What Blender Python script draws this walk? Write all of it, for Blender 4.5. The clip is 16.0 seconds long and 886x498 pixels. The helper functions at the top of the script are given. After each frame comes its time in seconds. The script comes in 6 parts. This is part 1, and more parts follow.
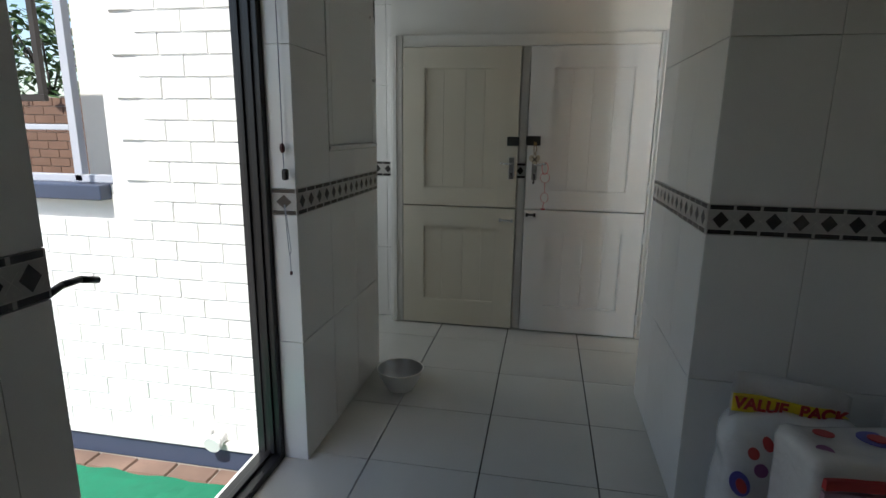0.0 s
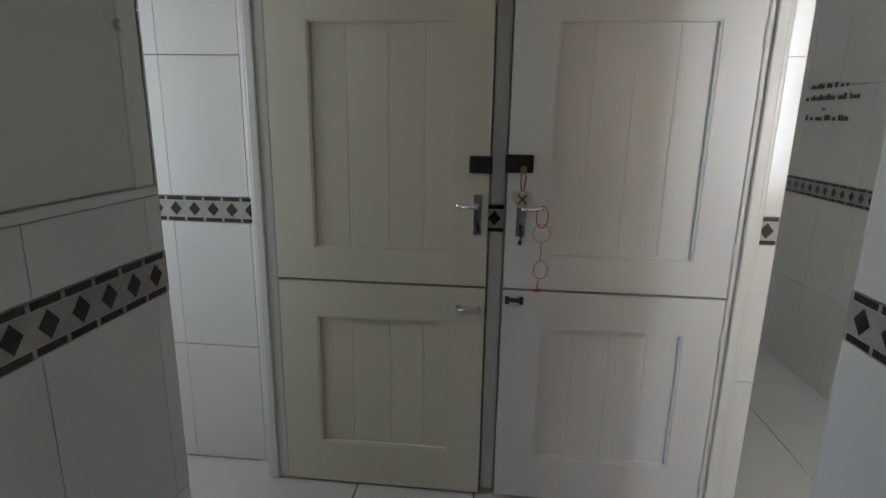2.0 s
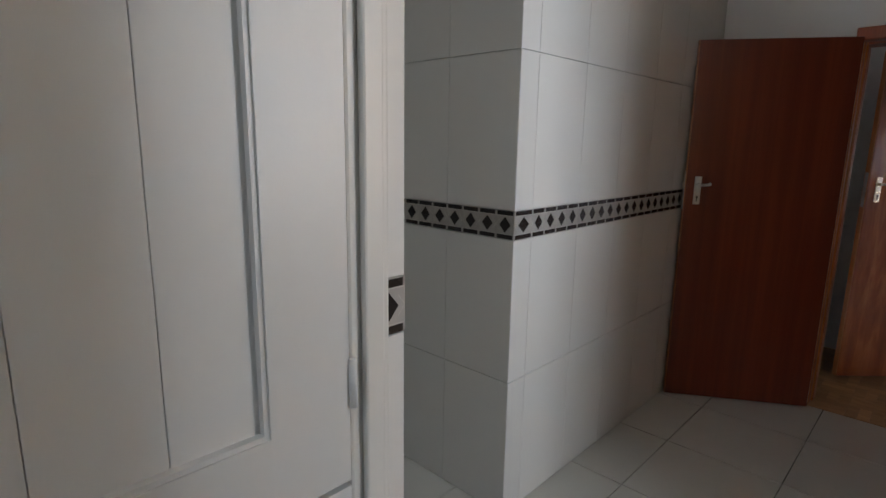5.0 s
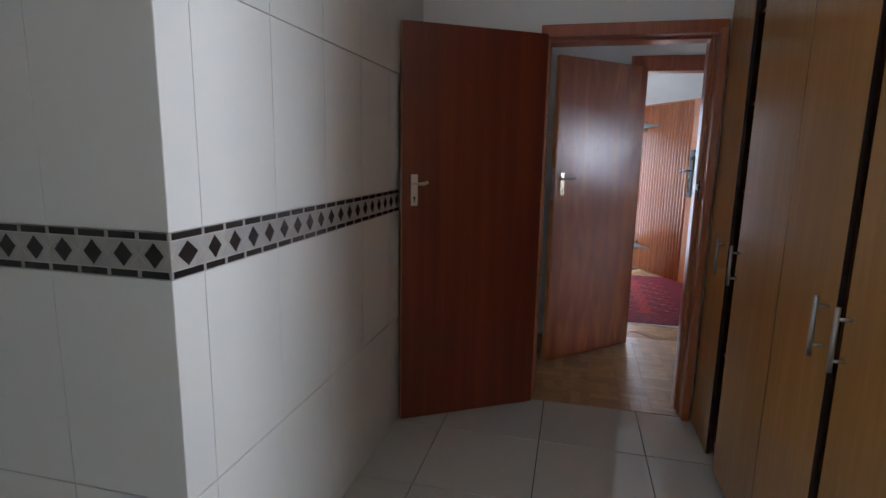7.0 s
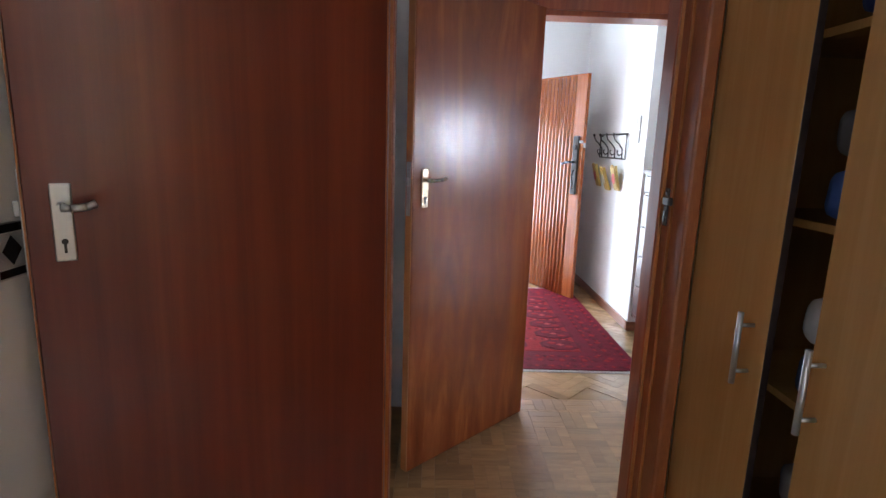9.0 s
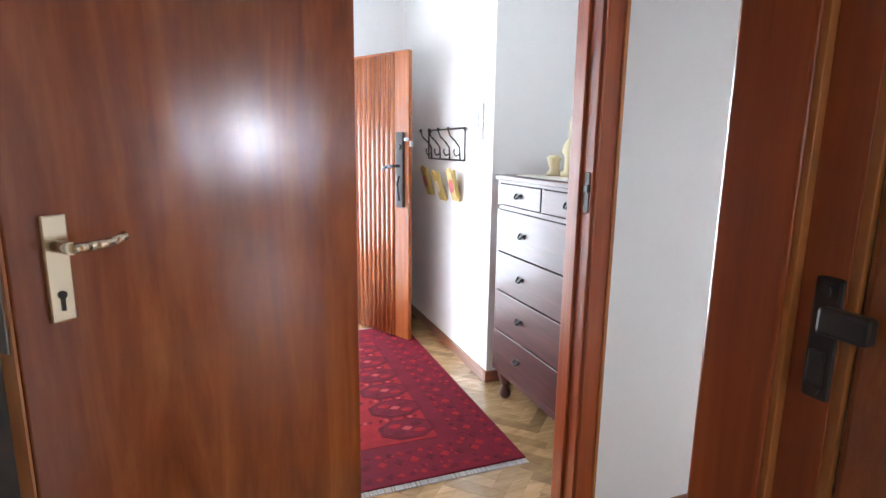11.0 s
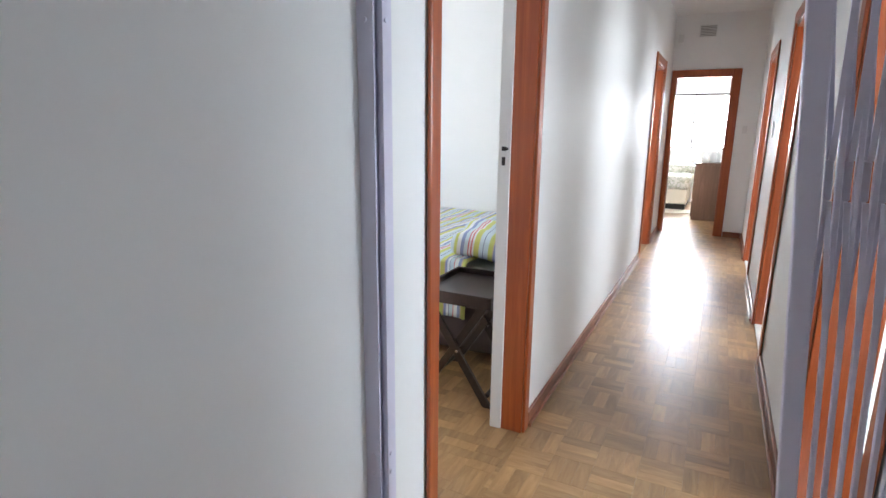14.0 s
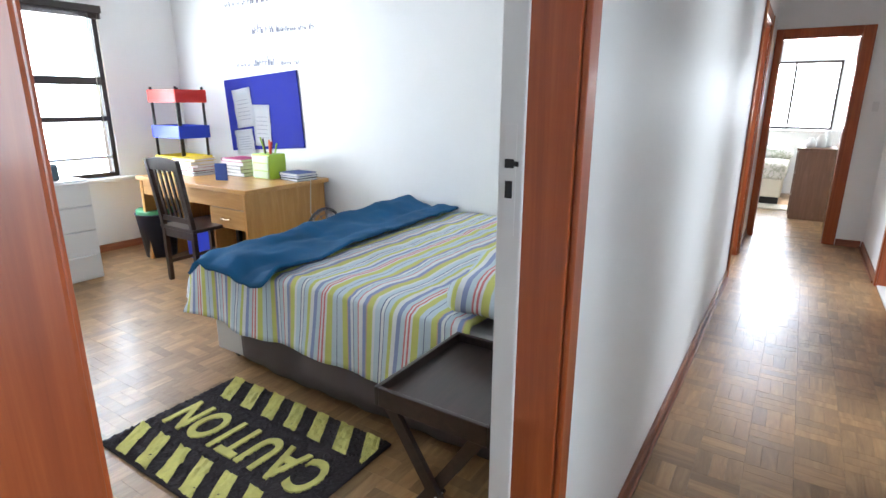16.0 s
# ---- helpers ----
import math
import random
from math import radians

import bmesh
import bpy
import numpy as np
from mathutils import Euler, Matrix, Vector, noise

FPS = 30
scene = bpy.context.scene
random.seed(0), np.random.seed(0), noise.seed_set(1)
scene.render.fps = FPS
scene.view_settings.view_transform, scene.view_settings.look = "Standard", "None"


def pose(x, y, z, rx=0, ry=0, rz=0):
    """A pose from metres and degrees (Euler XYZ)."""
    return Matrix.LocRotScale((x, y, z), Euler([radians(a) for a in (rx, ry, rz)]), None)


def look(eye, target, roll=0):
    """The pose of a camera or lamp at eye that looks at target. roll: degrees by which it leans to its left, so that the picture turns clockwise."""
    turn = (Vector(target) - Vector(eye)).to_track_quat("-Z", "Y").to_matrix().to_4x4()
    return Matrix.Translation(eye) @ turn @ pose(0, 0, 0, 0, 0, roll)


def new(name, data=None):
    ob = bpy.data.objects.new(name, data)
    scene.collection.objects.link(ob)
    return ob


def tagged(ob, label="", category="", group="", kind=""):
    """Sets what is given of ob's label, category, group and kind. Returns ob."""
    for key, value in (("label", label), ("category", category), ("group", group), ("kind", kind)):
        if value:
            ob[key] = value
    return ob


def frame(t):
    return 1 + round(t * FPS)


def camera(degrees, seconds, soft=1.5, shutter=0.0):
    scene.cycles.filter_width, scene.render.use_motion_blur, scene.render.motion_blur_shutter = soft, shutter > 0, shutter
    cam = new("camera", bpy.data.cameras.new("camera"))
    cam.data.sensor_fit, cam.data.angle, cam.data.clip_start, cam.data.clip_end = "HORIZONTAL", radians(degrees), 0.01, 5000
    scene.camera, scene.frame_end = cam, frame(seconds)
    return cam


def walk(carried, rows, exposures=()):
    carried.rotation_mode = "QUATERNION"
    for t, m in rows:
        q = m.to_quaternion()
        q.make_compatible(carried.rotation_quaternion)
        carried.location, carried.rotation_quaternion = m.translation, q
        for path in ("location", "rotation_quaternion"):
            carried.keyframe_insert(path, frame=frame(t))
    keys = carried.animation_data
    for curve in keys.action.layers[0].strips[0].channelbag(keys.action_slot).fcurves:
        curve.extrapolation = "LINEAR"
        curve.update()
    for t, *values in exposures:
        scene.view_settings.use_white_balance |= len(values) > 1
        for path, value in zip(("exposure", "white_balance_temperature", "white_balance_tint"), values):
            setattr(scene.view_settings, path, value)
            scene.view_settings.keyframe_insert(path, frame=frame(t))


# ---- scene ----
cam = camera(78.9, 16.0)
PATH = [
    (0, (-0.074, -0.095, 1.475), (-0.431, 1.825, 1.042), 0.8),
    (0.5, (-0.168, 0.413, 1.499), (-0.529, 2.333, 1.068), 0.9),
    (1, (-0.261, 0.878, 1.51), (-0.577, 2.806, 1.08), 1.2),
    (1.5, (-0.267, 1.345, 1.544), (-0.557, 3.273, 1.1), 1.2),
    (2, (-0.238, 1.79, 1.561), (-0.433, 3.724, 1.091), 1.0),
    (2.5, (-0.192, 2.163, 1.511), (-0.265, 4.117, 1.093), 1.2),
    (3, (-0.138, 2.482, 1.493), (0.07, 4.429, 1.085), 1.3),
    (3.5, (-0.078, 2.722, 1.488), (0.446, 4.608, 1.078), 1.4),
    (4, (-0.046, 2.901, 1.482), (0.833, 4.652, 1.08), 1.6),
    (4.5, (0.024, 3.064, 1.463), (1.228, 4.614, 1.077), 0.9),
    (5, (0.151, 3.146, 1.471), (1.572, 4.5, 1.082), 0.9),
    (7.5, (1.041, 3.458, 1.41), (2.986, 3.761, 1.057), 0.7),
    (8, (1.443, 3.475, 1.41), (3.399, 3.68, 1.05), 0.4),
    (8.2, (1.589, 3.505, 1.405), (3.549, 3.674, 1.046), 0.5),
    (10.3, (3.196, 3.374, 1.419), (5.097, 2.889, 1.031), 1.5),
    (10.5, (3.285, 3.356, 1.407), (5.173, 2.811, 1.037), 0.6),
    (11, (3.493, 3.264, 1.404), (5.328, 2.562, 1.031), 0.8),
    (11.5, (3.651, 3.133, 1.381), (5.415, 2.271, 1.003), 1.0),
    (12, (3.78, 3.053, 1.369), (5.405, 1.952, 0.987), 1.0),
    (12.25, (3.853, 3.034, 1.371), (5.356, 1.782, 0.985), 0.9),
    (12.5, (3.893, 3.024, 1.373), (5.259, 1.617, 0.982), 0.8),
    (13, (4.004, 2.897, 1.366), (5.137, 1.301, 0.957), 0.6),
    (13.5, (4.116, 2.645, 1.365), (5.103, 0.956, 0.946), 0.3),
    (14, (4.249, 2.297, 1.374), (5.132, 0.559, 0.928), 0.6),
    (14.5, (4.338, 1.929, 1.369), (5.17, 0.173, 0.898), 0.5),
    (15, (4.41, 1.617, 1.38), (5.25, -0.131, 0.89), 0.2),
    (15.5, (4.512, 1.358, 1.385), (5.394, -0.363, 0.873), 0.4),
    (16, (4.585, 1.124, 1.402), (5.635, -0.493, 0.872), 0.2),
]
EXPOSURES = [(0, 0.55, 6400, 8), (0.5, 0.65, 6200, 6), (1.0, 0.7, 6500, 11), (1.5, 0.75, 6700, 14), (2.0, 0.75, 6400, 11), (2.5, 1.1, 6100, 8), (3.5, 1.05, 6400, 13), (4.5, 0.6, 6400, 14), (5.2, 0.4, 6400, 13), (7.5, 0.85, 6000, 13), (8.2, 1.15, 6000, 14), (10.3, 2.1, 6300, 13), (11.5, 1.85, 6300, 12), (13, 1.65, 6200, 10), (14, 1.2, 6100, 10), (15, 0.85, 6100, 9), (16, 0.9, 5900, 8)]
walk(cam, [(t, look(eye, target, roll)) for t, eye, target, roll in PATH], EXPOSURES)

# ---- sky, sun, window light and added fill lamps ----
SUN_WAY = Vector((0.03, 0.56, -0.83)).normalized()
world = bpy.data.worlds.new("sky")
scene.world = world
world.use_nodes = True
wn = world.node_tree.nodes
sky = wn.new("ShaderNodeTexSky")
sky.sky_type = 'NISHITA'
sky.sun_disc = False
sky.sun_elevation = math.asin(-SUN_WAY.z)
sky.sun_rotation = math.atan2(-SUN_WAY.x, -SUN_WAY.y)
world.node_tree.links.new(sky.outputs[0], wn["Background"].inputs[0])
wn["Background"].inputs[1].default_value = 0.15

sun_data = bpy.data.lights.new("sun", 'SUN')
sun_data.energy = 4.5
sun_data.angle = radians(0.5)
sun_data.color = (1.0, 0.95, 0.88)
new("sun", sun_data).matrix_world = look((0, 0, 20), Vector((0, 0, 20)) + SUN_WAY)


def area_light(name, centre, way, w, h, watts, color=(0.93, 0.97, 1.0)):
    lamp = bpy.data.lights.new(name, 'AREA')
    lamp.shape = 'RECTANGLE'
    lamp.size, lamp.size_y, lamp.energy, lamp.color = w, h, watts, color
    new(name, lamp).matrix_world = look(centre, Vector(centre) + Vector(way))


# added fill lamp for the kitchen tiles and doors; its window is made up
area_light("kitchen_window_light", (1.55, 2.02, 1.75), (0.9, 1, -0.02), 0.36, 1.2, 22, (0.82, 0.92, 1.0))
area_light("scullery_window_light", (-2.72, 3.45, 1.6), (1, 0, 0), 0.7, 0.9, 7, (0.82, 0.91, 1.0))
area_light("front_door_light", (8.2, 3.13, 1.05), (-1, 0, 0), 0.84, 1.95, 34, (0.80, 0.91, 1.0))
area_light("bedroom_window_light", (10.1, -0.8, 1.42), (-1, 0, 0), 1.35, 1.4, 42)
area_light("far_bedroom_window_light", (4.75, -9.12, 1.5), (0, 1, 0), 1.1, 0.96, 52)
# added fill lamps in unseen side rooms, to brighten the passage through their doorways
area_light("bathroom_window_light", (1.52, -1.75, 1.6), (1, 0, 0), 1.6, 1.1, 34)
area_light("toilet_window_light", (1.52, -4.1, 1.6), (1, 0, 0), 2.4, 1.1, 40)
area_light("shower_window_light", (1.52, 0.55, 1.6), (1, 0, 0), 2.3, 1.1, 52, (0.86, 0.94, 1.0))
# added fill lamp in the unseen study, brightening the far passage
area_light("study_window_light", (7.98, -4.1, 1.5), (-1, 0, 0), 1.2, 1.1, 60)


# ---- materials ----
class Mat:
    """A node material with a few short ways to wire it."""

    def __init__(self, name, rough=0.5, metal=0.0, coat=0.0):
        self.m = bpy.data.materials.new(name)
        self.m.use_nodes = True
        self.t = self.m.node_tree
        self.b = self.t.nodes["Principled BSDF"]
        self.b.inputs["Roughness"].default_value = rough
        self.b.inputs["Metallic"].default_value = metal
        self.b.inputs["Coat Weight"].default_value = coat
        self.b.inputs["Coat Roughness"].default_value = 0.12

    def n(self, kind, **values):
        node = self.t.nodes.new(kind)
        for k, v in values.items():
            node.inputs[k.replace("_", " ")].default_value = v
        return node

    def l(self, a, b):
        self.t.links.new(a, b)

    def coords(self, scale=(1, 1, 1), shift=True):
        tc = self.n("ShaderNodeTexCoord")
        mp = self.n("ShaderNodeMapping")
        mp.inputs["Scale"].default_value = scale
        self.l(tc.outputs["Object"], mp.inputs["Vector"])
        if shift:
            mul = self.n("ShaderNodeMath")
            mul.operation = 'MULTIPLY'
            mul.inputs[1].default_value = 37.0
            self.l(self.vary(), mul.inputs[0])
            self.l(mul.outputs[0], mp.inputs["Location"])
        return mp.outputs[0]

    def vary(self):
        """One random number for each piece, whether an object of its own or an island of a joined mesh."""
        oi, ge, add = self.n("ShaderNodeObjectInfo"), self.n("ShaderNodeNewGeometry"), self.n("ShaderNodeMath")
        self.l(oi.outputs["Random"], add.inputs[0])
        self.l(ge.outputs["Random Per Island"], add.inputs[1])
        fr = self.n("ShaderNodeMath")
        fr.operation = 'FRACT'
        self.l(add.outputs[0], fr.inputs[0])
        return fr.outputs[0]

    def noise(self, vec, scale, detail=4, rough=0.55, dist=0.0):
        no = self.n("ShaderNodeTexNoise", Scale=scale, Detail=detail, Roughness=rough, Distortion=dist)
        self.l(vec, no.inputs["Vector"])
        return no.outputs["Fac"]

    def ramp(self, fac, stops, hard=False):
        r = self.n("ShaderNodeValToRGB")
        if hard:
            r.color_ramp.interpolation = 'CONSTANT'
        el = r.color_ramp.elements
        while len(el) < len(stops):
            el.new(0.5)
        for e, (p, c) in zip(el, stops):
            e.position, e.color = p, (*c, 1)
        self.l(fac, r.inputs[0])
        return r.outputs[0]

    def mix(self, fac, a, b, mode='MIX'):
        mx = self.n("ShaderNodeMix")
        mx.data_type, mx.blend_type = 'RGBA', mode
        for v, s in ((fac, 0), (a, 6), (b, 7)):
            if isinstance(v, (int, float)):
                mx.inputs[s].default_value = v
            elif isinstance(v, tuple):
                mx.inputs[s].default_value = (*v, 1)
            else:
                self.l(v, mx.inputs[s])
        return mx.outputs[2]

    def color(self, c):
        if isinstance(c, tuple):
            self.b.inputs["Base Color"].default_value = (*c, 1)
        else:
            self.l(c, self.b.inputs["Base Color"])
        return self

    def rough(self, fac, lo, hi):
        mr = self.n("ShaderNodeMapRange")
        mr.inputs["To Min"].default_value, mr.inputs["To Max"].default_value = lo, hi
        self.l(fac, mr.inputs["Value"])
        self.l(mr.outputs[0], self.b.inputs["Roughness"])
        return self

    def bump(self, fac, strength, dist=0.002):
        bp = self.n("ShaderNodeBump", Strength=strength, Distance=dist)
        self.l(fac, bp.inputs["Height"])
        self.l(bp.outputs[0], self.b.inputs["Normal"])
        return self


def plain(name, c, rough=0.5, metal=0.0, amount=0.08, scale=9.0, bump=0.05, coat=0.0):
    """A surface of one colour with stains at two scales and a fine relief."""
    k = Mat(name, rough, metal, coat)
    v = k.coords()
    big, fine = k.noise(v, scale * 0.25, 3), k.noise(v, scale * 6, 5)
    dark, light = tuple(x * (1 - amount) for x in c), tuple(min(1, x * (1 + amount)) for x in c)
    mixed = k.mix(fine, k.ramp(big, [(0.3, dark), (0.7, light)]), c)
    lo, hi = (rough * 0.8, min(0.27, rough * 1.2)) if rough < 0.26 else (max(0.29, rough * 0.8), min(1, max(0.34, rough * 1.2)))
    k.color(mixed).rough(big, lo, hi)
    if bump:
        k.bump(fine, bump)
    return k.m


def wood(name, dark, mid, light, rough=0.3, grain=(14, 14, 0.8), coat=0.4, scale=2.6, spread=0.25, knots=0.35, warp=1.4):
    """Grain drawn out along the axis whose number in grain is small; every piece has its own tone."""
    k = Mat(name, rough, 0, coat)
    v = k.coords(grain)
    bands = k.noise(v, scale, 5, 0.6, warp)
    fibre = k.noise(v, scale * 11, 4, 0.7)
    stain = k.noise(k.coords((1, 1, 0.6)), 1.7, 3)
    c = k.ramp(bands, [(0.25, dark), (0.5, mid), (0.72, light)])
    c = k.mix(knots, c, k.mix(fibre, dark, light), 'MIX')
    tone = k.n("ShaderNodeMapRange")
    tone.inputs["To Min"].default_value, tone.inputs["To Max"].default_value = 1 - spread, 1 + spread
    k.l(k.vary(), tone.inputs["Value"])
    st = k.n("ShaderNodeMapRange")
    st.inputs["To Min"].default_value, st.inputs["To Max"].default_value = 0.8, 1.2
    k.l(stain, st.inputs["Value"])
    hsv = k.n("ShaderNodeHueSaturation")
    mul = k.n("ShaderNodeMath")
    mul.operation = 'MULTIPLY'
    k.l(tone.outputs[0], mul.inputs[0])
    k.l(st.outputs[0], mul.inputs[1])
    k.l(mul.outputs[0], hsv.inputs["Value"])
    k.l(c, hsv.inputs["Color"])
    lo, hi = (rough * 0.75, min(0.27, rough * 1.3)) if rough < 0.26 else (max(0.29, rough * 0.75), max(0.36, rough * 1.35))
    k.color(hsv.outputs[0]).rough(stain, lo, hi).bump(fibre, 0.06)
    return k.m


M_WALL = plain("white_wall_paint", (0.86, 0.86, 0.85), 0.52, amount=0.05, scale=5, bump=0.14)
M_UPPER = plain("cream_wall_paint", (0.72, 0.70, 0.65), 0.55, amount=0.05, scale=5, bump=0.1)
M_CEIL = plain("ceiling_paint", (0.87, 0.87, 0.86), 0.7, amount=0.03, scale=4)
M_TILE = plain("glazed_white_wall_tile", (0.74, 0.72, 0.69), 0.16, amount=0.035, scale=7, bump=0.025)
M_GROUT = plain("pale_grout", (0.5, 0.49, 0.45), 0.8)
M_FTILE = plain("cream_floor_tile", (0.53, 0.515, 0.465), 0.12, amount=0.06, scale=10, bump=0.02)
M_FGROUT = plain("dark_floor_grout", (0.06, 0.055, 0.05), 0.9)
M_BITUMEN = plain("brown_parquet_joint", (0.26, 0.155, 0.08), 0.8)
M_BSTONE = plain("grey_border_stone", (0.36, 0.335, 0.31), 0.3, amount=0.22, scale=60)
M_BDARK = plain("dark_border_stone", (0.022, 0.017, 0.016), 0.25, amount=0.3, scale=60)
M_BLINE = plain("pale_border_line", (0.55, 0.52, 0.48), 0.4)
M_CREAM = plain("cream_gloss_door_paint", (0.66, 0.61, 0.50), 0.34, amount=0.06, scale=5, bump=0.12)
M_WHITE = plain("white_gloss_door_paint", (0.72, 0.71, 0.69), 0.32, amount=0.05, scale=5, bump=0.12)
M_TRIMW = plain("white_trim_paint", (0.72, 0.70, 0.66), 0.35, amount=0.05)
M_ALU = plain("black_aluminium", (0.012, 0.012, 0.014), 0.35, amount=0.3)
M_CHROME = plain("chrome", (0.75, 0.75, 0.76), 0.12, 1.0, amount=0.05)
M_BRASS = plain("satin_nickel_brass", (0.68, 0.58, 0.42), 0.25, 1.0, amount=0.08)
M_STEEL = plain("brushed_steel", (0.5, 0.5, 0.5), 0.3, 1.0)
M_IRON = plain("dark_bronze", (0.045, 0.038, 0.034), 0.45, 0.35, amount=0.3, scale=30)
M_FORGED = plain("dull_forged_iron", (0.05, 0.045, 0.04), 0.75, 0.0, amount=0.3, scale=30)
M_BLACK = plain("black_plastic", (0.012, 0.010, 0.010), 0.4)
M_DOOR1 = wood("red_mahogany_veneer", (0.10, 0.014, 0.006), (0.155, 0.024, 0.009), (0.22, 0.040, 0.014), 0.27, (9, 9, 0.25), 0.25, 2.0, 0.03, 0.25, 0.3)
M_DOOR2 = wood("polished_brown_veneer", (0.11, 0.019, 0.005), (0.24, 0.052, 0.012), (0.42, 0.125, 0.030), 0.2, (4.2, 4.2, 0.55), 0.06, 1.7, 0.03, 0.3)
wn2 = M_DOOR2.node_tree
ripple = wn2.nodes.new("ShaderNodeTexNoise")
ripple.inputs["Scale"].default_value = 7.0
swell = wn2.nodes.new("ShaderNodeBump")
swell.inputs["Strength"].default_value, swell.inputs["Distance"].default_value = 0.14, 0.02
wn2.links.new(ripple.outputs[0], swell.inputs["Height"])
for node in wn2.nodes:
    if node.type == 'BUMP' and node != swell:
        wn2.links.new(swell.outputs[0], node.inputs["Normal"])
M_FRAME = wood("orange_varnished_hardwood", (0.21, 0.036, 0.008), (0.33, 0.064, 0.014), (0.45, 0.112, 0.027), 0.28, (12, 12, 0.5), 0.4, 2.2, 0.08)
M_RAYWOOD = wood("speckled_casing_hardwood", (0.20, 0.042, 0.012), (0.33, 0.085, 0.022), (0.46, 0.15, 0.04), 0.3, (30, 30, 6), 0.35, 2.4, 0.06, 0.6, 2.2)
# paler wood for lippings and beads; on the rebates it paints light-catching edges
M_FRAMEY = wood("pale_and_lit_edge_hardwood", (0.34, 0.10, 0.022), (0.44, 0.15, 0.036), (0.52, 0.20, 0.055), 0.3, (12, 12, 0.5), 0.35, 2.2, 0.06)
M_FDOOR = wood("ribbed_door_hardwood", (0.22, 0.05, 0.013), (0.38, 0.10, 0.026), (0.50, 0.16, 0.045), 0.2, (12, 12, 0.5), 0.6, 2.0, 0.12)
M_SKIRT = wood("skirting_hardwood", (0.16, 0.05, 0.025), (0.26, 0.09, 0.045), (0.36, 0.15, 0.08), 0.35, (1.2, 1.2, 12), 0.3, 2.5, 0.1)
M_PARQ = wood("oak_parquet", (0.20, 0.104, 0.043), (0.34, 0.192, 0.082), (0.48, 0.298, 0.135), 0.32, (8, 1.2, 8), 0.12, 2.4, 0.22)
M_HERR = wood("pale_herringbone_oak", (0.22, 0.125, 0.055), (0.36, 0.22, 0.10), (0.50, 0.33, 0.165), 0.25, (10, 1.6, 10), 0.3, 2.4, 0.30)
M_MAPLE = wood("maple_cabinet_board", (0.44, 0.21, 0.058), (0.50, 0.25, 0.075), (0.56, 0.30, 0.10), 0.24, (9, 9, 0.5), 0.35, 1.8, 0.04, 0.3)
M_CHEST = wood("dark_mahogany_chest", (0.035, 0.011, 0.009), (0.075, 0.022, 0.018), (0.13, 0.04, 0.032), 0.4, (1, 9, 9), 0.12, 2.0, 0.08)
M_DARKWOOD = wood("espresso_stained_wood", (0.014, 0.007, 0.006), (0.028, 0.014, 0.012), (0.05, 0.026, 0.02), 0.3, (9, 1, 9), 0.3, 2.5, 0.1)
M_PINE = wood("honey_pine", (0.42, 0.19, 0.045), (0.55, 0.28, 0.075), (0.66, 0.38, 0.13), 0.3, (1, 8, 8), 0.35, 2.0, 0.08)
M_PINEV = wood("honey_pine_upright", (0.42, 0.19, 0.045), (0.55, 0.28, 0.075), (0.66, 0.38, 0.13), 0.3, (8, 8, 0.8), 0.35, 2.0, 0.06)
M_GATE = plain("lavender_grey_gate_paint", (0.74, 0.72, 0.85), 0.4, amount=0.06)
M_RUBBER = plain("black_rubber", (0.015, 0.015, 0.015), 0.7)
M_PAPER = plain("white_paper", (0.8, 0.8, 0.8), 0.8, amount=0.04)
M_PLASTW = plain("white_plastic", (0.76, 0.76, 0.75), 0.35, amount=0.03)


# ---- shape helpers ----
def box(bm, x0, x1, y0, y1, z0, z1, mat=0, bevel=0.0):
    vs = [bm.verts.new((x, y, z)) for x in (x0, x1) for y in (y0, y1) for z in (z0, z1)]
    fs = [bm.faces.new([vs[i] for i in q]) for q in ((0, 1, 3, 2), (4, 6, 7, 5), (0, 4, 5, 1), (2, 3, 7, 6), (0, 2, 6, 4), (1, 5, 7, 3))]
    for f in fs:
        f.material_index = mat
    if bevel:
        es = list({e for f in fs for e in f.edges})
        r = bmesh.ops.bevel(bm, geom=es, offset=bevel, segments=2, affect='EDGES', profile=0.5)
        for f in r["faces"]:
            f.material_index = mat
    return vs


def rod(bm, p, q, r, r2=None, seg=12, mat=0):
    """A round bar from p to q."""
    p, q = Vector(p), Vector(q)
    way = q - p
    made = bmesh.ops.create_cone(bm, cap_ends=True, segments=seg, radius1=r, radius2=r if r2 is None else r2, depth=way.length)
    m = Matrix.Translation((p + q) / 2) @ way.to_track_quat('Z', 'Y').to_matrix().to_4x4()
    bmesh.ops.transform(bm, matrix=m, verts=made["verts"])
    for f in {f for v in made["verts"] for f in v.link_faces}:
        f.material_index = mat
        f.smooth = len(f.verts) == 4


def tube(bm, points, r, seg=8, mat=0):
    for a, b in zip(points, points[1:]):
        rod(bm, a, b, r, seg=seg, mat=mat)


def lathe(bm, profile, seg=28, mat=0, centre=(0, 0, 0)):
    rings = [[bm.verts.new((centre[0] + r * math.cos(2 * math.pi * i / seg), centre[1] + r * math.sin(2 * math.pi * i / seg), centre[2] + z)) for i in range(seg)] for r, z in profile]
    for a, b in zip(rings, rings[1:]):
        for i in range(seg):
            f = bm.faces.new((a[i], a[(i + 1) % seg], b[(i + 1) % seg], b[i]))
            f.smooth, f.material_index = True, mat


def slab(bm, pts, n, mat=0):
    """A flat outline pushed out by the vector n."""
    n = Vector(n)
    a = [bm.verts.new(p) for p in pts]
    b = [bm.verts.new(Vector(p) + n) for p in pts]
    fs = [bm.faces.new(a), bm.faces.new(b[::-1])]
    for i in range(len(a)):
        fs.append(bm.faces.new((a[i], b[i], b[(i + 1) % len(a)], a[(i + 1) % len(a)])))
    for f in fs:
        f.material_index = mat


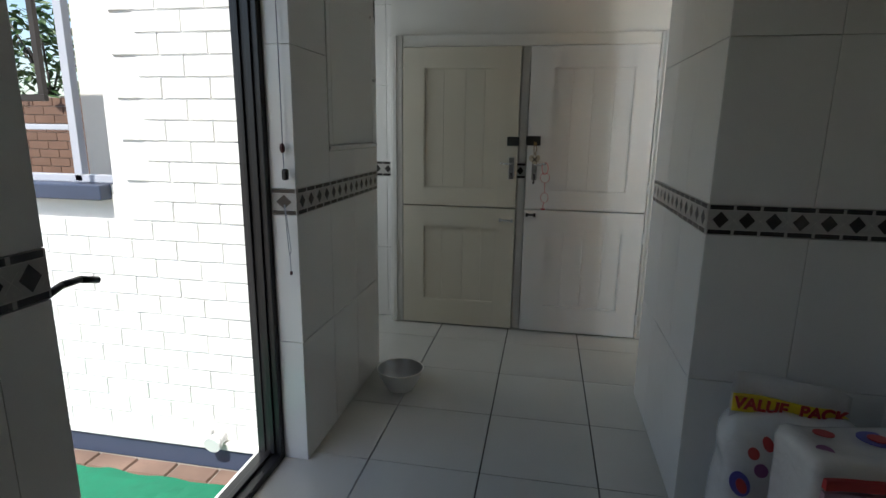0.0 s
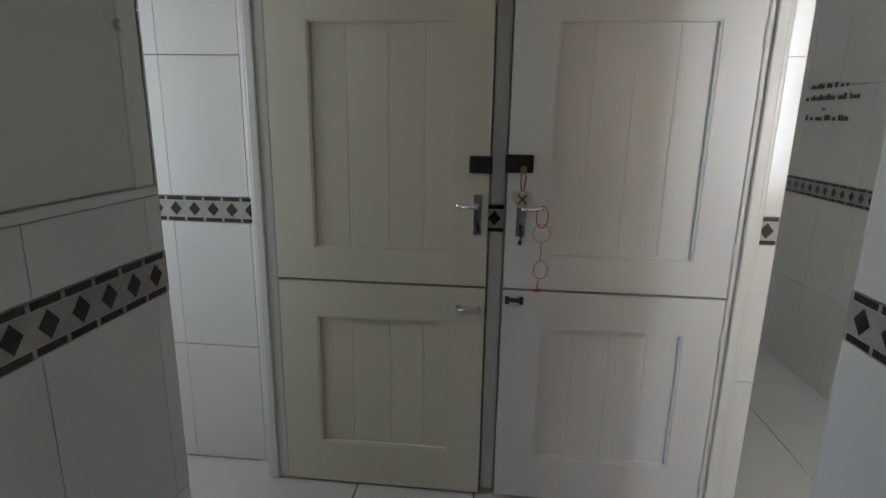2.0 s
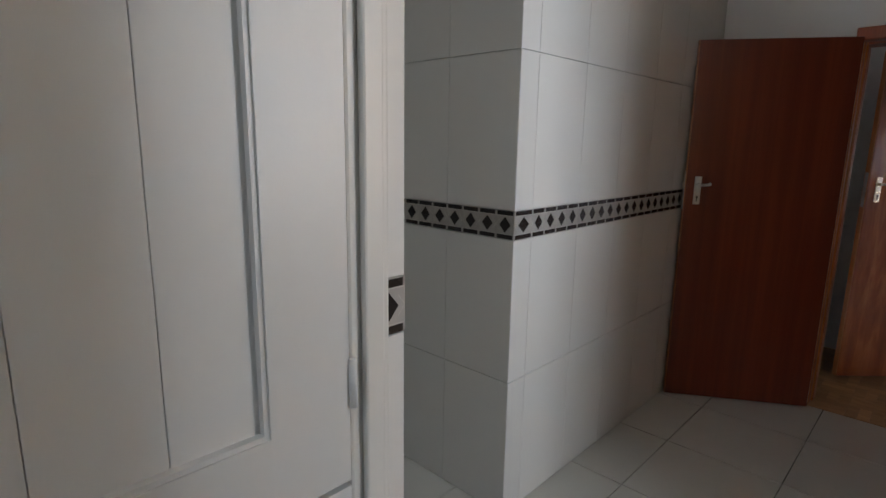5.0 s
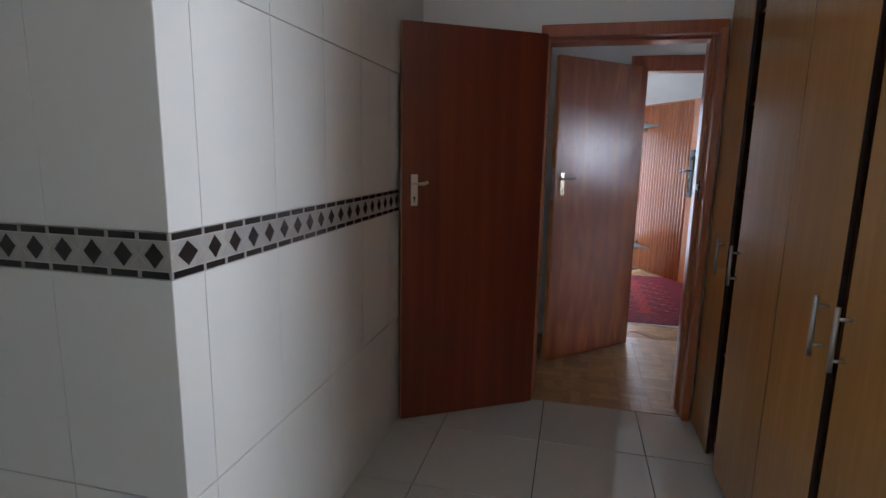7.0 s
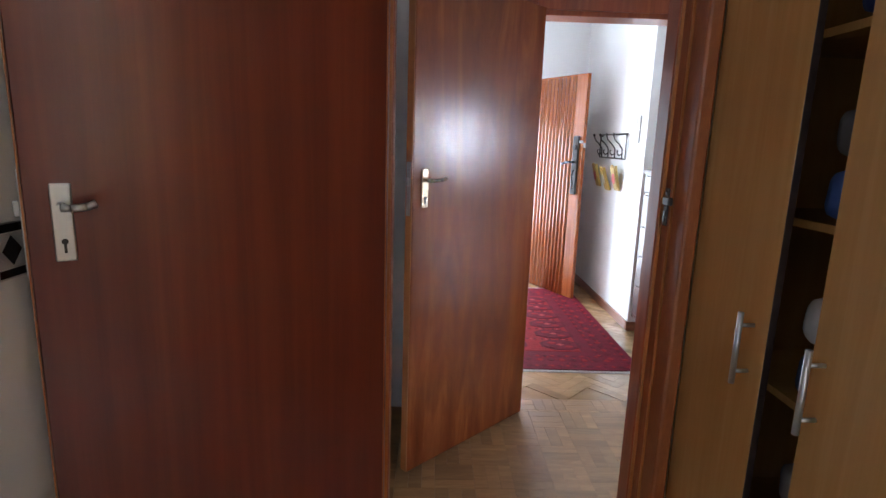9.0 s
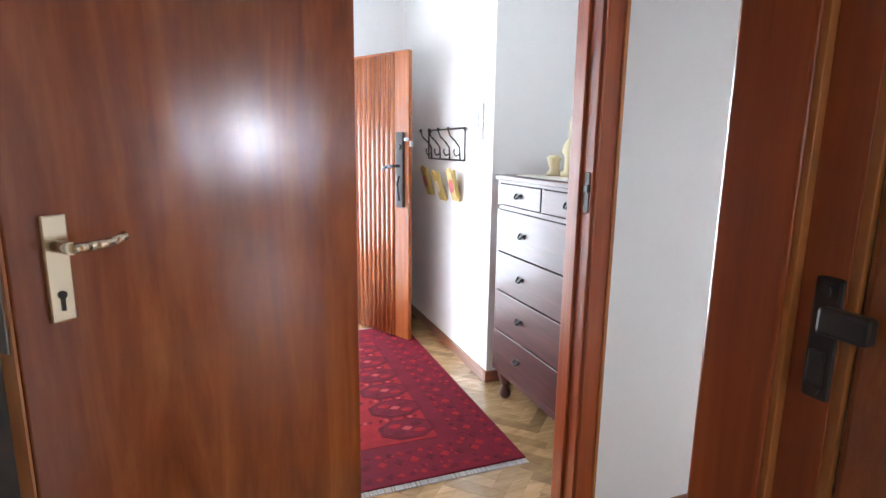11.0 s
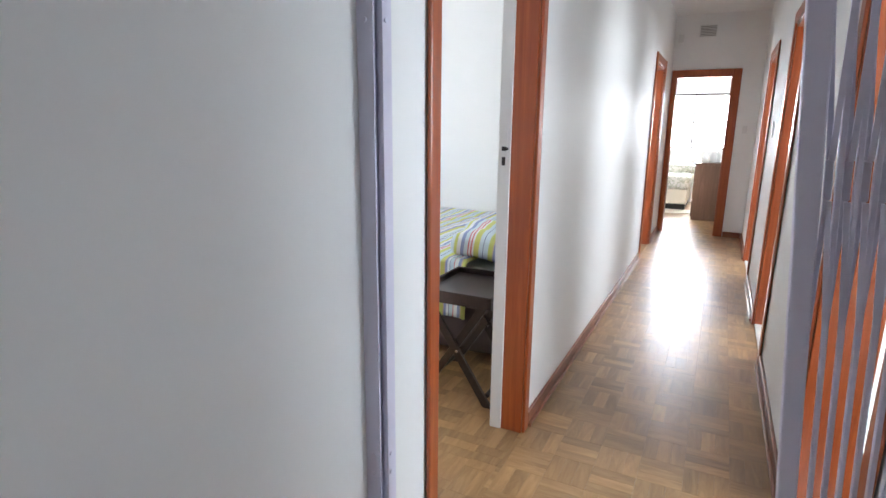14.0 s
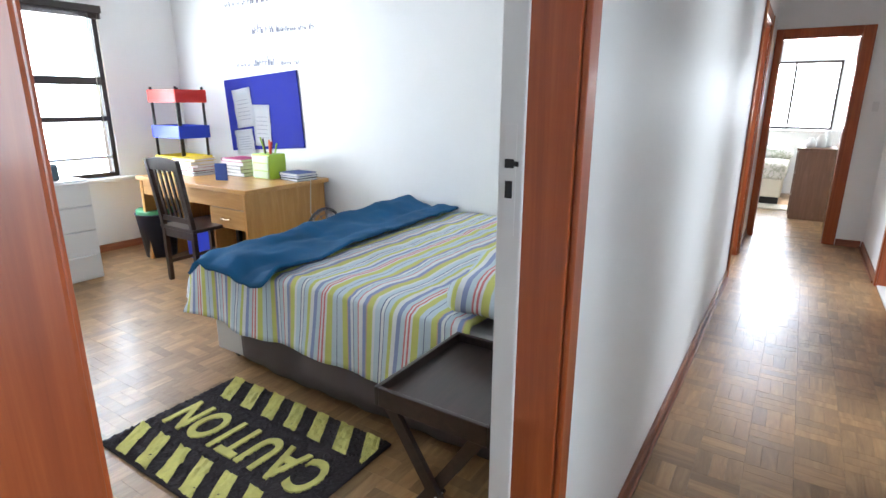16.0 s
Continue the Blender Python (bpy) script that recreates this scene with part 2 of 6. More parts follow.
def mesh_of(name, bm, mats):
    bmesh.ops.recalc_face_normals(bm, faces=bm.faces[:])
    me = bpy.data.meshes.new(name)
    bm.to_mesh(me)
    bm.free()
    for m in mats if isinstance(mats, (list, tuple)) else [mats]:
        me.materials.append(m)
    return me


def part(name, bm, mats, parent=None, label="", m=None):
    ob = new(name, mesh_of(name, bm, mats))
    if parent:
        ob.parent = parent
    if m is not None:
        ob.matrix_basis = m
    return tagged(ob, label)


def thing(name, m, label, category, group="", kind=""):
    ob = new(name)
    ob.empty_display_size = 0.1
    ob.matrix_basis = m
    return tagged(ob, label, category, group, kind)


def boxes(name, rows, mats, parent=None, label="", bevel=0.0, m=None):
    bm = bmesh.new()
    for r in rows:
        box(bm, *r[:6], r[6] if len(r) > 6 else 0, bevel)
    return part(name, bm, mats, parent, label, m)


def letters(text, size, depth, spacing=1.0, bold=0.0):
    """The letters of a word as a mesh, lying in the xy plane."""
    cu = bpy.data.curves.new("letters", 'FONT')
    cu.body, cu.size, cu.extrude, cu.align_x, cu.align_y, cu.space_character = text, size, depth, 'CENTER', 'CENTER', spacing
    cu.offset = bold
    ob = bpy.data.objects.new("letters", cu)
    scene.collection.objects.link(ob)
    bpy.context.view_layer.update()
    me = bpy.data.meshes.new_from_object(ob.evaluated_get(bpy.context.evaluated_depsgraph_get()))
    bpy.data.objects.remove(ob)
    return me


def soft_block(x0, x1, y0, y1, z0, z1, r, cuts, amp, scale, seed=0.0):
    """A stuffed block with rounded edges and an uneven skin."""
    bm = bmesh.new()
    bmesh.ops.create_cube(bm, size=2)
    bmesh.ops.subdivide_edges(bm, edges=bm.edges[:], cuts=cuts, use_grid_fill=True)
    hx, hy, hz = (x1 - x0) / 2, (y1 - y0) / 2, (z1 - z0) / 2
    c = Vector(((x0 + x1) / 2, (y0 + y1) / 2, (z0 + z1) / 2))
    for v in bm.verts:
        p = Vector((v.co.x * hx, v.co.y * hy, v.co.z * hz))
        core = Vector((max(-hx + r, min(hx - r, p.x)), max(-hy + r, min(hy - r, p.y)), max(-hz + r, min(hz - r, p.z))))
        d = p - core
        n = d.normalized() if d.length > 1e-6 else Vector((0, 0, 0))
        if d.length > 1e-6:
            p = core + n * min(r, d.length if d.length < r else r)
        bumpy = noise.noise((p + c) * scale + Vector((seed, seed, 0))) * amp
        v.co = c + p + n * bumpy
    for f in bm.faces:
        f.smooth = True
    return bm


# ---- walls, floors and ceilings ----
def wall(name, x0, x1, y0, y1, z0, z1, holes=(), mat=M_WALL):
    """A wall with openings (a0, a1, z0, z1) along its longer side."""
    bm = bmesh.new()
    along_x = (x1 - x0) > (y1 - y0)
    lo, hi = (x0, x1) if along_x else (y0, y1)

    def put(a, b, p, q):
        if b - a > 1e-4 and q - p > 1e-4:
            box(bm, *((a, b, y0, y1) if along_x else (x0, x1, a, b)), p, q)

    at = lo
    for a, b, p, q in sorted(holes):
        put(at, a, z0, z1)
        put(a, b, z0, p)
        put(a, b, q, z1)
        at = b
    put(at, hi, z0, z1)
    ob = part(name, bm, mat)
    return tagged(ob, kind="structure")


H = 2.75
XK, XW, XE, XB = 3.735, 3.905, 4.935, 5.06

wall_utility_a = wall("wall_utility_west_a", -1.29, -1.068, -1.6, 0.80, 0, H, mat=M_UPPER)
wall_utility_b = wall("wall_utility_west_b", -1.29, -1.068, 1.945, 3.01, 0, H, mat=M_UPPER)
wall("wall_utility_lintel", -1.29, -1.068, 0.80, 1.945, 2.15, H, mat=M_UPPER)
wall_doors = wall("wall_dutch_doors", -2.9, 0.80, 3.92, 4.06, 0, H, mat=M_UPPER)
wall_stub = wall("wall_stub", 0.508, 0.93, 1.94, 2.93, 0, H, mat=M_UPPER)
# the opening is made up, only to let the added kitchen lamp in
wall_south = wall("wall_kitchen_south", 0.93, XK, 1.945, 2.08, 0, H, [(1.34, 1.75, 1.1, 2.35)], mat=M_UPPER)
wall("wall_utility_east", 1.2, 1.35, -1.6, 1.945, 0, H, mat=M_UPPER)
wall("wall_utility_south", -1.29, 1.35, -1.75, -1.6, 0, H, mat=M_UPPER)
wall_tiles_n = wall("wall_kitchen_north", 1.83, XK, 4.295, 4.45, 0, H, mat=M_UPPER)
wall_tiles_w = wall("wall_recess_east", 1.728, 1.83, 4.295, 6.2, 0, H, mat=M_UPPER)
wall("wall_recess_west", 0.66, 0.80, 4.06, 6.2, 0, H, mat=M_UPPER)
wall("wall_recess_end", 0.66, 1.83, 6.2, 6.35, 0, H, mat=M_UPPER)
wall("wall_scullery_south", -2.9, -1.29, 2.86, 3.01, 0, H, mat=M_UPPER)
wall("wall_scullery_west", -2.9, -2.75, 3.01, 3.92, 0, H, [(3.1, 3.8, 1.15, 2.05)], mat=M_UPPER)
wall("wall_kitchen_hall", XK, XW, -5.5, 4.45, 0, H, [(0.218, 1.042, 0, 2.04), (2.783, 3.612, 0, 2.03), (-2.002, -1.258, 0, 2.04), (-4.142, -3.278, 0, 2.04)])
wall("wall_passage_east", XE, XB, -5.5, 3.75, 0, H, [(2.188, 3.022, 0, 2.04), (0.128, 1.012, 0, 2.04), (-4.522, -3.738, 0, 2.04)])
wall("wall_hall_north", XW, 8.22, 3.75, 3.9, 0, H)
wall("wall_hall_east", 8.02, 8.22, 1.2, 3.75, 0, H, [(2.68, 3.58, 0, 2.04)])
wall("wall_hall_south", 6.27, 8.02, 1.2, 1.91, 0, H)
wall("wall_chest_recess", XB, 6.27, 1.2, 1.38, 0, H)
wall("wall_bedroom_south", XB, 10.15, -2.4, -2.25, 0, H)
wall("wall_bedroom_east", 10.0, 10.15, -2.25, 1.2, 0, H, [(-1.53, -0.1, 0.70, 2.16)])
wall("wall_bedroom_north", 8.22, 10.15, 1.2, 1.35, 0, H)
wall("wall_passage_end", 2.5, 6.4, -5.65, -5.5, 0, H, [(4.22, 4.885, 0, 2.02)])
wall("wall_far_south", 2.5, 6.4, -9.15, -9.0, 0, H, [(4.2, 5.3, 1.0, 2.0)])
wall("wall_far_west", 2.35, 2.5, -9.15, -5.5, 0, H)
wall("wall_far_east", 6.4, 6.55, -9.15, -5.5, 0, H)
# unseen opening, made up to hold the study's fill lamp
wall("wall_study_east", 7.85, 8.0, -5.65, -2.4, 0, H, [(-4.7, -3.5, 0.95, 2.05)])
wall("wall_study_south", 6.55, 8.0, -5.65, -5.5, 0, H)
# three unseen openings, made up for the bath, toilet and shower fill lamps
wall("wall_bath_west", 1.4, 1.55, -5.65, 1.945, 0, H, [(-0.6, 1.7, 1.05, 2.15), (-2.55, -0.95, 1.05, 2.15), (-5.3, -2.9, 1.05, 2.15)])
wall("wall_bath_a", 1.55, XK, -0.9, -0.78, 0, H)
wall("wall_bath_b", 1.55, XK, -2.72, -2.6, 0, H)
wall("wall_bath_c", 1.35, 2.5, -5.65, -5.5, 0, H)


def sheet(name, x0, x1, y0, y1, z0, z1, mat):
    return tagged(boxes(name, [(x0, x1, y0, y1, z0, z1)], mat), kind="structure")


for a in ((-1.29, 1.83, -1.75, 6.35), (-2.9, -1.29, 2.86, 4.06), (1.83, XW, -5.65, 4.45), (XW, 8.22, -2.4, 3.9), (8.22, 10.15, -2.4, 1.35), (1.35, 1.83, -5.65, -1.75), (XW, 8.0, -5.65, -2.4), (2.35, 6.55, -9.15, -5.65)):
    sheet("ceiling", *a, H, H + 0.12, M_CEIL)
roof = sheet("roof_slab", -1.32, 10.6, -9.6, 6.8, H + 0.13, H + 0.3, M_UPPER)
floor_tiled = sheet("floor_tiled", -1.29, XK + 0.005, -1.7, 6.3, -0.14, -0.012, M_FGROUT)
sheet("floor_scullery", -2.9, -1.29, 2.9, 4.0, -0.14, -0.004, M_FTILE)
floor_passage = sheet("floor_passage", XK + 0.005, XB, -5.65, 3.8, -0.14, -0.006, M_BITUMEN)
floor_bedroom = sheet("floor_bedroom", XB, 10.1, -2.35, 1.25, -0.14, -0.006, M_BITUMEN)
floor_entrance = sheet("floor_entrance", XB, 8.15, 1.25, 3.85, -0.14, -0.006, M_BITUMEN)
floor_far = sheet("floor_far_bedroom", 2.4, 6.5, -9.1, -5.65, -0.14, -0.006, M_BITUMEN)
sheet("floor_study", XB, 7.95, -5.65, -2.35, -0.14, 0.0, M_PARQ)
sheet("floor_bathroom", 1.45, XK + 0.005, -5.6, 1.94, -0.14, 0.0, M_FTILE)


# ---- doors ----
def lever_handle(parent, m, way=1, h=0.155, mat=M_BRASS, name="door_handle", reach=1.0):
    """A long back plate with a lever; it faces local -y, the lever points along way * x."""
    bm = bmesh.new()
    box(bm, -0.018, 0.018, -0.007, 0, -h + 0.045, 0.045, 0, 0.003)
    rod(bm, (0, -0.006, 0), (0, -0.042, 0), 0.009)
    tube(bm, [(0, -0.042, 0), (way * 0.03 * reach, -0.046, 0.0), (way * 0.075 * reach, -0.046, 0.002), (way * 0.105 * reach, -0.044, 0.008)], 0.0075)
    ob = part(name, bm, mat, parent, "metal lever handle on a long plate", m)
    bm = bmesh.new()
    rod(bm, (0, -0.009, -h + 0.085), (0, -0.0065, -h + 0.085), 0.006)
    box(bm, -0.0025, 0.0025, -0.009, -0.0065, -h + 0.062, -h + 0.085)
    part("keyhole", bm, M_BLACK, ob)
    return ob


def frame_x(name, y0, y1, h, label, mat=M_FRAME, both=True, x0=XE, x1=XB, trim=0.085, inner=M_FRAMEY, bead=True):
    """A wooden frame round an opening in a wall that runs along y."""
    d = thing(name, pose((x0 + x1) / 2, y0, 0), label, "door frame", kind="structure")
    o = Matrix.Translation((-(x0 + x1) / 2, -y0, 0))
    for nm, a, b in (("jamb", y0 - 0.022, y0), ("jamb", y1, y1 + 0.022)):
        boxes(nm, [(x0 - 0.004, x1 + 0.004, a, b, 0, h + 0.01)], mat, d, m=o, bevel=0.003)
    boxes("head", [(x0 - 0.004, x1 + 0.004, y0, y1, h - 0.02, h + 0.01)], mat, d, m=o, bevel=0.003)
    for s, xs in ((-1, x0), (1, x1)) if both else ((-1, x0),):
        xa, xb = (xs - 0.018, xs - 0.005) if s < 0 else (xs + 0.005, xs + 0.018)
        for a, b in ((y0 - trim, y0 - 0.008), (y1 + 0.008, y1 + trim)):
            boxes("architrave", [(xa, xb, a, b, 0, h + trim)], mat, d, m=o, bevel=0.004)
            e = a if a < y0 else b - 0.014
            if bead:
                boxes("bead", [(xa - 0.006 if s < 0 else xb, xa if s < 0 else xb + 0.006, e, e + 0.014, 0, h + trim)], inner, d, m=o, bevel=0.002)
        boxes("architrave", [(xa, xb, y0 - 0.008, y1 + 0.008, h + 0.002, h + trim)], mat, d, m=o, bevel=0.004)
    return d


def flush_leaf(d, name, hinge, edge, h, mat, label, thick=0.04, z0=0.008, handle_mat=M_BRASS, side=-1, hz=1.255, reach=1.0):
    """A flush leaf from the hinge to the free edge, with a lever on the camera's side."""
    hv, ev = Vector((*hinge, 0)), Vector((*edge, 0))
    w = (ev - hv).length
    ang = math.degrees(math.atan2(ev.y - hv.y, ev.x - hv.x))
    base = d.matrix_basis.inverted() @ pose(hinge[0], hinge[1], 0, 0, 0, ang)
    leaf = boxes(name, [(0, w, -thick / 2, thick / 2, z0, h)], mat, d, label, 0.003, base)
    boxes("edge_lipping", [(w + 0.0005, w + 0.004, -thick / 2 + 0.002, thick / 2 - 0.002, z0, h)], M_FRAMEY, leaf)
    turn = 0 if side < 0 else 180
    lever_handle(leaf, pose(w - 0.06, side * thick / 2, hz, 0, 0, turn), way=-1 if side < 0 else 1, mat=handle_mat, reach=reach)
    bm = bmesh.new()
    box(bm, w + 0.004, w + 0.007, -0.011, 0.011, hz - 0.14, hz + 0.07, 0, 0.001)
    box(bm, w + 0.007, w + 0.017, -0.006, 0.006, hz - 0.02, hz + 0.01, 0, 0.002)
    part("lock_plate", bm, M_STEEL, leaf)
    bm = bmesh.new()
    for z in (0.25, h - 0.25):
        rod(bm, (-0.004, side * -thick / 2, z - 0.05), (-0.004, side * -thick / 2, z + 0.05), 0.007)
    part("hinge", bm, M_STEEL, leaf)
    return leaf


# dutch doors between the utility room and the yard rooms behind
wall_surround = wall("wall_door_surround", -1.21, 0.80, 3.865, 3.92, 0, H, mat=M_UPPER)


def dutch_door(name, x0, x1, mat, label, lever_way, lever_x, grooves):
    d = thing(name, pose((x0 + x1) / 2, 3.81, 0), label, "door", kind="structure")
    o = Matrix.Translation((-(x0 + x1) / 2, -3.81, 0))
    px0, px1 = x0 + 0.155, x1 - 0.135
    halves = []
    for nm, z0, z1, p0, p1 in (("lower_half", 0.012, 0.922, 0.20, 0.775), ("upper_half", 0.932, 2.035, 1.058, 1.90)):
        rows = [(x0, px0, 3.79, 3.832, z0, z1), (px1, x1, 3.79, 3.832, z0, z1), (px0, px1, 3.79, 3.832, z0, p0), (px0, px1, 3.79, 3.832, p1, z1)]
        half = boxes(nm, rows, mat, d, "painted framed door half with boarded panel", m=o)
        halves.append(half)
        edges = [px0 + (px1 - px0) * g for g in grooves]
        for a, b in zip([px0] + edges, edges + [px1]):
            boxes("board", [(a + 0.0004, b - 0.0004, 3.806, 3.826, p0 + 0.001, p1 - 0.001)], mat, half, bevel=0.0012)
        bm = bmesh.new()
        for q in ((px0, px0 + 0.008, p0, p1), (px1 - 0.008, px1, p0, p1), (px0 + 0.008, px1 - 0.008, p0, p0 + 0.008), (px0 + 0.008, px1 - 0.008, p1 - 0.008, p1)):
            box(bm, q[0], q[1], 3.7935, 3.808, q[2], q[3])
        part("panel_bead", bm, mat, half)
    lever_handle(halves[1], pose(lever_x, 3.79, 1.245), way=lever_way, mat=M_CHROME, reach=0.75)
    return d, halves, o


d_cream, halves_c, o_c = dutch_door("door_1", -1.104, -0.272, M_CREAM, "closed cream painted stable door in two halves", -1, -0.310, (0.26, 0.55, 0.8))
d_white, halves_w, o_w = dutch_door("door_2", -0.205, 0.620, M_WHITE, "closed white painted stable door in two halves", 1, -0.15, (0.24, 0.5, 0.76))
for half, xs, z0, z1, m in ((halves_c[1], (-0.346, -0.262), 1.37, 1.432, M_BLACK), (halves_w[1], (-0.215, -0.115), 1.375, 1.440, M_BLACK)):
    bm = bmesh.new()
    box(bm, xs[0], xs[1], 3.768, 3.7895, z0, z1, 0, 0.004)
    box(bm, xs[0] + 0.012, xs[0] + 0.03, 3.762, 3.768, z0 + 0.015, z1 - 0.015, 0, 0.002)
    part("rim_lock", bm, m, half, "black rim lock")
for half, x0, x1, z, m in ((halves_c[0], -0.385, -0.285, 0.838, M_STEEL), (halves_w[0], -0.195, -0.125, 0.885, M_BLACK)):
    bm = bmesh.new()
    box(bm, x0, x1, 3.776, 3.7895, z - 0.006, z + 0.006, 0, 0.002)
    rod(bm, (x0 + 0.008, 3.772, z), (x1 - 0.008, 3.772, z), 0.005)
    box(bm, x0, x0 + 0.016, 3.768, 3.7895, z - 0.013, z + 0.013, 0, 0.002)
    box(bm, x1 - 0.016, x1, 3.768, 3.7895, z - 0.013, z + 0.013, 0, 0.002)
    part("slide_bolt", bm, m, half, "small slide bolt")
for z in (0.15, 0.75, 1.1, 1.85):
    bm = bmesh.new()
    rod(bm, (0.624, 3.786, z - 0.04), (0.624, 3.786, z + 0.04), 0.006)
    part("hinge", bm, M_WHITE, d_white, m=o_w)
for nm, a, b, y in (("architrave", -1.205, -1.112, 3.80), ("centre_post", -0.268, -0.209, 3.836), ("architrave", 0.628, 0.712, 3.80)):
    tagged(boxes("trim_" + nm, [(a, b, y, 3.865, 0, 2.12)], M_TRIMW, bevel=0.006), kind="structure")
tagged(boxes("trim_architrave_step", [(0.650, 0.690, 3.785, 3.80, 0, 2.12), (-1.185, -1.15, 3.785, 3.80, 0, 2.12)], M_TRIMW, bevel=0.005), kind="structure")
tagged(boxes("trim_door_head", [(-1.205, 0.712, 3.815, 3.865, 2.04, 2.12)], M_UPPER, bevel=0.004), kind="structure")

key_tag = thing("key_tag", pose(-0.15, 3.77, 1.29), "pale wooden heart key tag hanging from the rim lock", "key ring")
bm = bmesh.new()
pts = []
for i in range(28):
    a = 2 * math.pi * i / 28
    pts.append((0.0024 * 16 * math.sin(a) ** 3, -0.012, 0.0026 * (13 * math.cos(a) - 5 * math.cos(2 * a) - 2 * math.cos(3 * a) - math.cos(4 * a)) - 0.01))
slab(bm, pts, (0, -0.006, 0))
part("heart", bm, plain("pale_wood_tag", (0.55, 0.48, 0.36), 0.6), key_tag)
bm = bmesh.new()
for s in (-1, 1):
    rod(bm, (-0.016 * s, -0.0195, -0.026), (0.016 * s, -0.0195, 0.008), 0.003)
part("burnt_cross", bm, M_IRON, key_tag)
bm = bmesh.new()
tube(bm, [(0.0, -0.01, 0.105), (-0.008, -0.014, 0.07), (-0.004, -0.014, 0.018)], 0.003)
tube(bm, [(0.0, -0.01, 0.105), (0.010, -0.014, 0.07), (0.004, -0.014, 0.018)], 0.003)
rod(bm, (0.0, -0.012, 0.10), (0.0, -0.028, 0.10), 0.012)
part("cord", bm, plain("tan_leather_cord", (0.28, 0.17, 0.07), 0.7), key_tag)
bm = bmesh.new()
tube(bm, [(0.0, -0.016, -0.115), (0.004, -0.02, -0.135), (0.0, -0.02, -0.165)], 0.004)
box(bm, -0.008, 0.006, -0.022, -0.016, -0.178, -0.163)
part("key", bm, M_IRON, key_tag)

lanyard = thing("coil_lanyard", pose(-0.075, 3.775, 1.255), "pink and red loop lanyard hanging on the door lever", "lanyard")
red = plain("red_cord", (0.62, 0.03, 0.05), 0.5)
pink = plain("faded_pink_cord", (0.66, 0.36, 0.34), 0.5)


def ring(bm, c, rx, rz, r, seg=24):
    pts = [(c[0] + rx * math.cos(2 * math.pi * i / seg), c[1], c[2] + rz * math.sin(2 * math.pi * i / seg)) for i in range(seg + 1)]
    tube(bm, pts, r, 6)


for nm, c, rx, rz, m in (("red_loop", (0, -0.028, -0.035), 0.021, 0.04, red), ("pink_loop", (0.003, -0.012, -0.10), 0.032, 0.034, pink), ("pink_loop", (0.006, -0.010, -0.24), 0.026, 0.034, pink)):
    bm = bmesh.new()
    ring(bm, c, rx, rz, 0.0022)
    part(nm, bm, m, lanyard)
bm = bmesh.new()
tube(bm, [(0.003, -0.010, -0.134), (0.005, -0.008, -0.17), (0.004, -0.009, -0.206)], 0.0016, 6)
part("tail", bm, red, lanyard)
bm = bmesh.new()
tube(bm, [(0.004, -0.009, -0.274), (-0.002, -0.008, -0.30), (0.0, -0.008, -0.32)], 0.0016, 6)
box(bm, -0.016, 0.016, -0.011, -0.004, -0.327, -0.318, 0, 0.002)
part("tail", bm, red, lanyard)

# kitchen door: a rebated frame flush with the passage wall, its open leaf and the lock keep
d3 = thing("door_3", pose((XK + XW) / 2, 2.805, 0), "varnished hardwood rebated frame with open flush door", "door frame", kind="structure")
o3 = d3.matrix_basis.inverted()
# the narrow paler strips paint the light caught by the rebate's edges
for nm, x0, x1, dy, mat, bev in (("jamb", 3.826, XW + 0.003, 0.0, M_FRAME, 0.004), ("rebate_edge", 3.819, 3.826, 0.003, M_FRAMEY, 0.001), ("rebate", 3.779, 3.819, 0.012, M_FRAME, 0.001), ("rebate_edge", 3.770, 3.779, 0.013, M_FRAMEY, 0.001), ("casing", 3.682, 3.770, 0.016, M_RAYWOOD, 0.008)):
    side = boxes(nm, [(x0, x1, 2.783 if x0 > 3.7 else 2.748, 2.805 - dy, 0, 2.03)], mat, d3, bevel=bev, m=o3)
    if nm != "casing":
        boxes(nm, [(x0, x1, 3.594 + dy, 3.612, 0, 2.03)], mat, d3, bevel=bev, m=o3)
boxes("head", [(3.779, XW + 0.003, 2.805, 3.594, 2.0, 2.03)], M_FRAME, d3, bevel=0.003, m=o3)
boxes("head_casing", [(3.700, 3.778, 2.748, 3.64, 2.012, 2.075)], M_FRAME, d3, bevel=0.006, m=o3)
flush_leaf(d3, "leaf", (3.707, 3.612), (3.297, 4.266), 2.028, M_DOOR1, "red mahogany flush leaf standing open", hz=1.262, handle_mat=M_STEEL, side=1, reach=0.55)
bm = bmesh.new()
box(bm, 3.778, 3.802, 2.794, 2.800, 1.190, 1.300, 0, 0.003)
box(bm, 3.748, 3.790, 2.797, 2.812, 1.252, 1.276, 0, 0.004)
box(bm, 3.783, 3.797, 2.799, 2.8035, 1.205, 1.235, 0, 0.001)
rod(bm, (3.790, 2.799, 1.288), (3.790, 2.803, 1.288), 0.005)
rod(bm, (3.790, 2.799, 1.199), (3.790, 2.803, 1.199), 0.005)
part("lock_keep", bm, M_IRON, d3, "worn dark bronze lock keep", o3)

# door between the passage and the entrance hall
d4 = frame_x("door_4", 2.21, 3.00, 2.03, "orange varnished hardwood frame with open polished door")
o4 = d4.matrix_basis.inverted()
flush_leaf(d4, "leaf", (4.912, 2.985), (4.352, 3.566), 2.035, M_DOOR2, "polished brown flush leaf standing open", hz=1.26, side=1, reach=0.72)
boxes("stop_bead", [(4.985, 5.015, 2.21, 2.222, 0, 2.0), (4.985, 5.015, 2.988, 3.0, 0, 2.0)], M_FRAME, d4, bevel=0.003, m=o4)
bm = bmesh.new()
box(bm, 4.942, 4.966, 2.2105, 2.2135, 1.20, 1.33, 0, 0.001)
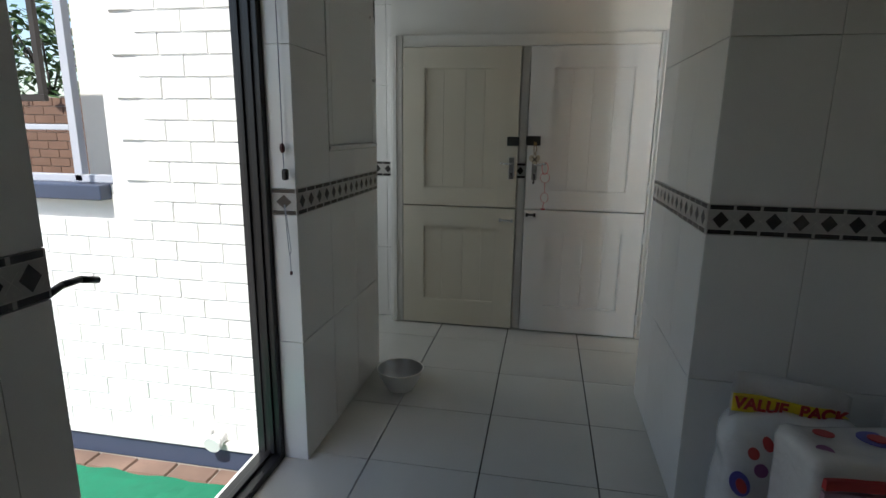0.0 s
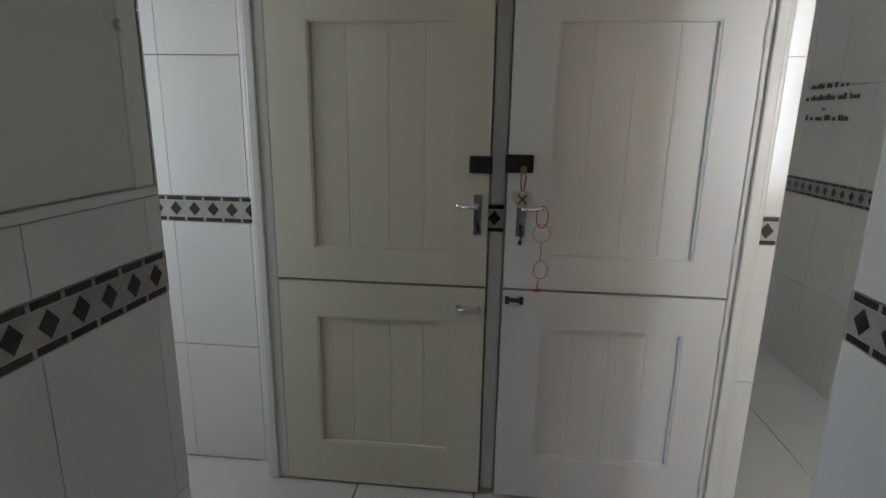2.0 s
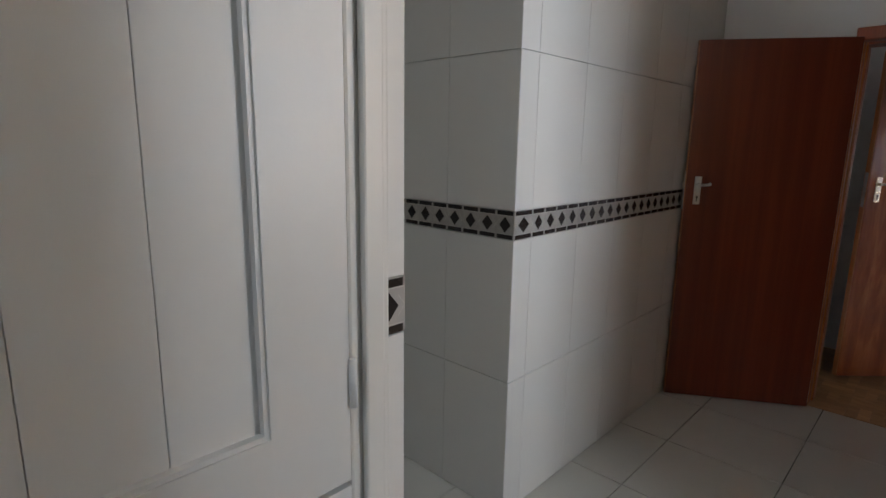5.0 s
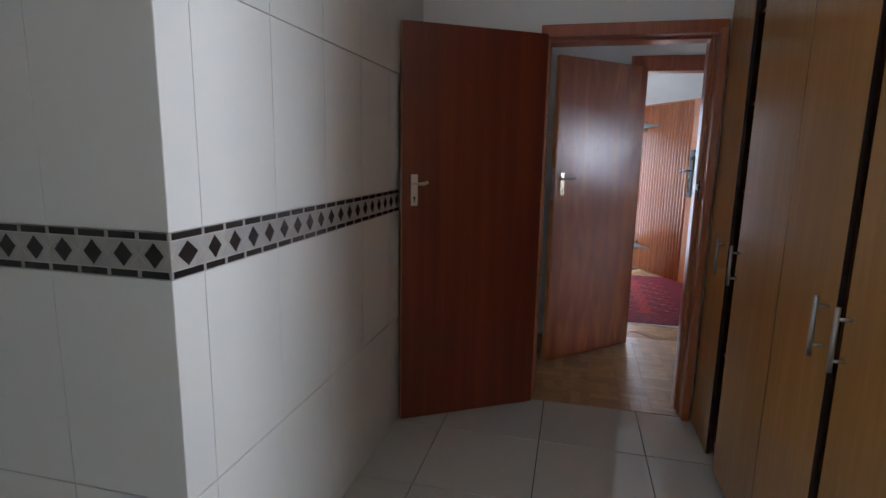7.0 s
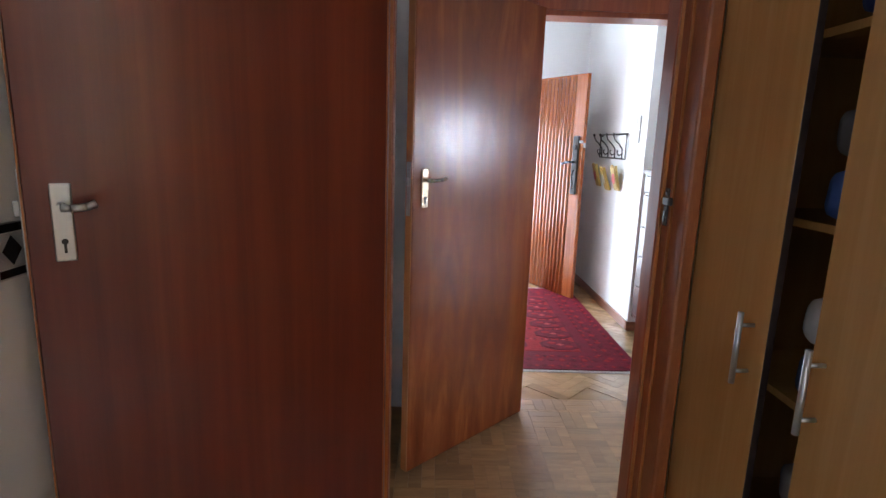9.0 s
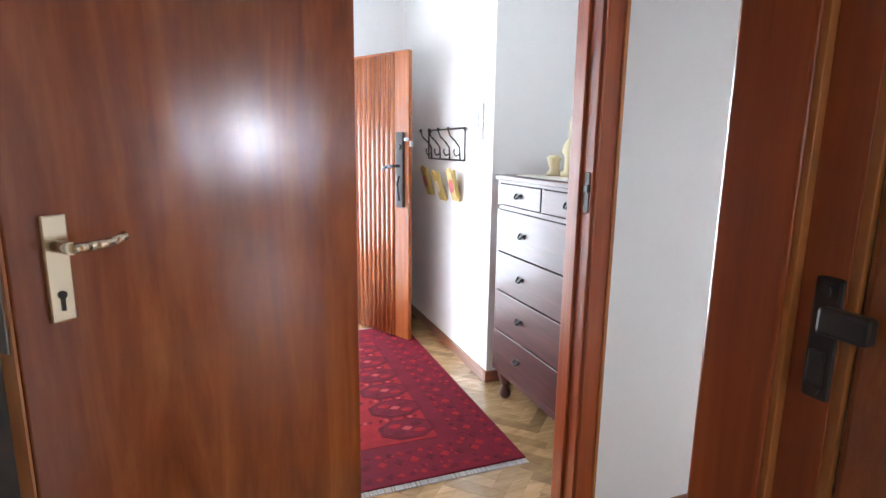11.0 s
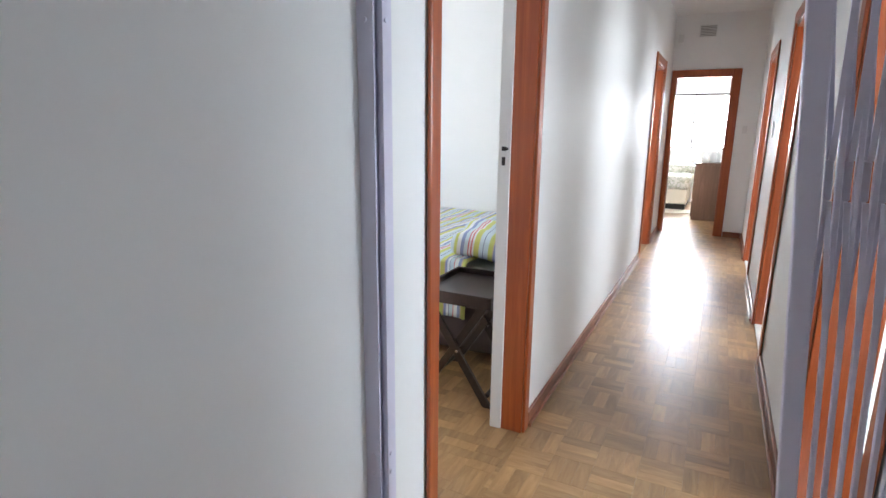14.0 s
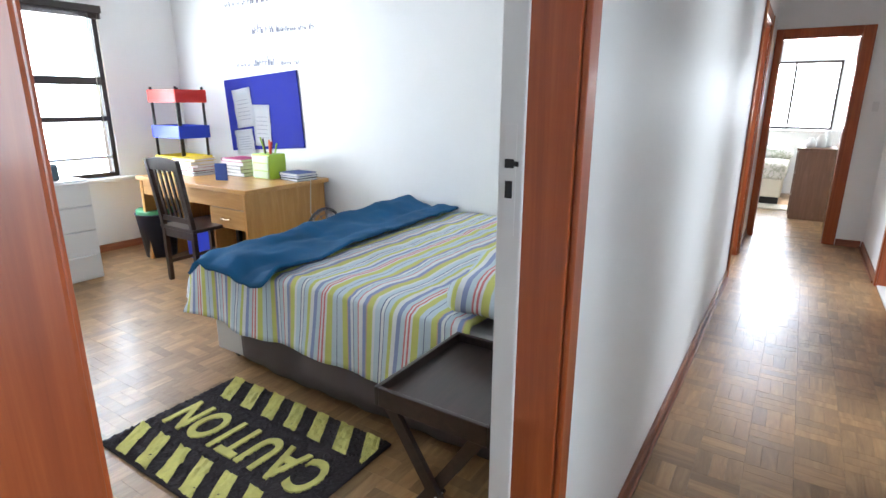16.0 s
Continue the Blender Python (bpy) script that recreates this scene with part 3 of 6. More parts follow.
box(bm, 4.936, 4.958, 2.2105, 2.223, 1.265, 1.29, 0, 0.003)
part("lock_keep", bm, M_IRON, d4, "dark bronze lock keep", o4)

# bedroom door: frame, white inner lining with a mortice lock
d5 = frame_x("door_5", 0.15, 0.99, 2.03, "orange hardwood door frame with white painted rebate", trim=0.065, bead=False)
o5 = d5.matrix_basis.inverted()
rebate = boxes("rebate", [(5.028, 5.082, 0.140, 0.158, 0.0, 2.01)], M_WHITE, d5, "chipped white painted rebate", 0.003, o5)
boxes("rebate", [(5.028, 5.082, 0.985, 1.003, 0.0, 2.01)], M_WHITE, d5, "chipped white painted rebate", 0.003, o5)
bm = bmesh.new()
box(bm, 5.042, 5.068, 0.1585, 0.160, 1.14, 1.36, 0, 0.0005)
part("strike_plate", bm, M_WHITE, rebate)
bm = bmesh.new()
box(bm, 5.048, 5.064, 0.1602, 0.1612, 1.215, 1.25, 0, 0.0003)
part("bolt_hole", bm, M_BLACK, rebate)
bm = bmesh.new()
box(bm, 5.046, 5.066, 0.1602, 0.1612, 1.275, 1.293, 0, 0.0003)
box(bm, 5.036, 5.047, 0.1602, 0.1625, 1.279, 1.289, 0, 0.0003)
part("latch_hole", bm, M_BLACK, rebate)

# passage doors further on
def frame_w(name, y0, y1, label):
    """A frame in the passage's west wall, with trim on the passage side."""
    d = thing(name, pose(XW, y0, 0), label, "door frame", kind="structure")
    o = Matrix.Translation((-XW, -y0, 0))
    for a, b in ((y0 - 0.022, y0), (y1, y1 + 0.022)):
        boxes("jamb", [(XK - 0.004, XW + 0.004, a, b, 0, 2.04)], M_FRAME, d, m=o, bevel=0.003)
    boxes("head", [(XK - 0.004, XW + 0.004, y0, y1, 2.01, 2.04)], M_FRAME, d, m=o, bevel=0.003)
    for a, b in ((y0 - 0.075, y0 - 0.006), (y1 + 0.006, y1 + 0.075)):
        boxes("architrave", [(XW + 0.005, XW + 0.018, a, b, 0, 2.105)], M_FRAME, d, m=o, bevel=0.004)
    boxes("architrave", [(XW + 0.005, XW + 0.018, y0 - 0.006, y1 + 0.006, 2.032, 2.105)], M_FRAME, d, m=o, bevel=0.004)
    boxes("threshold", [(XK, XW, y0, y1, 0.0, 0.012)], M_PLASTW, d, m=o, bevel=0.003)
    return d


d6 = frame_w("door_6", 0.24, 1.02, "orange varnished hardwood frame of an open doorway")
frame_w("door_7", -1.98, -1.28, "orange varnished hardwood frame of an open bathroom doorway")
frame_w("door_8", -4.12, -3.30, "orange varnished hardwood frame of an open toilet doorway")
d9 = frame_x("door_9", -4.50, -3.76, 2.03, "orange varnished hardwood frame of an open study doorway")
d10 = thing("door_10", pose(4.55, -5.5, 0), "orange varnished hardwood frame with pale open leaf", "door frame", kind="structure")
o10 = d10.matrix_basis.inverted()
for a, b in ((4.218, 4.242), (4.863, 4.887)):
    boxes("jamb", [(a, b, -5.654, -5.496, 0, 2.03)], M_FRAME, d10, m=o10, bevel=0.003)
boxes("head", [(4.242, 4.863, -5.654, -5.496, 2.0, 2.03)], M_FRAME, d10, m=o10, bevel=0.003)
for a, b in ((4.135, 4.232), (4.873, 4.930)):
    boxes("architrave", [(a, b, -5.495, -5.482, 0, 2.095)], M_FRAME, d10, m=o10, bevel=0.004)
boxes("architrave", [(4.232, 4.873, -5.495, -5.482, 2.02, 2.095)], M_FRAME, d10, m=o10, bevel=0.004)
boxes("leaf", [(4.18, 4.22, -6.36, -5.67, 0.01, 2.0)], M_MAPLE, d10, "pale timber leaf standing open", 0.003, o10)

# front door, ribbed, standing open
d11 = thing("door_11", pose(8.02, 2.66, 0), "open ribbed hardwood front door with iron strap hinges", "door", kind="structure")
hinge, edge = Vector((8.0, 2.64, 0)), Vector((7.085, 2.14, 0))
w11 = (edge - hinge).length
m11 = d11.matrix_basis.inverted() @ pose(hinge.x, hinge.y, 0, 0, 0, math.degrees(math.atan2(edge.y - hinge.y, edge.x - hinge.x)))
leaf11 = boxes("leaf", [(0, w11, -0.018, 0.018, 0.012, 2.035)], M_FDOOR, d11, "ribbed hardwood leaf", 0.002, m11)
n_rib = 18
for i in range(n_rib):
    bm = bmesh.new()
    x = 0.03 + (w11 - 0.16) * (i + 0.5) / n_rib
    rw = (w11 - 0.16) / n_rib * 0.42
    prof = [(x - rw, -0.018), (x - rw * 0.75, -0.026), (x, -0.031), (x + rw * 0.75, -0.026), (x + rw, -0.018)]
    lo = [bm.verts.new((a, b, 0.02)) for a, b in prof]
    hi = [bm.verts.new((a, b, 2.02)) for a, b in prof]
    for j in range(4):
        bm.faces.new((lo[j], lo[j + 1], hi[j + 1], hi[j])).smooth = True
    bm.faces.new(lo)
    bm.faces.new(hi[::-1])
    part("rib", bm, M_FDOOR, leaf11)
for z in (0.30, 1.78):
    bm = bmesh.new()
    slab(bm, [(0.01, -0.032, z - 0.03), (0.12, -0.032, z - 0.022), (0.30, -0.032, z - 0.012), (0.42, -0.032, z), (0.30, -0.032, z + 0.012), (0.12, -0.032, z + 0.022), (0.01, -0.032, z + 0.03)], (0, -0.005, 0))
    tube(bm, [(0.03, -0.036, z + 0.03), (0.08, -0.036, z + 0.06), (0.13, -0.036, z + 0.045), (0.10, -0.036, z + 0.02)], 0.006, 6)
    tube(bm, [(0.03, -0.036, z - 0.03), (0.08, -0.036, z - 0.06), (0.13, -0.036, z - 0.045), (0.10, -0.036, z - 0.02)], 0.006, 6)
    part("strap_hinge", bm, M_FORGED, leaf11, "ornate iron strap hinge")
bm = bmesh.new()
box(bm, w11 - 0.105, w11 - 0.035, -0.040, -0.018, 0.98, 1.50, 0, 0.008)
rod(bm, (w11 - 0.07, -0.04, 1.40), (w11 - 0.07, -0.055, 1.40), 0.022)
rod(bm, (w11 - 0.07, -0.04, 1.27), (w11 - 0.07, -0.085, 1.27), 0.010)
tube(bm, [(w11 - 0.07, -0.085, 1.27), (w11 - 0.13, -0.088, 1.265), (w11 - 0.19, -0.082, 1.25)], 0.010)
tube(bm, [(w11 - 0.06, -0.05, 1.2), (w11 - 0.05, -0.08, 1.15), (w11 - 0.06, -0.05, 1.03)], 0.008)
part("lever_lock", bm, M_IRON, leaf11, "dark bronze lever on a long carved plate")
bm = bmesh.new()
box(bm, w11 - 0.028, w11 + 0.02, -0.012, 0.012, 1.40, 1.44, 0, 0.004)
rod(bm, (w11 - 0.02, -0.03, 1.45), (w11 + 0.02, -0.05, 1.45), 0.012)
part("night_latch", bm, M_STEEL, leaf11)
for a, b in ((2.64, 2.68), (3.58, 3.62)):
    boxes("jamb", [(8.005, 8.18, a, b, 0, 2.08)], M_FDOOR, d11, m=d11.matrix_basis.inverted(), bevel=0.003)
boxes("head", [(8.005, 8.18, 2.68, 3.58, 2.04, 2.08)], M_FDOOR, d11, m=d11.matrix_basis.inverted(), bevel=0.003)

# sliding aluminium door at the yard
d12 = thing("door_12", pose(-1.22, 0.8, 0), "black aluminium yard door frame with a lever", "door", kind="structure")
o12 = d12.matrix_basis.inverted()
boxes("far_post", [(-1.285, -1.175, 1.905, 1.943, 0.0, 2.15), (-1.262, -1.245, 1.893, 1.905, 0.04, 2.12), (-1.222, -1.20, 1.893, 1.905, 0.04, 2.12)], M_ALU, d12, m=o12, bevel=0.002)
boxes("near_post", [(-1.285, -1.175, 0.802, 0.84, 0.0, 2.15), (-1.24, -1.20, 0.84, 0.89, 0.04, 2.12)], M_ALU, d12, m=o12, bevel=0.002)
boxes("sill", [(-1.285, -1.175, 0.84, 1.905, 0.0, 0.035), (-1.24, -1.215, 0.84, 1.905, 0.035, 0.05)], M_ALU, d12, m=o12, bevel=0.002)
boxes("head", [(-1.285, -1.175, 0.84, 1.905, 2.11, 2.15)], M_ALU, d12, m=o12, bevel=0.002)
boxes("threshold_strip", [(-1.30, -1.288, 0.84, 1.905, 0.0, 0.03)], M_PLASTW, d12, m=o12)
bm = bmesh.new()
rod(bm, (-1.20, 0.865, 1.10), (-1.15, 0.865, 1.10), 0.010)
tube(bm, [(-1.15, 0.865, 1.10), (-1.148, 0.91, 1.115), (-1.148, 0.96, 1.115), (-1.148, 1.01, 1.10)], 0.009)
part("lever", bm, M_ALU, d12, "black lever handle", o12)


# ---- utility room ----
bowl = thing("pet_bowl", pose(-0.835, 2.70, 0.0), "white pet bowl with steel inside on the tiled floor", "bowl")
bm = bmesh.new()
lathe(bm, [(0.0, 0.004), (0.07, 0.004), (0.076, 0.012), (0.118, 0.085), (0.132, 0.125), (0.136, 0.13), (0.132, 0.133), (0.127, 0.128)])
part("shell", bm, plain("white_enamel", (0.7, 0.68, 0.62), 0.3), bowl)
bm = bmesh.new()
lathe(bm, [(0.127, 0.129), (0.124, 0.122), (0.112, 0.085), (0.068, 0.022), (0.0, 0.018)])
part("liner", bm, M_STEEL, bowl, "steel liner")

hatch = thing("wall_hatch", pose(-1.06, 2.6, 1.38), "white flush hatch panel in the tiled wall", "hatch", kind="structure")
oh = hatch.matrix_basis.inverted()
boxes("panel", [(-1.066, -1.0575, 2.3385, 2.9315, 1.3975, 2.06)], M_UPPER, hatch, bevel=0.003, m=oh)
boxes("frame_rail", [(-1.066, -1.052, 2.29, 3.005, 1.372, 1.394)], M_TRIMW, hatch, bevel=0.004, m=oh)
boxes("frame_stile", [(-1.066, -1.0565, 2.292, 2.338, 1.394, 2.08)], M_TRIMW, hatch, bevel=0.004, m=oh)
boxes("frame_stile", [(-1.066, -1.0565, 2.932, 3.0, 1.394, 2.08)], M_TRIMW, hatch, bevel=0.004, m=oh)
bm = bmesh.new()
rod(bm, (-1.045, 2.915, 1.74), (-1.030, 2.915, 1.74), 0.012)
part("knob", bm, M_TRIMW, hatch, m=oh)

cord = thing("blind_cord", pose(-1.10, 1.918, 1.25), "blind pull cord with beads hanging by the yard door", "cord")
bm = bmesh.new()
tube(bm, [(0, 0, 0.9), (0.002, -0.002, 0.45), (0.0, 0, 0.10), (0.004, -0.004, 0.02)], 0.0022, 6)
M_STRING = plain("grey_string", (0.25, 0.25, 0.27), 0.8)
part("string", bm, M_STRING, cord)
bm = bmesh.new()
tube(bm, [(0.0, -0.006, -0.08), (0.012, -0.006, -0.2), (0.018, -0.006, -0.27), (0.010, -0.006, -0.29), (0.004, -0.006, -0.2), (-0.002, -0.006, -0.08)], 0.0018, 6)
tube(bm, [(0.012, -0.006, -0.29), (0.014, -0.006, -0.36)], 0.0018, 6)
part("string", bm, M_STRING, cord)
bm = bmesh.new()
lathe(bm, [(0, 0.045), (0.008, 0.04), (0.011, 0.025), (0.008, 0.01), (0, 0.005)], 12, centre=(0.0, -0.004, 0.12))
M_BEAD = plain("dark_red_bead", (0.06, 0.012, 0.010), 0.4)
part("bead", bm, M_BEAD, cord)
bm = bmesh.new()
lathe(bm, [(0, 0.01), (0.006, 0.006), (0.006, -0.006), (0, -0.01)], 10, centre=(0.014, -0.006, -0.365))
part("bead", bm, M_BEAD, cord)
bm = bmesh.new()
box(bm, 0.002, 0.026, -0.03, -0.004, 0.02, 0.065, 0, 0.008)
part("clip", bm, M_BLACK, cord)

M_BAG = Mat("white_printed_film", 0.25, 0, 0.3)
_v = M_BAG.coords()
M_BAG.color(M_BAG.mix(M_BAG.noise(_v, 9, 4), (0.52, 0.50, 0.48), (0.74, 0.72, 0.70))).bump(M_BAG.noise(_v, 16, 4, 0.6, 0.8), 0.5, 0.008)
M_BAG = M_BAG.m
M_PURPLE = plain("purple_print", (0.20, 0.05, 0.16), 0.35)
M_REDP = plain("red_print", (0.45, 0.03, 0.03), 0.35)
M_BLUEP = plain("blue_print", (0.08, 0.07, 0.35), 0.35)
M_YEL = plain("yellow_print", (0.80, 0.62, 0.03), 0.4)


def oval(bm, c, rx, rz, n=18, tilt=0.0):
    pts = []
    for i in range(n):
        a = 2 * math.pi * i / n
        x, z = rx * math.cos(a), rz * math.sin(a)
        pts.append((c[0] + x * math.cos(tilt) - z * math.sin(tilt), c[1], c[2] + x * math.sin(tilt) + z * math.cos(tilt)))
    slab(bm, pts, (0, -0.003, 0))


bag = thing("toilet_roll_pack", pose(0.80, 1.80, 0), "white plastic value pack with yellow band on the floor", "package")
part("wrapper", soft_block(-0.20, 0.24, -0.085, 0.115, 0, 0.53, 0.07, 14, 0.03, 7, 3.0), M_BAG, bag)


def folded_sheet(x0, x1, z0, z1, y, fold, sag, n=18, m=6):
    """A thin film standing up in soft folds; its top edge sags to one side."""
    bm = bmesh.new()
    g = []
    for i in range(n + 1):
        u = i / n
        top = z1 - sag * u - 0.03 * max(0, u - 0.85) / 0.15
        g.append([bm.verts.new((x0 + (x1 - x0) * u, y + fold * math.sin(u * 7) * (0.3 + k / m), z0 - sag * u * 0.6 + (top - z0 + sag * u * 0.6) * k / m)) for k in range(m + 1)])
    for i in range(n):
        for k in range(m):
            bm.faces.new((g[i][k], g[i + 1][k], g[i + 1][k + 1], g[i][k + 1])).smooth = True
    bmesh.ops.recalc_face_normals(bm, faces=bm.faces[:])
    bmesh.ops.solidify(bm, geom=bm.faces[:], thickness=0.003)
    return bm


part("gathered_top", folded_sheet(-0.19, 0.19, 0.46, 0.672, 0.0, 0.010, 0.035), M_BAG, bag)
part("yellow_band", folded_sheet(-0.186, 0.186, 0.525, 0.592, -0.006, 0.010, 0.03), M_YEL, bag)
for word, x, z in (("VALUE", -0.098, 0.557), ("PACK", 0.098, 0.545)):
    me = letters(word, 0.058, 0.002, bold=0.002)
    me.materials.append(M_REDP)
    ob = new("lettering", me)
    ob.parent, ob.matrix_basis = bag, pose(x, -0.0205, z, 90, 4, 0)
for nm, c, rx, rz, mt in (("red_mark", (-0.13, -0.098, 0.42), 0.018, 0.024, M_REDP), ("purple_mark", (-0.16, -0.098, 0.30), 0.032, 0.05, M_BLUEP), ("red_mark", (-0.155, -0.102, 0.295), 0.016, 0.03, M_REDP), ("purple_mark", (-0.10, -0.100, 0.36), 0.022, 0.026, M_PURPLE), ("red_mark", (-0.09, -0.098, 0.46), 0.016, 0.03, M_REDP), ("red_mark", (-0.11, -0.100, 0.22), 0.03, 0.03, M_REDP)):
    bm = bmesh.new()
    oval(bm, c, rx, rz, tilt=0.4)
    part(nm, bm, mt, bag)

bag2 = thing("tissue_pack", pose(0.945, 1.585, 0, 0, 0, 5), "pink and white shrink-wrapped tissue pack on the floor", "package")
part("wrapper", soft_block(-0.23, 0.24, -0.12, 0.12, 0, 0.565, 0.035, 14, 0.012, 8, 9.0), M_BAG, bag2)
pinkp = plain("mauve_print", (0.42, 0.26, 0.33), 0.35)
for z0, z1, mt, nm in ((0.488, 0.520, M_REDP, "red_stripe"), (0.452, 0.478, pinkp, "mauve_stripe"), (0.412, 0.444, pinkp, "mauve_stripe"), (0.372, 0.404, pinkp, "mauve_stripe"), (0.332, 0.364, M_REDP, "red_stripe"), (0.292, 0.324, pinkp, "mauve_stripe")):
    bm = bmesh.new()
    rnd = random.Random(int(z0 * 1000))
    xs = [-0.20 + 0.43 * i / 12 for i in range(13)]
    zs = [rnd.uniform(-0.003, 0.003) for i in range(13)]
    for i in range(12):
        slab(bm, [(xs[i], -0.137, z0 + zs[i]), (xs[i + 1], -0.137, z0 + zs[i + 1]), (xs[i + 1], -0.137, z1 + zs[i + 1]), (xs[i], -0.137, z1 + zs[i])], (0, 0.02, 0))
    part(nm, bm, mt, bag2)
for nm, cx, cy, rx, ry, mt in (("red_mark", -0.12, 0.04, 0.03, 0.022, M_REDP), ("purple_mark", 0.03, 0.02, 0.06, 0.045, M_BLUEP), ("red_mark", 0.03, 0.02, 0.032, 0.024, M_REDP), ("red_mark", 0.17, -0.02, 0.03, 0.03, M_REDP), ("purple_mark", -0.17, -0.06, 0.024, 0.03, M_PURPLE)):
    bm = bmesh.new()
    oval(bm, (0, 0, 0), rx, ry, tilt=-0.3)
    part(nm, bm, mt, bag2, m=pose(cx, cy, 0.566 + (0.003 if rx == 0.032 else 0), -90, 0, 0))

# ---- yard ----
M_BRICKW = plain("white_painted_brick", (0.80, 0.80, 0.79), 0.6, amount=0.04, bump=0.25, scale=12)
M_BRICK = plain("brown_red_brick", (0.17, 0.10, 0.07), 0.8, amount=0.3, bump=0.4, scale=14)
M_MORTAR = plain("mortar", (0.3, 0.27, 0.24), 0.9)
M_PAVER = plain("worn_clay_paver", (0.20, 0.13, 0.10), 0.8, amount=0.5, scale=12, bump=0.3)
M_BLUEPNT = plain("slate_blue_paint", (0.05, 0.065, 0.11), 0.5, amount=0.15)
M_MAT = plain("green_mat", (0.008, 0.16, 0.085), 0.9, amount=0.2, scale=60, bump=0.6)
yard_wall = wall("wall_yard_outer", -7.0, -1.30, 1.962, 2.12, -0.12, H, [(-3.1, -1.93, 1.22, 2.2)], mat=M_BRICKW)
sheet("ground", -60, 70, -70, 60, -0.5, -0.15, plain("bare_earth", (0.22, 0.17, 0.12), 0.9, amount=0.3, scale=2))
pavement = sheet("pavement", -5.0, -1.30, -3.0, 1.95, -0.14, -0.115, M_MORTAR)
sheet("trim_plinth", -7.0, -1.30, 1.945, 1.962, -0.11, 0.0, M_BLUEPNT)
sheet("trim_plinth_ledge", -7.0, -1.30, 1.93, 1.962, 0.0, 0.03, M_BRICKW)
window_y = thing("window_1", pose(-2.5, 2.04, 1.22), "grey steel casement window with an open brown sash", "window", kind="structure")
oy = window_y.matrix_basis.inverted()
M_STEELW = plain("pale_grey_steel_paint", (0.42, 0.44, 0.5), 0.45)
boxes("sill", [(-3.15, -1.945, 1.90, 2.0, 1.155, 1.222)], M_BLUEPNT, window_y, "slate blue painted sill", 0.006, oy)
boxes("frame_post", [(-2.16, -2.12, 2.0, 2.04, 1.225, 2.2)], M_STEELW, window_y, m=oy, bevel=0.003)
boxes("frame_post", [(-2.66, -2.62, 2.0, 2.04, 1.225, 2.2)], M_STEELW, window_y, m=oy, bevel=0.003)
boxes("frame_rail", [(-3.1, -1.935, 2.0, 2.04, 1.222, 1.255), (-2.62, -2.16, 2.0, 2.04, 1.45, 1.475)], M_STEELW, window_y, m=oy, bevel=0.003)
sash = boxes("sash", [(-2.10, -1.95, 1.70, 1.72, 1.56, 1.585), (-2.10, -2.075, 1.70, 1.72, 1.585, 2.2), (-1.975, -1.95, 1.70, 1.72, 1.585, 2.2)], M_IRON, window_y, "brown open sash", 0.002, oy @ pose(0, 0, 0) )
pipe = thing("waste_pipe", pose(-1.50, 1.93, 0.06), "short white pipe stub at the painted wall's foot", "pipe")
bm = bmesh.new()
rod(bm, (0, 0.03, 0.0), (0, -0.05, -0.005), 0.032, seg=18)
rod(bm, (0, -0.03, 0), (0, -0.055, -0.005), 0.04, seg=18)
part("stub", bm, M_PLASTW, pipe)
bm = bmesh.new()
rod(bm, (-0.055, 0.03, 0.02), (-0.06, -0.03, 0.02), 0.022, seg=14)
part("cap", bm, M_PLASTW, pipe)
mat_y = thing("yard_mat", pose(-1.95, 1.35, -0.104), "bright green coir door mat on clay pavers", "mat")
bm = bmesh.new()
nx, ny = 26, 20
grid = [[bm.verts.new((-0.55 + 1.15 * i / nx, -0.5 + 0.96 * j / ny + (0.03 * noise.noise((i * 0.3, 0, 0)) if j == ny else 0), 0.012 + 0.006 * noise.noise((i * 0.7, j * 0.7, 1)))) for j in range(ny + 1)] for i in range(nx + 1)]
for i in range(nx):
    for j in range(ny):
        bm.faces.new((grid[i][j], grid[i + 1][j], grid[i + 1][j + 1], grid[i][j + 1]))
part("pile", bm, M_MAT, mat_y)
garden_wall = wall("wall_garden", -8.5, -3.4, 4.7, 4.9, -0.15, 1.75, mat=M_MORTAR)


def leaf_clump(name, x, y, z, r, count, seed, mat, label):
    rnd = random.Random(seed)
    t = thing(name, pose(x, y, z), label, "shrub")
    bm = bmesh.new()
    for k in range(7):
        a = rnd.uniform(0, 6.28)
        tip = (r * 0.6 * math.cos(a), r * 0.4 * math.sin(a), r * rnd.uniform(0.7, 1.5))
        tube(bm, [(0, 0, 0), (tip[0] * 0.4, tip[1] * 0.4, tip[2] * 0.5), tip], 0.012, 5)
    part("stems", bm, M_IRON, t)
    bm = bmesh.new()
    for k in range(count):
        a, b = rnd.uniform(0, 6.28), rnd.uniform(0, 1)
        c = Vector((r * b * math.cos(a) * 1.3, r * 0.6 * b * math.sin(a), r * rnd.uniform(0.0, 1.7)))
        q = Euler((rnd.uniform(-1, 1), rnd.uniform(-1, 1), rnd.uniform(0, 6.28))).to_matrix()
        s = rnd.uniform(0.04, 0.09)
        pts = [c + q @ Vector(p) * s for p in ((0, -1, 0), (0.35, 0, 0.1), (0, 1, 0.05), (-0.35, 0, 0.1))]
        bm.faces.new([bm.verts.new(p) for p in pts])
    part("leaves", bm, mat, t)


M_LEAF = plain("garden_leaf", (0.05, 0.10, 0.03), 0.5, amount=0.4, scale=3)
for i, (x, z) in enumerate(((-4.4, 1.74), (-5.2, 1.74), (-6.0, 1.74), (-6.9, 1.74))):
    leaf_clump("garden_shrub", x, 4.9, z - 0.02, 0.55, 420, i, M_LEAF, "leafy green shrub growing over the brick wall")

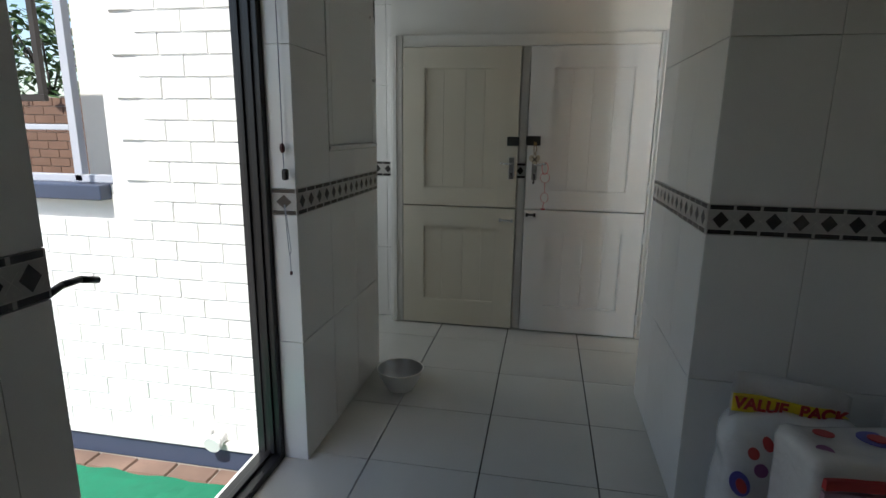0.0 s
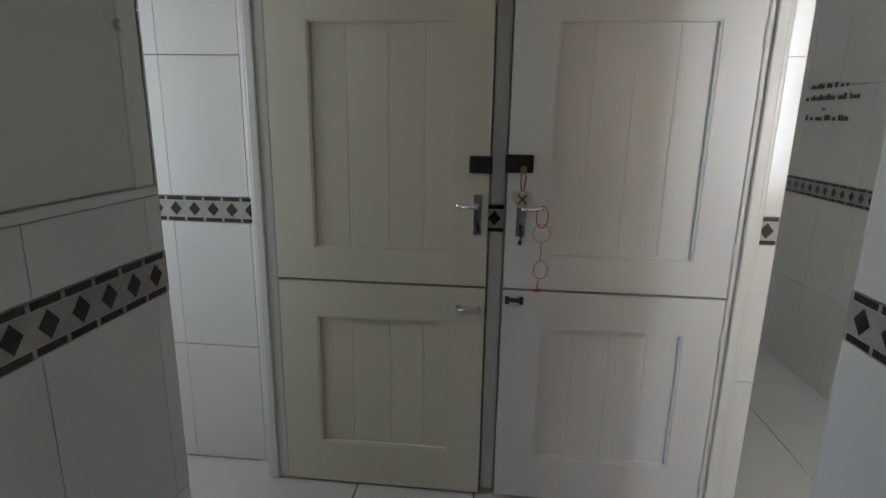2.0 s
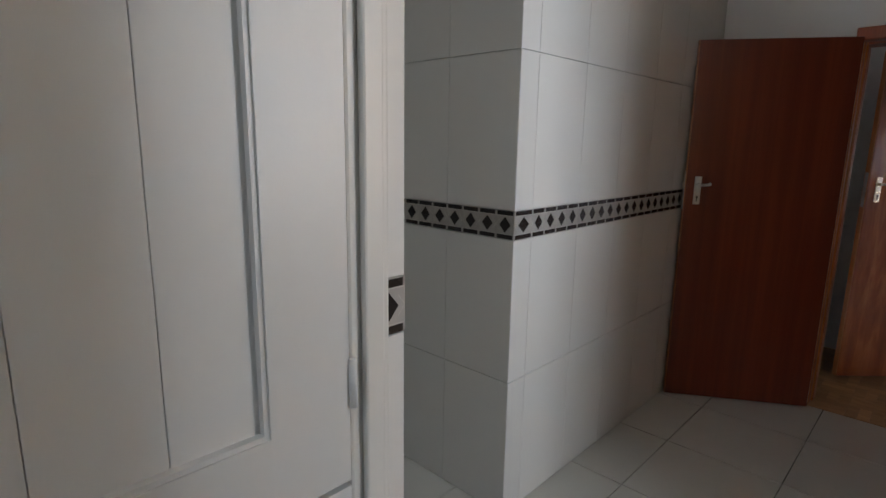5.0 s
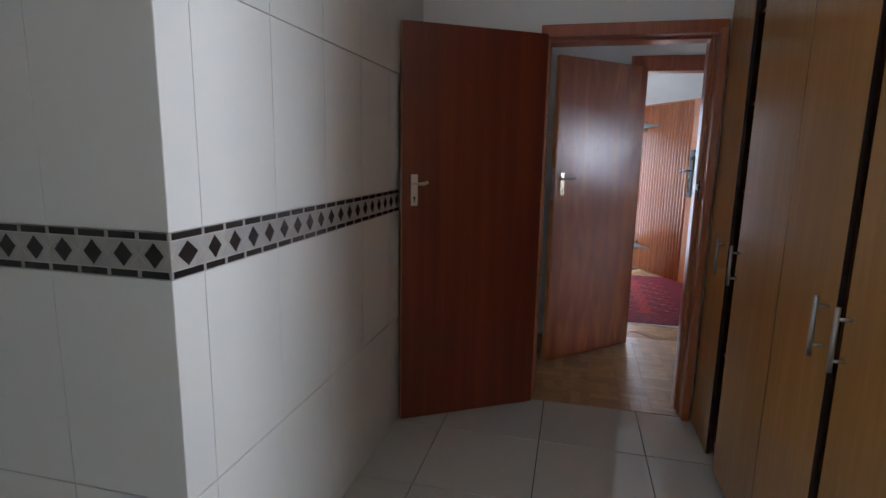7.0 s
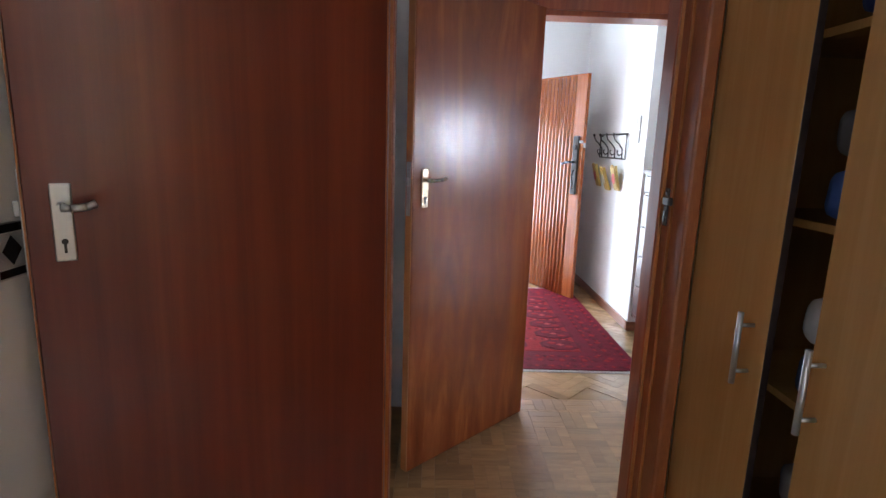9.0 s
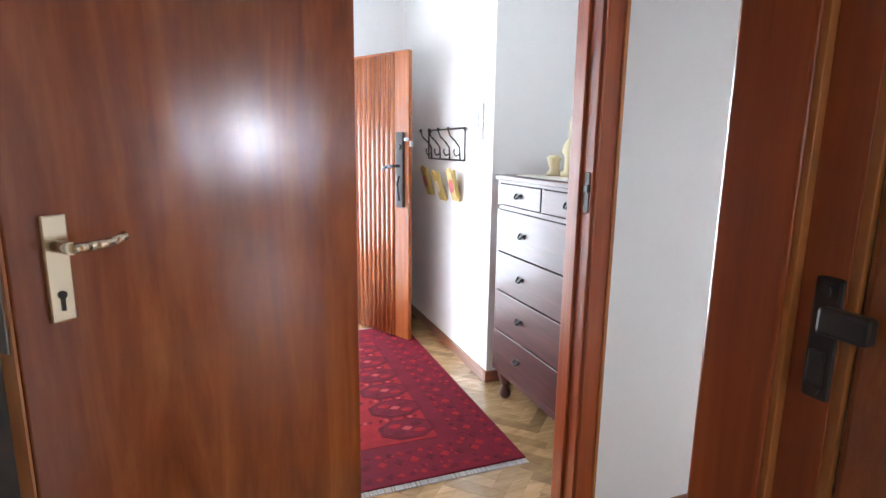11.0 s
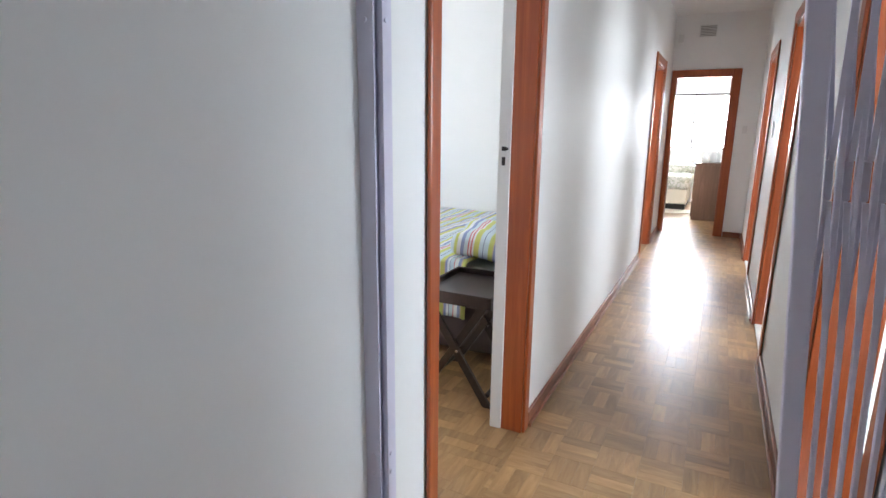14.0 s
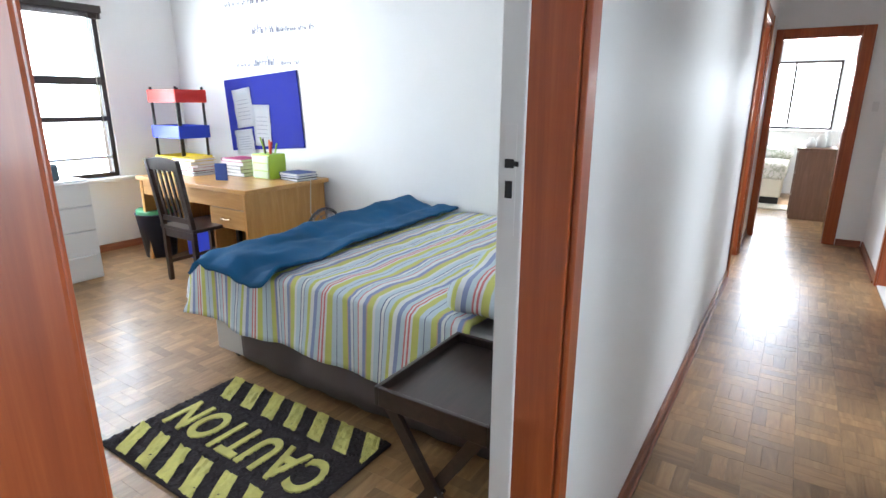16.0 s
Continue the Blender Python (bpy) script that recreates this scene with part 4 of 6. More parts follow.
# ---- kitchen ----
unit_edges = [(3.345, 3.70), (2.709, 3.205), (2.305, 2.704), (1.80, 2.25)]
cab = thing("wall_cupboard", pose(2.7, 2.72, 0), "tall maple veneer cupboard with steel bar handles", "cupboard")
oc = cab.matrix_basis.inverted()
for panel in [(3.66, 3.70, 2.10, 2.70, 0, 2.5), (1.76, 1.79, 2.10, 2.70, 0, 2.5), (1.79, 3.66, 2.10, 2.12, 0, 2.5), (1.79, 3.66, 2.12, 2.70, 2.47, 2.5), (1.79, 3.66, 2.12, 2.68, 0.0, 0.06), (2.703, 2.710, 2.12, 2.68, 0.06, 2.47)]:
    boxes("carcass_panel", [panel], M_MAPLE, cab, m=oc)
for z in (0.45, 0.85, 1.25, 1.65, 2.05):
    boxes("shelf", [(2.71, 3.66, 2.12, 2.66, z, z + 0.018)], M_MAPLE, cab, m=oc)


def bar_handle(parent, x, z, m):
    bm = bmesh.new()
    rod(bm, (x, 0.034, z - 0.085), (x, 0.034, z + 0.085), 0.0065)
    for dz in (-0.055, 0.055):
        rod(bm, (x, 0.0, z + dz), (x, 0.034, z + dz), 0.0045)
    return part("handle", bm, M_STEEL, parent, "brushed steel bar handle", m)


for (a, b), hx, turn in zip(unit_edges, (0.05, 0.45, 0.035, 0.50), (0, 0, 0, 0)):
    w = b - a
    m = oc @ (pose(b, 2.722, 0, 0, 0, -turn) @ Matrix.Translation((-w, 0, 0)))
    lf = boxes("door", [(0.0, w, 0, 0.018, 0.012, 2.48)], M_MAPLE, cab, bevel=0.0015, m=m)
    boxes("edge_band", [(-0.0012, 0, 0.001, 0.017, 0.013, 2.479)], M_DARKWOOD, lf)
    bar_handle(lf, hx if hx < 0.3 else w - 0.035, 0.97, pose(0, 0.018, 0))
rnd = random.Random(5)
cloth_cols = [plain("navy_cloth", (0.02, 0.03, 0.10), 0.9), plain("white_cloth", (0.6, 0.6, 0.62), 0.9), plain("blue_cloth", (0.05, 0.10, 0.32), 0.9), plain("grey_cloth", (0.16, 0.15, 0.16), 0.9)]
for i, z in enumerate((0.062, 0.47, 0.87, 1.27, 1.67)):
    for j in range(2):
        h = rnd.uniform(0.07, 0.12)
        p = thing("folded_cloth", pose(3.25, 2.45, z + j * 0.125), "folded linen stacked on the cupboard shelf", "linen", "linen in the cupboard")
        part("fold", soft_block(-0.13, 0.13, -0.2, 0.205, 0, 0.12, 0.04, 6, 0.012, 9, i + j * 3.0), cloth_cols[(i * 2 + j) % 4], p)

# wording on the recess wall, too small to read
script = thing("wall_lettering", pose(1.712, 5.35, 1.68), "dark script lettering in short lines on white tiles", "lettering")
rnd = random.Random(8)
M_INK = plain("charcoal_letter_vinyl", (0.05, 0.05, 0.055), 0.5)
for z, y0, y1, h in ((0.10, -0.16, 0.24, 0.030), (0.03, -0.28, 0.30, 0.034), (-0.03, 0.03, 0.09, 0.022), (-0.09, -0.21, 0.24, 0.034)):
    bm = bmesh.new()
    y = y0
    while y < y1 - 0.02:
        w = rnd.uniform(0.012, 0.03)
        hh = h * rnd.choice((0.6, 0.7, 1.0))
        box(bm, -0.0045, -0.003, y, min(y + w, y1), z, z + hh)
        y += w + (0.03 if rnd.random() < 0.25 else 0.005)
    tagged(part("line", bm, M_INK, script), kind="stuff")

# ---- passage fittings ----
def skirting(x0, x1, y0, y1):
    bm = bmesh.new()
    box(bm, x0, x1, y0, y1, 0.0, 0.07, 0, 0.004)
    ob = part("baseboard", bm, M_SKIRT)
    return tagged(ob, kind="structure")


for y0, y1 in ((-3.67, 0.078), (1.062, 1.235), (1.385, 2.118), (-5.48, -4.59)):
    skirting(XE - 0.016, XE, y0, y1)
    tagged(boxes("trim_quadrant", [(XE - 0.03, XE - 0.0165, y0, y1, 0, 0.018)], M_SKIRT, bevel=0.004), kind="structure")
for y0, y1 in ((-5.48, -4.20), (-3.22, -2.06), (-1.20, 0.16), (1.10, 2.78)):
    skirting(XW, XW + 0.016, y0, y1)
    tagged(boxes("trim_quadrant", [(XW + 0.0165, XW + 0.03, y0, y1, 0, 0.018)], M_SKIRT, bevel=0.004), kind="structure")
skirting(XW + 0.02, 4.13, -5.5, -5.484)
skirting(6.275, 8.0, 1.91, 1.926)
skirting(6.254, 6.27, 1.39, 1.926)
skirting(XW + 0.02, XE - 0.02, 3.734, 3.75)
skirting(XB, 10.0, -2.25, -2.234)
skirting(9.984, 10.0, -2.23, 1.2)


def switch(name, m, rows, label, w=0.075, h=0.115):
    """A plate with rockers; it faces local -y."""
    s = thing(name, m, label, "light switch")
    boxes("plate", [(-w / 2, w / 2, -0.011, 0, 0, h)], M_PLASTW, s, bevel=0.003)
    for i in range(rows):
        z = h * (i + 0.5) / rows
        boxes("rocker", [(-0.014, 0.014, -0.016, -0.0115, z - 0.016, z + 0.016)], M_PLASTW, s, bevel=0.002)


switch("light_switch", pose(XW, -0.40, 1.33, 0, 0, 90), 2, "white light switch on the passage wall", 0.085, 0.12)
switch("light_switch", pose(XW, -2.80, 1.31, 0, 0, 90), 2, "white light switch between two passage doorways", 0.085, 0.13)
switch("light_switch", pose(6.46, 1.91, 1.448, 0, 0, 180), 3, "white light switch on the hall pillar", 0.125, 0.10)
switch("light_switch", pose(6.46, 1.91, 1.556, 0, 0, 180), 3, "white light switch on the hall pillar", 0.125, 0.10)
switch("light_switch", pose(4.03, -5.5, 1.32, 0, 0, 180), 1, "white light switch beside the far doorway", 0.05, 0.09)
vent = thing("air_vent", pose(4.56, -5.5, 2.48), "white louvred air vent above the far doorway", "vent")
boxes("frame", [(-0.10, 0.10, 0, 0.010, 0, 0.012), (-0.10, 0.10, 0, 0.010, 0.128, 0.14), (-0.10, -0.088, 0, 0.010, 0.012, 0.128), (0.088, 0.10, 0, 0.010, 0.012, 0.128)], M_PLASTW, vent)
# grey sheet that paints the shade between the slats
boxes("backing", [(-0.088, 0.088, 0.0, 0.002, 0.012, 0.128)], plain("vent_shadow_grey", (0.2, 0.19, 0.18), 0.8), vent)
for i in range(6):
    boxes("slat", [(-0.088, 0.088, 0.002, 0.010, 0.02 + i * 0.018, 0.029 + i * 0.018)], M_PLASTW, vent)
det = thing("alarm_sensor", pose(4.86, -5.47, 2.42), "small white alarm sensor high on the wall", "sensor")
boxes("body", [(-0.03, 0.03, -0.03, 0.02, 0, 0.10)], M_PLASTW, det, bevel=0.01)

# folding security gate: channel at the far side, folded bars at the near side
GY = 1.31
gate = thing("security_gate", pose(4.03, GY, 0), "lavender grey folding security gate pushed to one side", "gate")
for nm, a, b, c, d in (("channel_flange", 0.040, 0, -0.026, -0.021), ("channel_flange", 0.040, 0, 0.029, 0.034), ("channel_web", 0.008, 0, -0.021, 0.029), ("lock_strip", 0.052, 0.040, -0.016, 0.018)):
    bm = bmesh.new()
    box(bm, XE - a - 4.03, XE - b - 4.03, c, d, 0.01, 2.35, 0, 0.001)
    part(nm, bm, M_GATE, gate)
for z in (0.55, 1.58, 0.60, 1.62):
    bm = bmesh.new()
    rod(bm, (XE - 0.02 - 4.03, 0.034, z), (XE - 0.02 - 4.03, 0.038, z), 0.006, seg=8)
    part("bolt", bm, M_GATE, gate)
    bm = bmesh.new()
    rod(bm, (XE - 0.056 - 4.03, 0.008, z), (XE - 0.051 - 4.03, 0.008, z), 0.005, seg=8)
    part("bolt", bm, M_GATE, gate)
boxes("bottom_track", [(0.0 - 0.11, XE - 4.03 - 0.045, -0.018, 0.018, 0.0, 0.008)], M_STEEL, gate, "thin steel floor track")
boxes("stile", [(0.095, 0.130, -0.013, 0.013, 0.012, 2.32)], M_GATE, gate, "wide leading stile", 0.003)
boxes("stile", [(-0.112, -0.080, -0.022, 0.022, 0.012, 2.32)], M_GATE, gate, bevel=0.003)
bars = [0.072 - 0.0235 * i for i in range(7)]
for x in bars:
    boxes("bar", [(x - 0.0042, x + 0.0042, -0.008, 0.008, 0.02, 2.30)], M_GATE, gate, bevel=0.0015)
for zc, arm in ((0.42, 0.30), (1.30, 0.30), (2.0, 0.26)):
    for x0, x1 in zip([0.098] + bars, bars + [-0.088]):
        for s in (-1, 1):
            bm = bmesh.new()
            xm = (x0 + x1) / 2
            pts = [(x0 + 0.003, zc + s * arm), (xm + 0.0045, zc + s * 0.03), (xm - 0.0045, zc + s * 0.03), (x0 - 0.003, zc + s * arm)]
            slab(bm, [(a, -0.0125, b) for a, b in pts], (0, 0.003, 0))
            pts = [(x1 + 0.003, zc + s * arm), (xm + 0.0045, zc + s * 0.03), (xm - 0.0045, zc + s * 0.03), (x1 - 0.003, zc + s * arm)]
            slab(bm, [(a, 0.0085, b) for a, b in pts], (0, 0.003, 0))
            part("lattice_strip", bm, M_GATE, gate)
        bm = bmesh.new()
        xm = (x0 + x1) / 2
        box(bm, xm - 0.006, xm + 0.006, -0.010, -0.004, zc - 0.03, zc + 0.03, 0, 0.002)
        rod(bm, (xm, -0.013, zc), (xm, -0.009, zc), 0.004, seg=8)
        part("rivet_joint", bm, M_GATE, gate)

# the folded end hangs out of plumb, its loose side most
for child in gate.children:
    if max(v.co.x for v in child.data.vertices) < 0.2:
        for v in child.data.vertices:
            f = (v.co.x + 0.112) / 0.242
            v.co.x += (0.02 + 0.06 * f) * (v.co.z - 1.5)

# ---- entrance hall ----
CX0, CX1, CY0, CY1 = 5.19, 6.10, 1.46, 1.955
chest = thing("chest_of_drawers", pose((CX0 + CX1) / 2, CY1, 0), "dark mahogany chest of drawers with bracket feet", "chest of drawers")
och = chest.matrix_basis.inverted()
boxes("body", [(CX0, CX1, CY0, CY1 - 0.02, 0.17, 1.235)], M_CHEST, chest, bevel=0.003, m=och)
boxes("top", [(CX0 - 0.015, CX1 + 0.015, CY0, CY1 + 0.012, 1.236, 1.262)], M_CHEST, chest, bevel=0.005, m=och)
bm = bmesh.new()
for a, b, z0, z1 in ((CX0, CX1, 1.222, 1.235), (CX0, CX1, 1.085, 1.105), (CX0, CX0 + 0.025, 0.17, 1.222), (CX1 - 0.025, CX1, 0.17, 1.222), (CX0, CX1, 0.17, 0.20)):
    box(bm, a, b, CY1 - 0.0195, CY1 - 0.002, z0, z1)
part("front_frame", bm, M_CHEST, chest, m=och)


def cup_pull(parent, x, z, m):
    bm = bmesh.new()
    pts = [(x + 0.028 * math.cos(a), 0.0, z + 0.026 * math.sin(a)) for a in [math.pi + math.pi * i / 10 for i in range(11)]]
    slab(bm, pts, (0, 0.004, 0))
    tube(bm, [(x - 0.022, 0.004, z), (x - 0.016, 0.018, z - 0.016), (x, 0.022, z - 0.022), (x + 0.016, 0.018, z - 0.016), (x + 0.022, 0.004, z)], 0.0045, 8)
    box(bm, x - 0.03, x + 0.03, 0, 0.003, z - 0.003, z + 0.006, 0, 0.001)
    return part("pull", bm, M_IRON, parent, "dark metal cup pull", m)


fy0, fy1 = CY1 - 0.0195, CY1 + 0.002
xm = (CX0 + CX1) / 2
for a, b, z0, z1, px in ((CX0 + 0.029, xm - 0.012, 1.109, 1.218, None), (xm + 0.012, CX1 - 0.029, 1.109, 1.218, None)) + tuple((CX0 + 0.029, CX1 - 0.029, z0, z1, 1) for z0, z1 in ((0.858, 1.081), (0.642, 0.852), (0.418, 0.636), (0.204, 0.412))):
    dr = boxes("drawer", [(a, b, fy0, fy1, z0, z1)], M_CHEST, chest, bevel=0.004, m=och)
    for x in ((a + b) / 2,) if px is None else (a + 0.17, b - 0.26):
        cup_pull(dr, x, (z0 + z1) / 2 + 0.012, Matrix.Translation((0, fy1, 0)))
boxes("divider", [(xm - 0.010, xm + 0.010, fy0, CY1 - 0.002, 1.106, 1.221)], M_CHEST, chest, m=och)
for x in (CX0 + 0.05, CX1 - 0.05):
    for y in (CY0 + 0.05, CY1 - 0.06):
        bm = bmesh.new()
        lathe(bm, [(0.0, 0.0), (0.022, 0.0), (0.034, 0.02), (0.03, 0.05), (0.018, 0.07), (0.03, 0.10), (0.042, 0.14), (0.045, 0.17), (0, 0.17)], 16, centre=(x, y, 0))
        part("foot", bm, M_CHEST, chest, "turned foot", och)
runner = thing("lace_runner", pose(5.65, 1.70, 1.263), "white lace runner lying on the chest top", "runner")
bm = bmesh.new()
pts = []
for i in range(46):
    a = 2 * math.pi * i / 46
    ex, ey = 0.37 * (abs(math.cos(a)) ** 0.3) * math.copysign(1, math.cos(a)), 0.22 * (abs(math.sin(a)) ** 0.3) * math.copysign(1, math.sin(a))
    k = 1 + 0.03 * (-1) ** i
    pts.append((ex * k, ey * k, 0))
slab(bm, pts, (0, 0, 0.003))
part("lace", bm, plain("white_lace", (0.72, 0.70, 0.64), 0.9, bump=0.5, scale=60), runner)
statue = thing("ornament", pose(5.755, 1.73, 1.268), "small cream carved ornament standing on the chest", "ornament")
bm = bmesh.new()
lathe(bm, [(0, 0), (0.05, 0.0), (0.052, 0.02), (0.04, 0.03), (0.036, 0.09), (0.046, 0.12), (0.040, 0.16), (0.025, 0.18), (0.03, 0.21), (0.03, 0.25), (0.02, 0.28), (0, 0.29)], 14)
for v in bm.verts:
    v.co += Vector((1, 1, 0)) * 0.012 * noise.noise(v.co * 30)
M_CARVED = plain("cream_stone", (0.62, 0.52, 0.32), 0.6, amount=0.3, scale=20)
part("carving", bm, M_CARVED, statue)
statue2 = thing("ornament", pose(5.85, 1.77, 1.268), "squat cream carved ornament beside the taller one", "ornament")
bm = bmesh.new()
lathe(bm, [(0, 0), (0.034, 0.0), (0.036, 0.012), (0.026, 0.03), (0.030, 0.06), (0.036, 0.085), (0.022, 0.10), (0, 0.104)], 12)
for v in bm.verts:
    v.co += Vector((1, 1, 0)) * 0.009 * noise.noise(v.co * 40)
part("carving", bm, M_CARVED, statue2)

rack = thing("coat_rack", pose(6.98, 1.91, 1.42), "black wire coat rack with curled hooks on the wall", "coat rack")
bm = bmesh.new()
for a, b in (((-0.34, 0.10), (0.34, 0.10)), ((-0.34, -0.10), (0.34, -0.10)), ((-0.34, -0.10), (-0.34, 0.10)), ((0.34, -0.10), (0.34, 0.10))):
    rod(bm, (a[0], 0.014, a[1]), (b[0], 0.014, b[1]), 0.006, seg=8)
for x in (-0.32, 0.32):
    rod(bm, (x, 0, 0.09), (x, 0.014, 0.09), 0.006, seg=8)
part("wire_frame", bm, M_IRON, rack)
for x in (-0.27, -0.09, 0.09, 0.27):
    bm = bmesh.new()
    tube(bm, [(x, 0.016, -0.10), (x, 0.02, -0.02), (x, 0.05, 0.02), (x, 0.085, 0.05), (x, 0.10, 0.09)], 0.0055, 8)
    tube(bm, [(x, 0.016, -0.06), (x, 0.045, -0.075), (x, 0.06, -0.05), (x, 0.055, -0.03)], 0.005, 8)
    lathe(bm, [(0, 0.012), (0.009, 0.008), (0.011, 0), (0.009, -0.008), (0, -0.012)], 10, centre=(x, 0.10, 0.095))
    part("hook", bm, M_IRON, rack, "curled wire hook")
M_GOLD = plain("ochre_wood", (0.52, 0.36, 0.10), 0.5, amount=0.2)
for x, z, k, lean in ((6.76, 1.06, 0, 14), (7.0, 1.045, 1, 20), (7.27, 1.06, 2, 16)):
    b = thing("wall_plaque", pose(x, 1.912, z), "small ochre wooden plaque with painted motif", "plaque", "plaques below the coat rack")
    turn = pose(0, 0.004, 0, -lean, 0, 0)
    bm = bmesh.new()
    slab(bm, [(-0.062, 0, 0.0), (0.05, 0, 0.0), (0.068, 0, 0.10), (0.06, 0, 0.20), (0.03, 0, 0.215), (-0.02, 0, 0.19), (-0.07, 0, 0.21), (-0.055, 0, 0.10)], (0, 0.016, 0))
    part("board", bm, M_GOLD, b, m=turn)
    bm = bmesh.new()
    box(bm, -0.05, -0.036, 0.0165, 0.024, 0.02, 0.19, 0, 0.003)
    part("rim", bm, M_GOLD, b, m=turn)
    bm = bmesh.new()
    oval(bm, (0.005, 0.0235, 0.10), 0.034, 0.05, 14, 0.5)
    part("motif", bm, M_REDP if k != 1 else M_CREAM, b, m=turn)

# oriental rug
M_RUG = plain("dark_crimson_wool", (0.13, 0.008, 0.018), 0.95, amount=0.35, scale=40, bump=0.6)
M_RUGR = plain("bright_red_wool", (0.24, 0.011, 0.015), 0.95, amount=0.3, scale=60, bump=0.6)
M_RUGD = plain("near_black_red_wool", (0.095, 0.007, 0.014), 0.95, amount=0.4, scale=60, bump=0.6)
M_RUGP = plain("rose_wool", (0.36, 0.05, 0.05), 0.95, amount=0.3, scale=60, bump=0.6)
for m in (M_RUG, M_RUGR, M_RUGD, M_RUGP):
    m.node_tree.nodes["Principled BSDF"].inputs["Specular IOR Level"].default_value = 0.1
M_FRINGE = plain("grey_rug_fringe", (0.40, 0.36, 0.34), 0.95, amount=0.2, scale=60)
RX0, RX1, RY0, RY1 = 5.46, 7.42, 2.09, 3.35
rug = thing("oriental_rug", pose(RX0, RY0, 0), "crimson oriental rug with octagons on herringbone floor", "rug")
RL, RW = RX1 - RX0, RY1 - RY0
boxes("pile", [(0, RL, 0, RW, 0.0005, 0.009)], M_RUG, rug, bevel=0.002)
boxes("field", [(0.30, RL - 0.30, 0.32, RW - 0.32, 0.009, 0.0102)], M_RUGR, rug)
for i in range(6):
    for j in range(2):
        cx, cy = 0.42 + (RL - 0.84) * i / 5, 0.44 + j * (RW - 0.88)
        for nm, r, z, m in (("medallion", 0.105, 0.0102, M_RUGD), ("medallion_heart", 0.088, 0.0112, M_RUG)):
            bm = bmesh.new()
            slab(bm, [(cx + r * math.cos(a), cy + r * 1.45 * math.sin(a), z) for a in [math.pi / 8 + math.pi * k / 4 for k in range(8)]], (0, 0, 0.001))
            part(nm, bm, m, rug)
        for sx, sy in ((-1, -1), (1, 1), (1, -1), (-1, 1)):
            bm = bmesh.new()
            slab(bm, [(cx + sx * 0.034 + 0.022 * math.cos(q), cy + 0.055 * sy + 0.034 * math.sin(q), 0.0122) for q in [math.pi * n_ / 3 for n_ in range(6)]], (0, 0, 0.0008))
            part("medallion_fleck", bm, M_RUGR if sx == sy else M_RUGD, rug)
        bm = bmesh.new()
        slab(bm, [(cx - 0.022, cy, 0.0130), (cx, cy - 0.03, 0.0130), (cx + 0.022, cy, 0.0130), (cx, cy + 0.03, 0.0130)], (0, 0, 0.0006))
        part("medallion_eye", bm, M_RUGP, rug)
bm = bmesh.new()
for i in range(5):
    cx = 0.42 + (RL - 0.84) * (i + 0.5) / 5
    for cy in (0.39, 0.52, RW / 2, RW - 0.52, RW - 0.39):
        for k in range(3):
            y = cy + (k - 1) * 0.028
            slab(bm, [(cx - 0.018, y, 0.0103), (cx, y - 0.011, 0.0103), (cx + 0.018, y, 0.0103), (cx, y + 0.011, 0.0103)], (0, 0, 0.0008), k % 2)
tagged(part("field_flecks", bm, [M_RUGD, M_RUGP], rug), kind="stuff")
bm = bmesh.new()
for e, step in ((0.05, 0.05), (0.15, 0.075), (0.215, 0.05)):
    for k in range(int((RL - 2 * e) / step)):
        for v in (e, RW - e):
            u = e + step * (k + 0.5)
            h_ = step * 0.34
            slab(bm, [(u - h_, v, 0.0091), (u, v - h_, 0.0091), (u + h_, v, 0.0091), (u, v + h_, 0.0091)], (0, 0, 0.0009), k % 2)
    for k in range(int((RW - 2 * e) / step)):
        for u in (e, RL - e):
            v = e + step * (k + 0.5)
            h_ = step * 0.34
            slab(bm, [(u - h_, v, 0.0091), (u, v - h_, 0.0091), (u + h_, v, 0.0091), (u, v + h_, 0.0091)], (0, 0, 0.0009), k % 2)
tagged(part("border_diamonds", bm, [M_RUGR, M_RUGD], rug), kind="stuff")
bm = bmesh.new()
rnd = random.Random(11)
for k in range(900):
    u, v = rnd.uniform(0.03, RL - 0.03), rnd.uniform(0.03, RW - 0.03)
    if 0.24 < u < RL - 0.24 and 0.27 < v < RW - 0.27:
        continue
    edge_d = min(u, RL - u, v, RW - v)
    if edge_d > 0.23 or 0.10 < edge_d < 0.12:
        continue
    s = rnd.uniform(0.006, 0.012)
    slab(bm, [(u - s, v, 0.0091), (u, v - s, 0.0091), (u + s, v, 0.0091), (u, v + s, 0.0091)], (0, 0, 0.0008), rnd.choice((0, 1)))
tagged(part("border_flecks", bm, [M_RUGR, M_RUGD], rug), kind="stuff")
for x0, x1, nm in ((-0.035, -0.001, "fringe"), (RL + 0.001, RL + 0.035, "fringe")):
    bm = bmesh.new()
    for k in range(120):
        y = RW * (k + 0.5) / 120 + rnd.uniform(-0.003, 0.003)
        box(bm, x0, x1, y - 0.0042, y + 0.0042, 0.0005, 0.004)
    tagged(part(nm, bm, M_FRINGE, rug), kind="stuff")


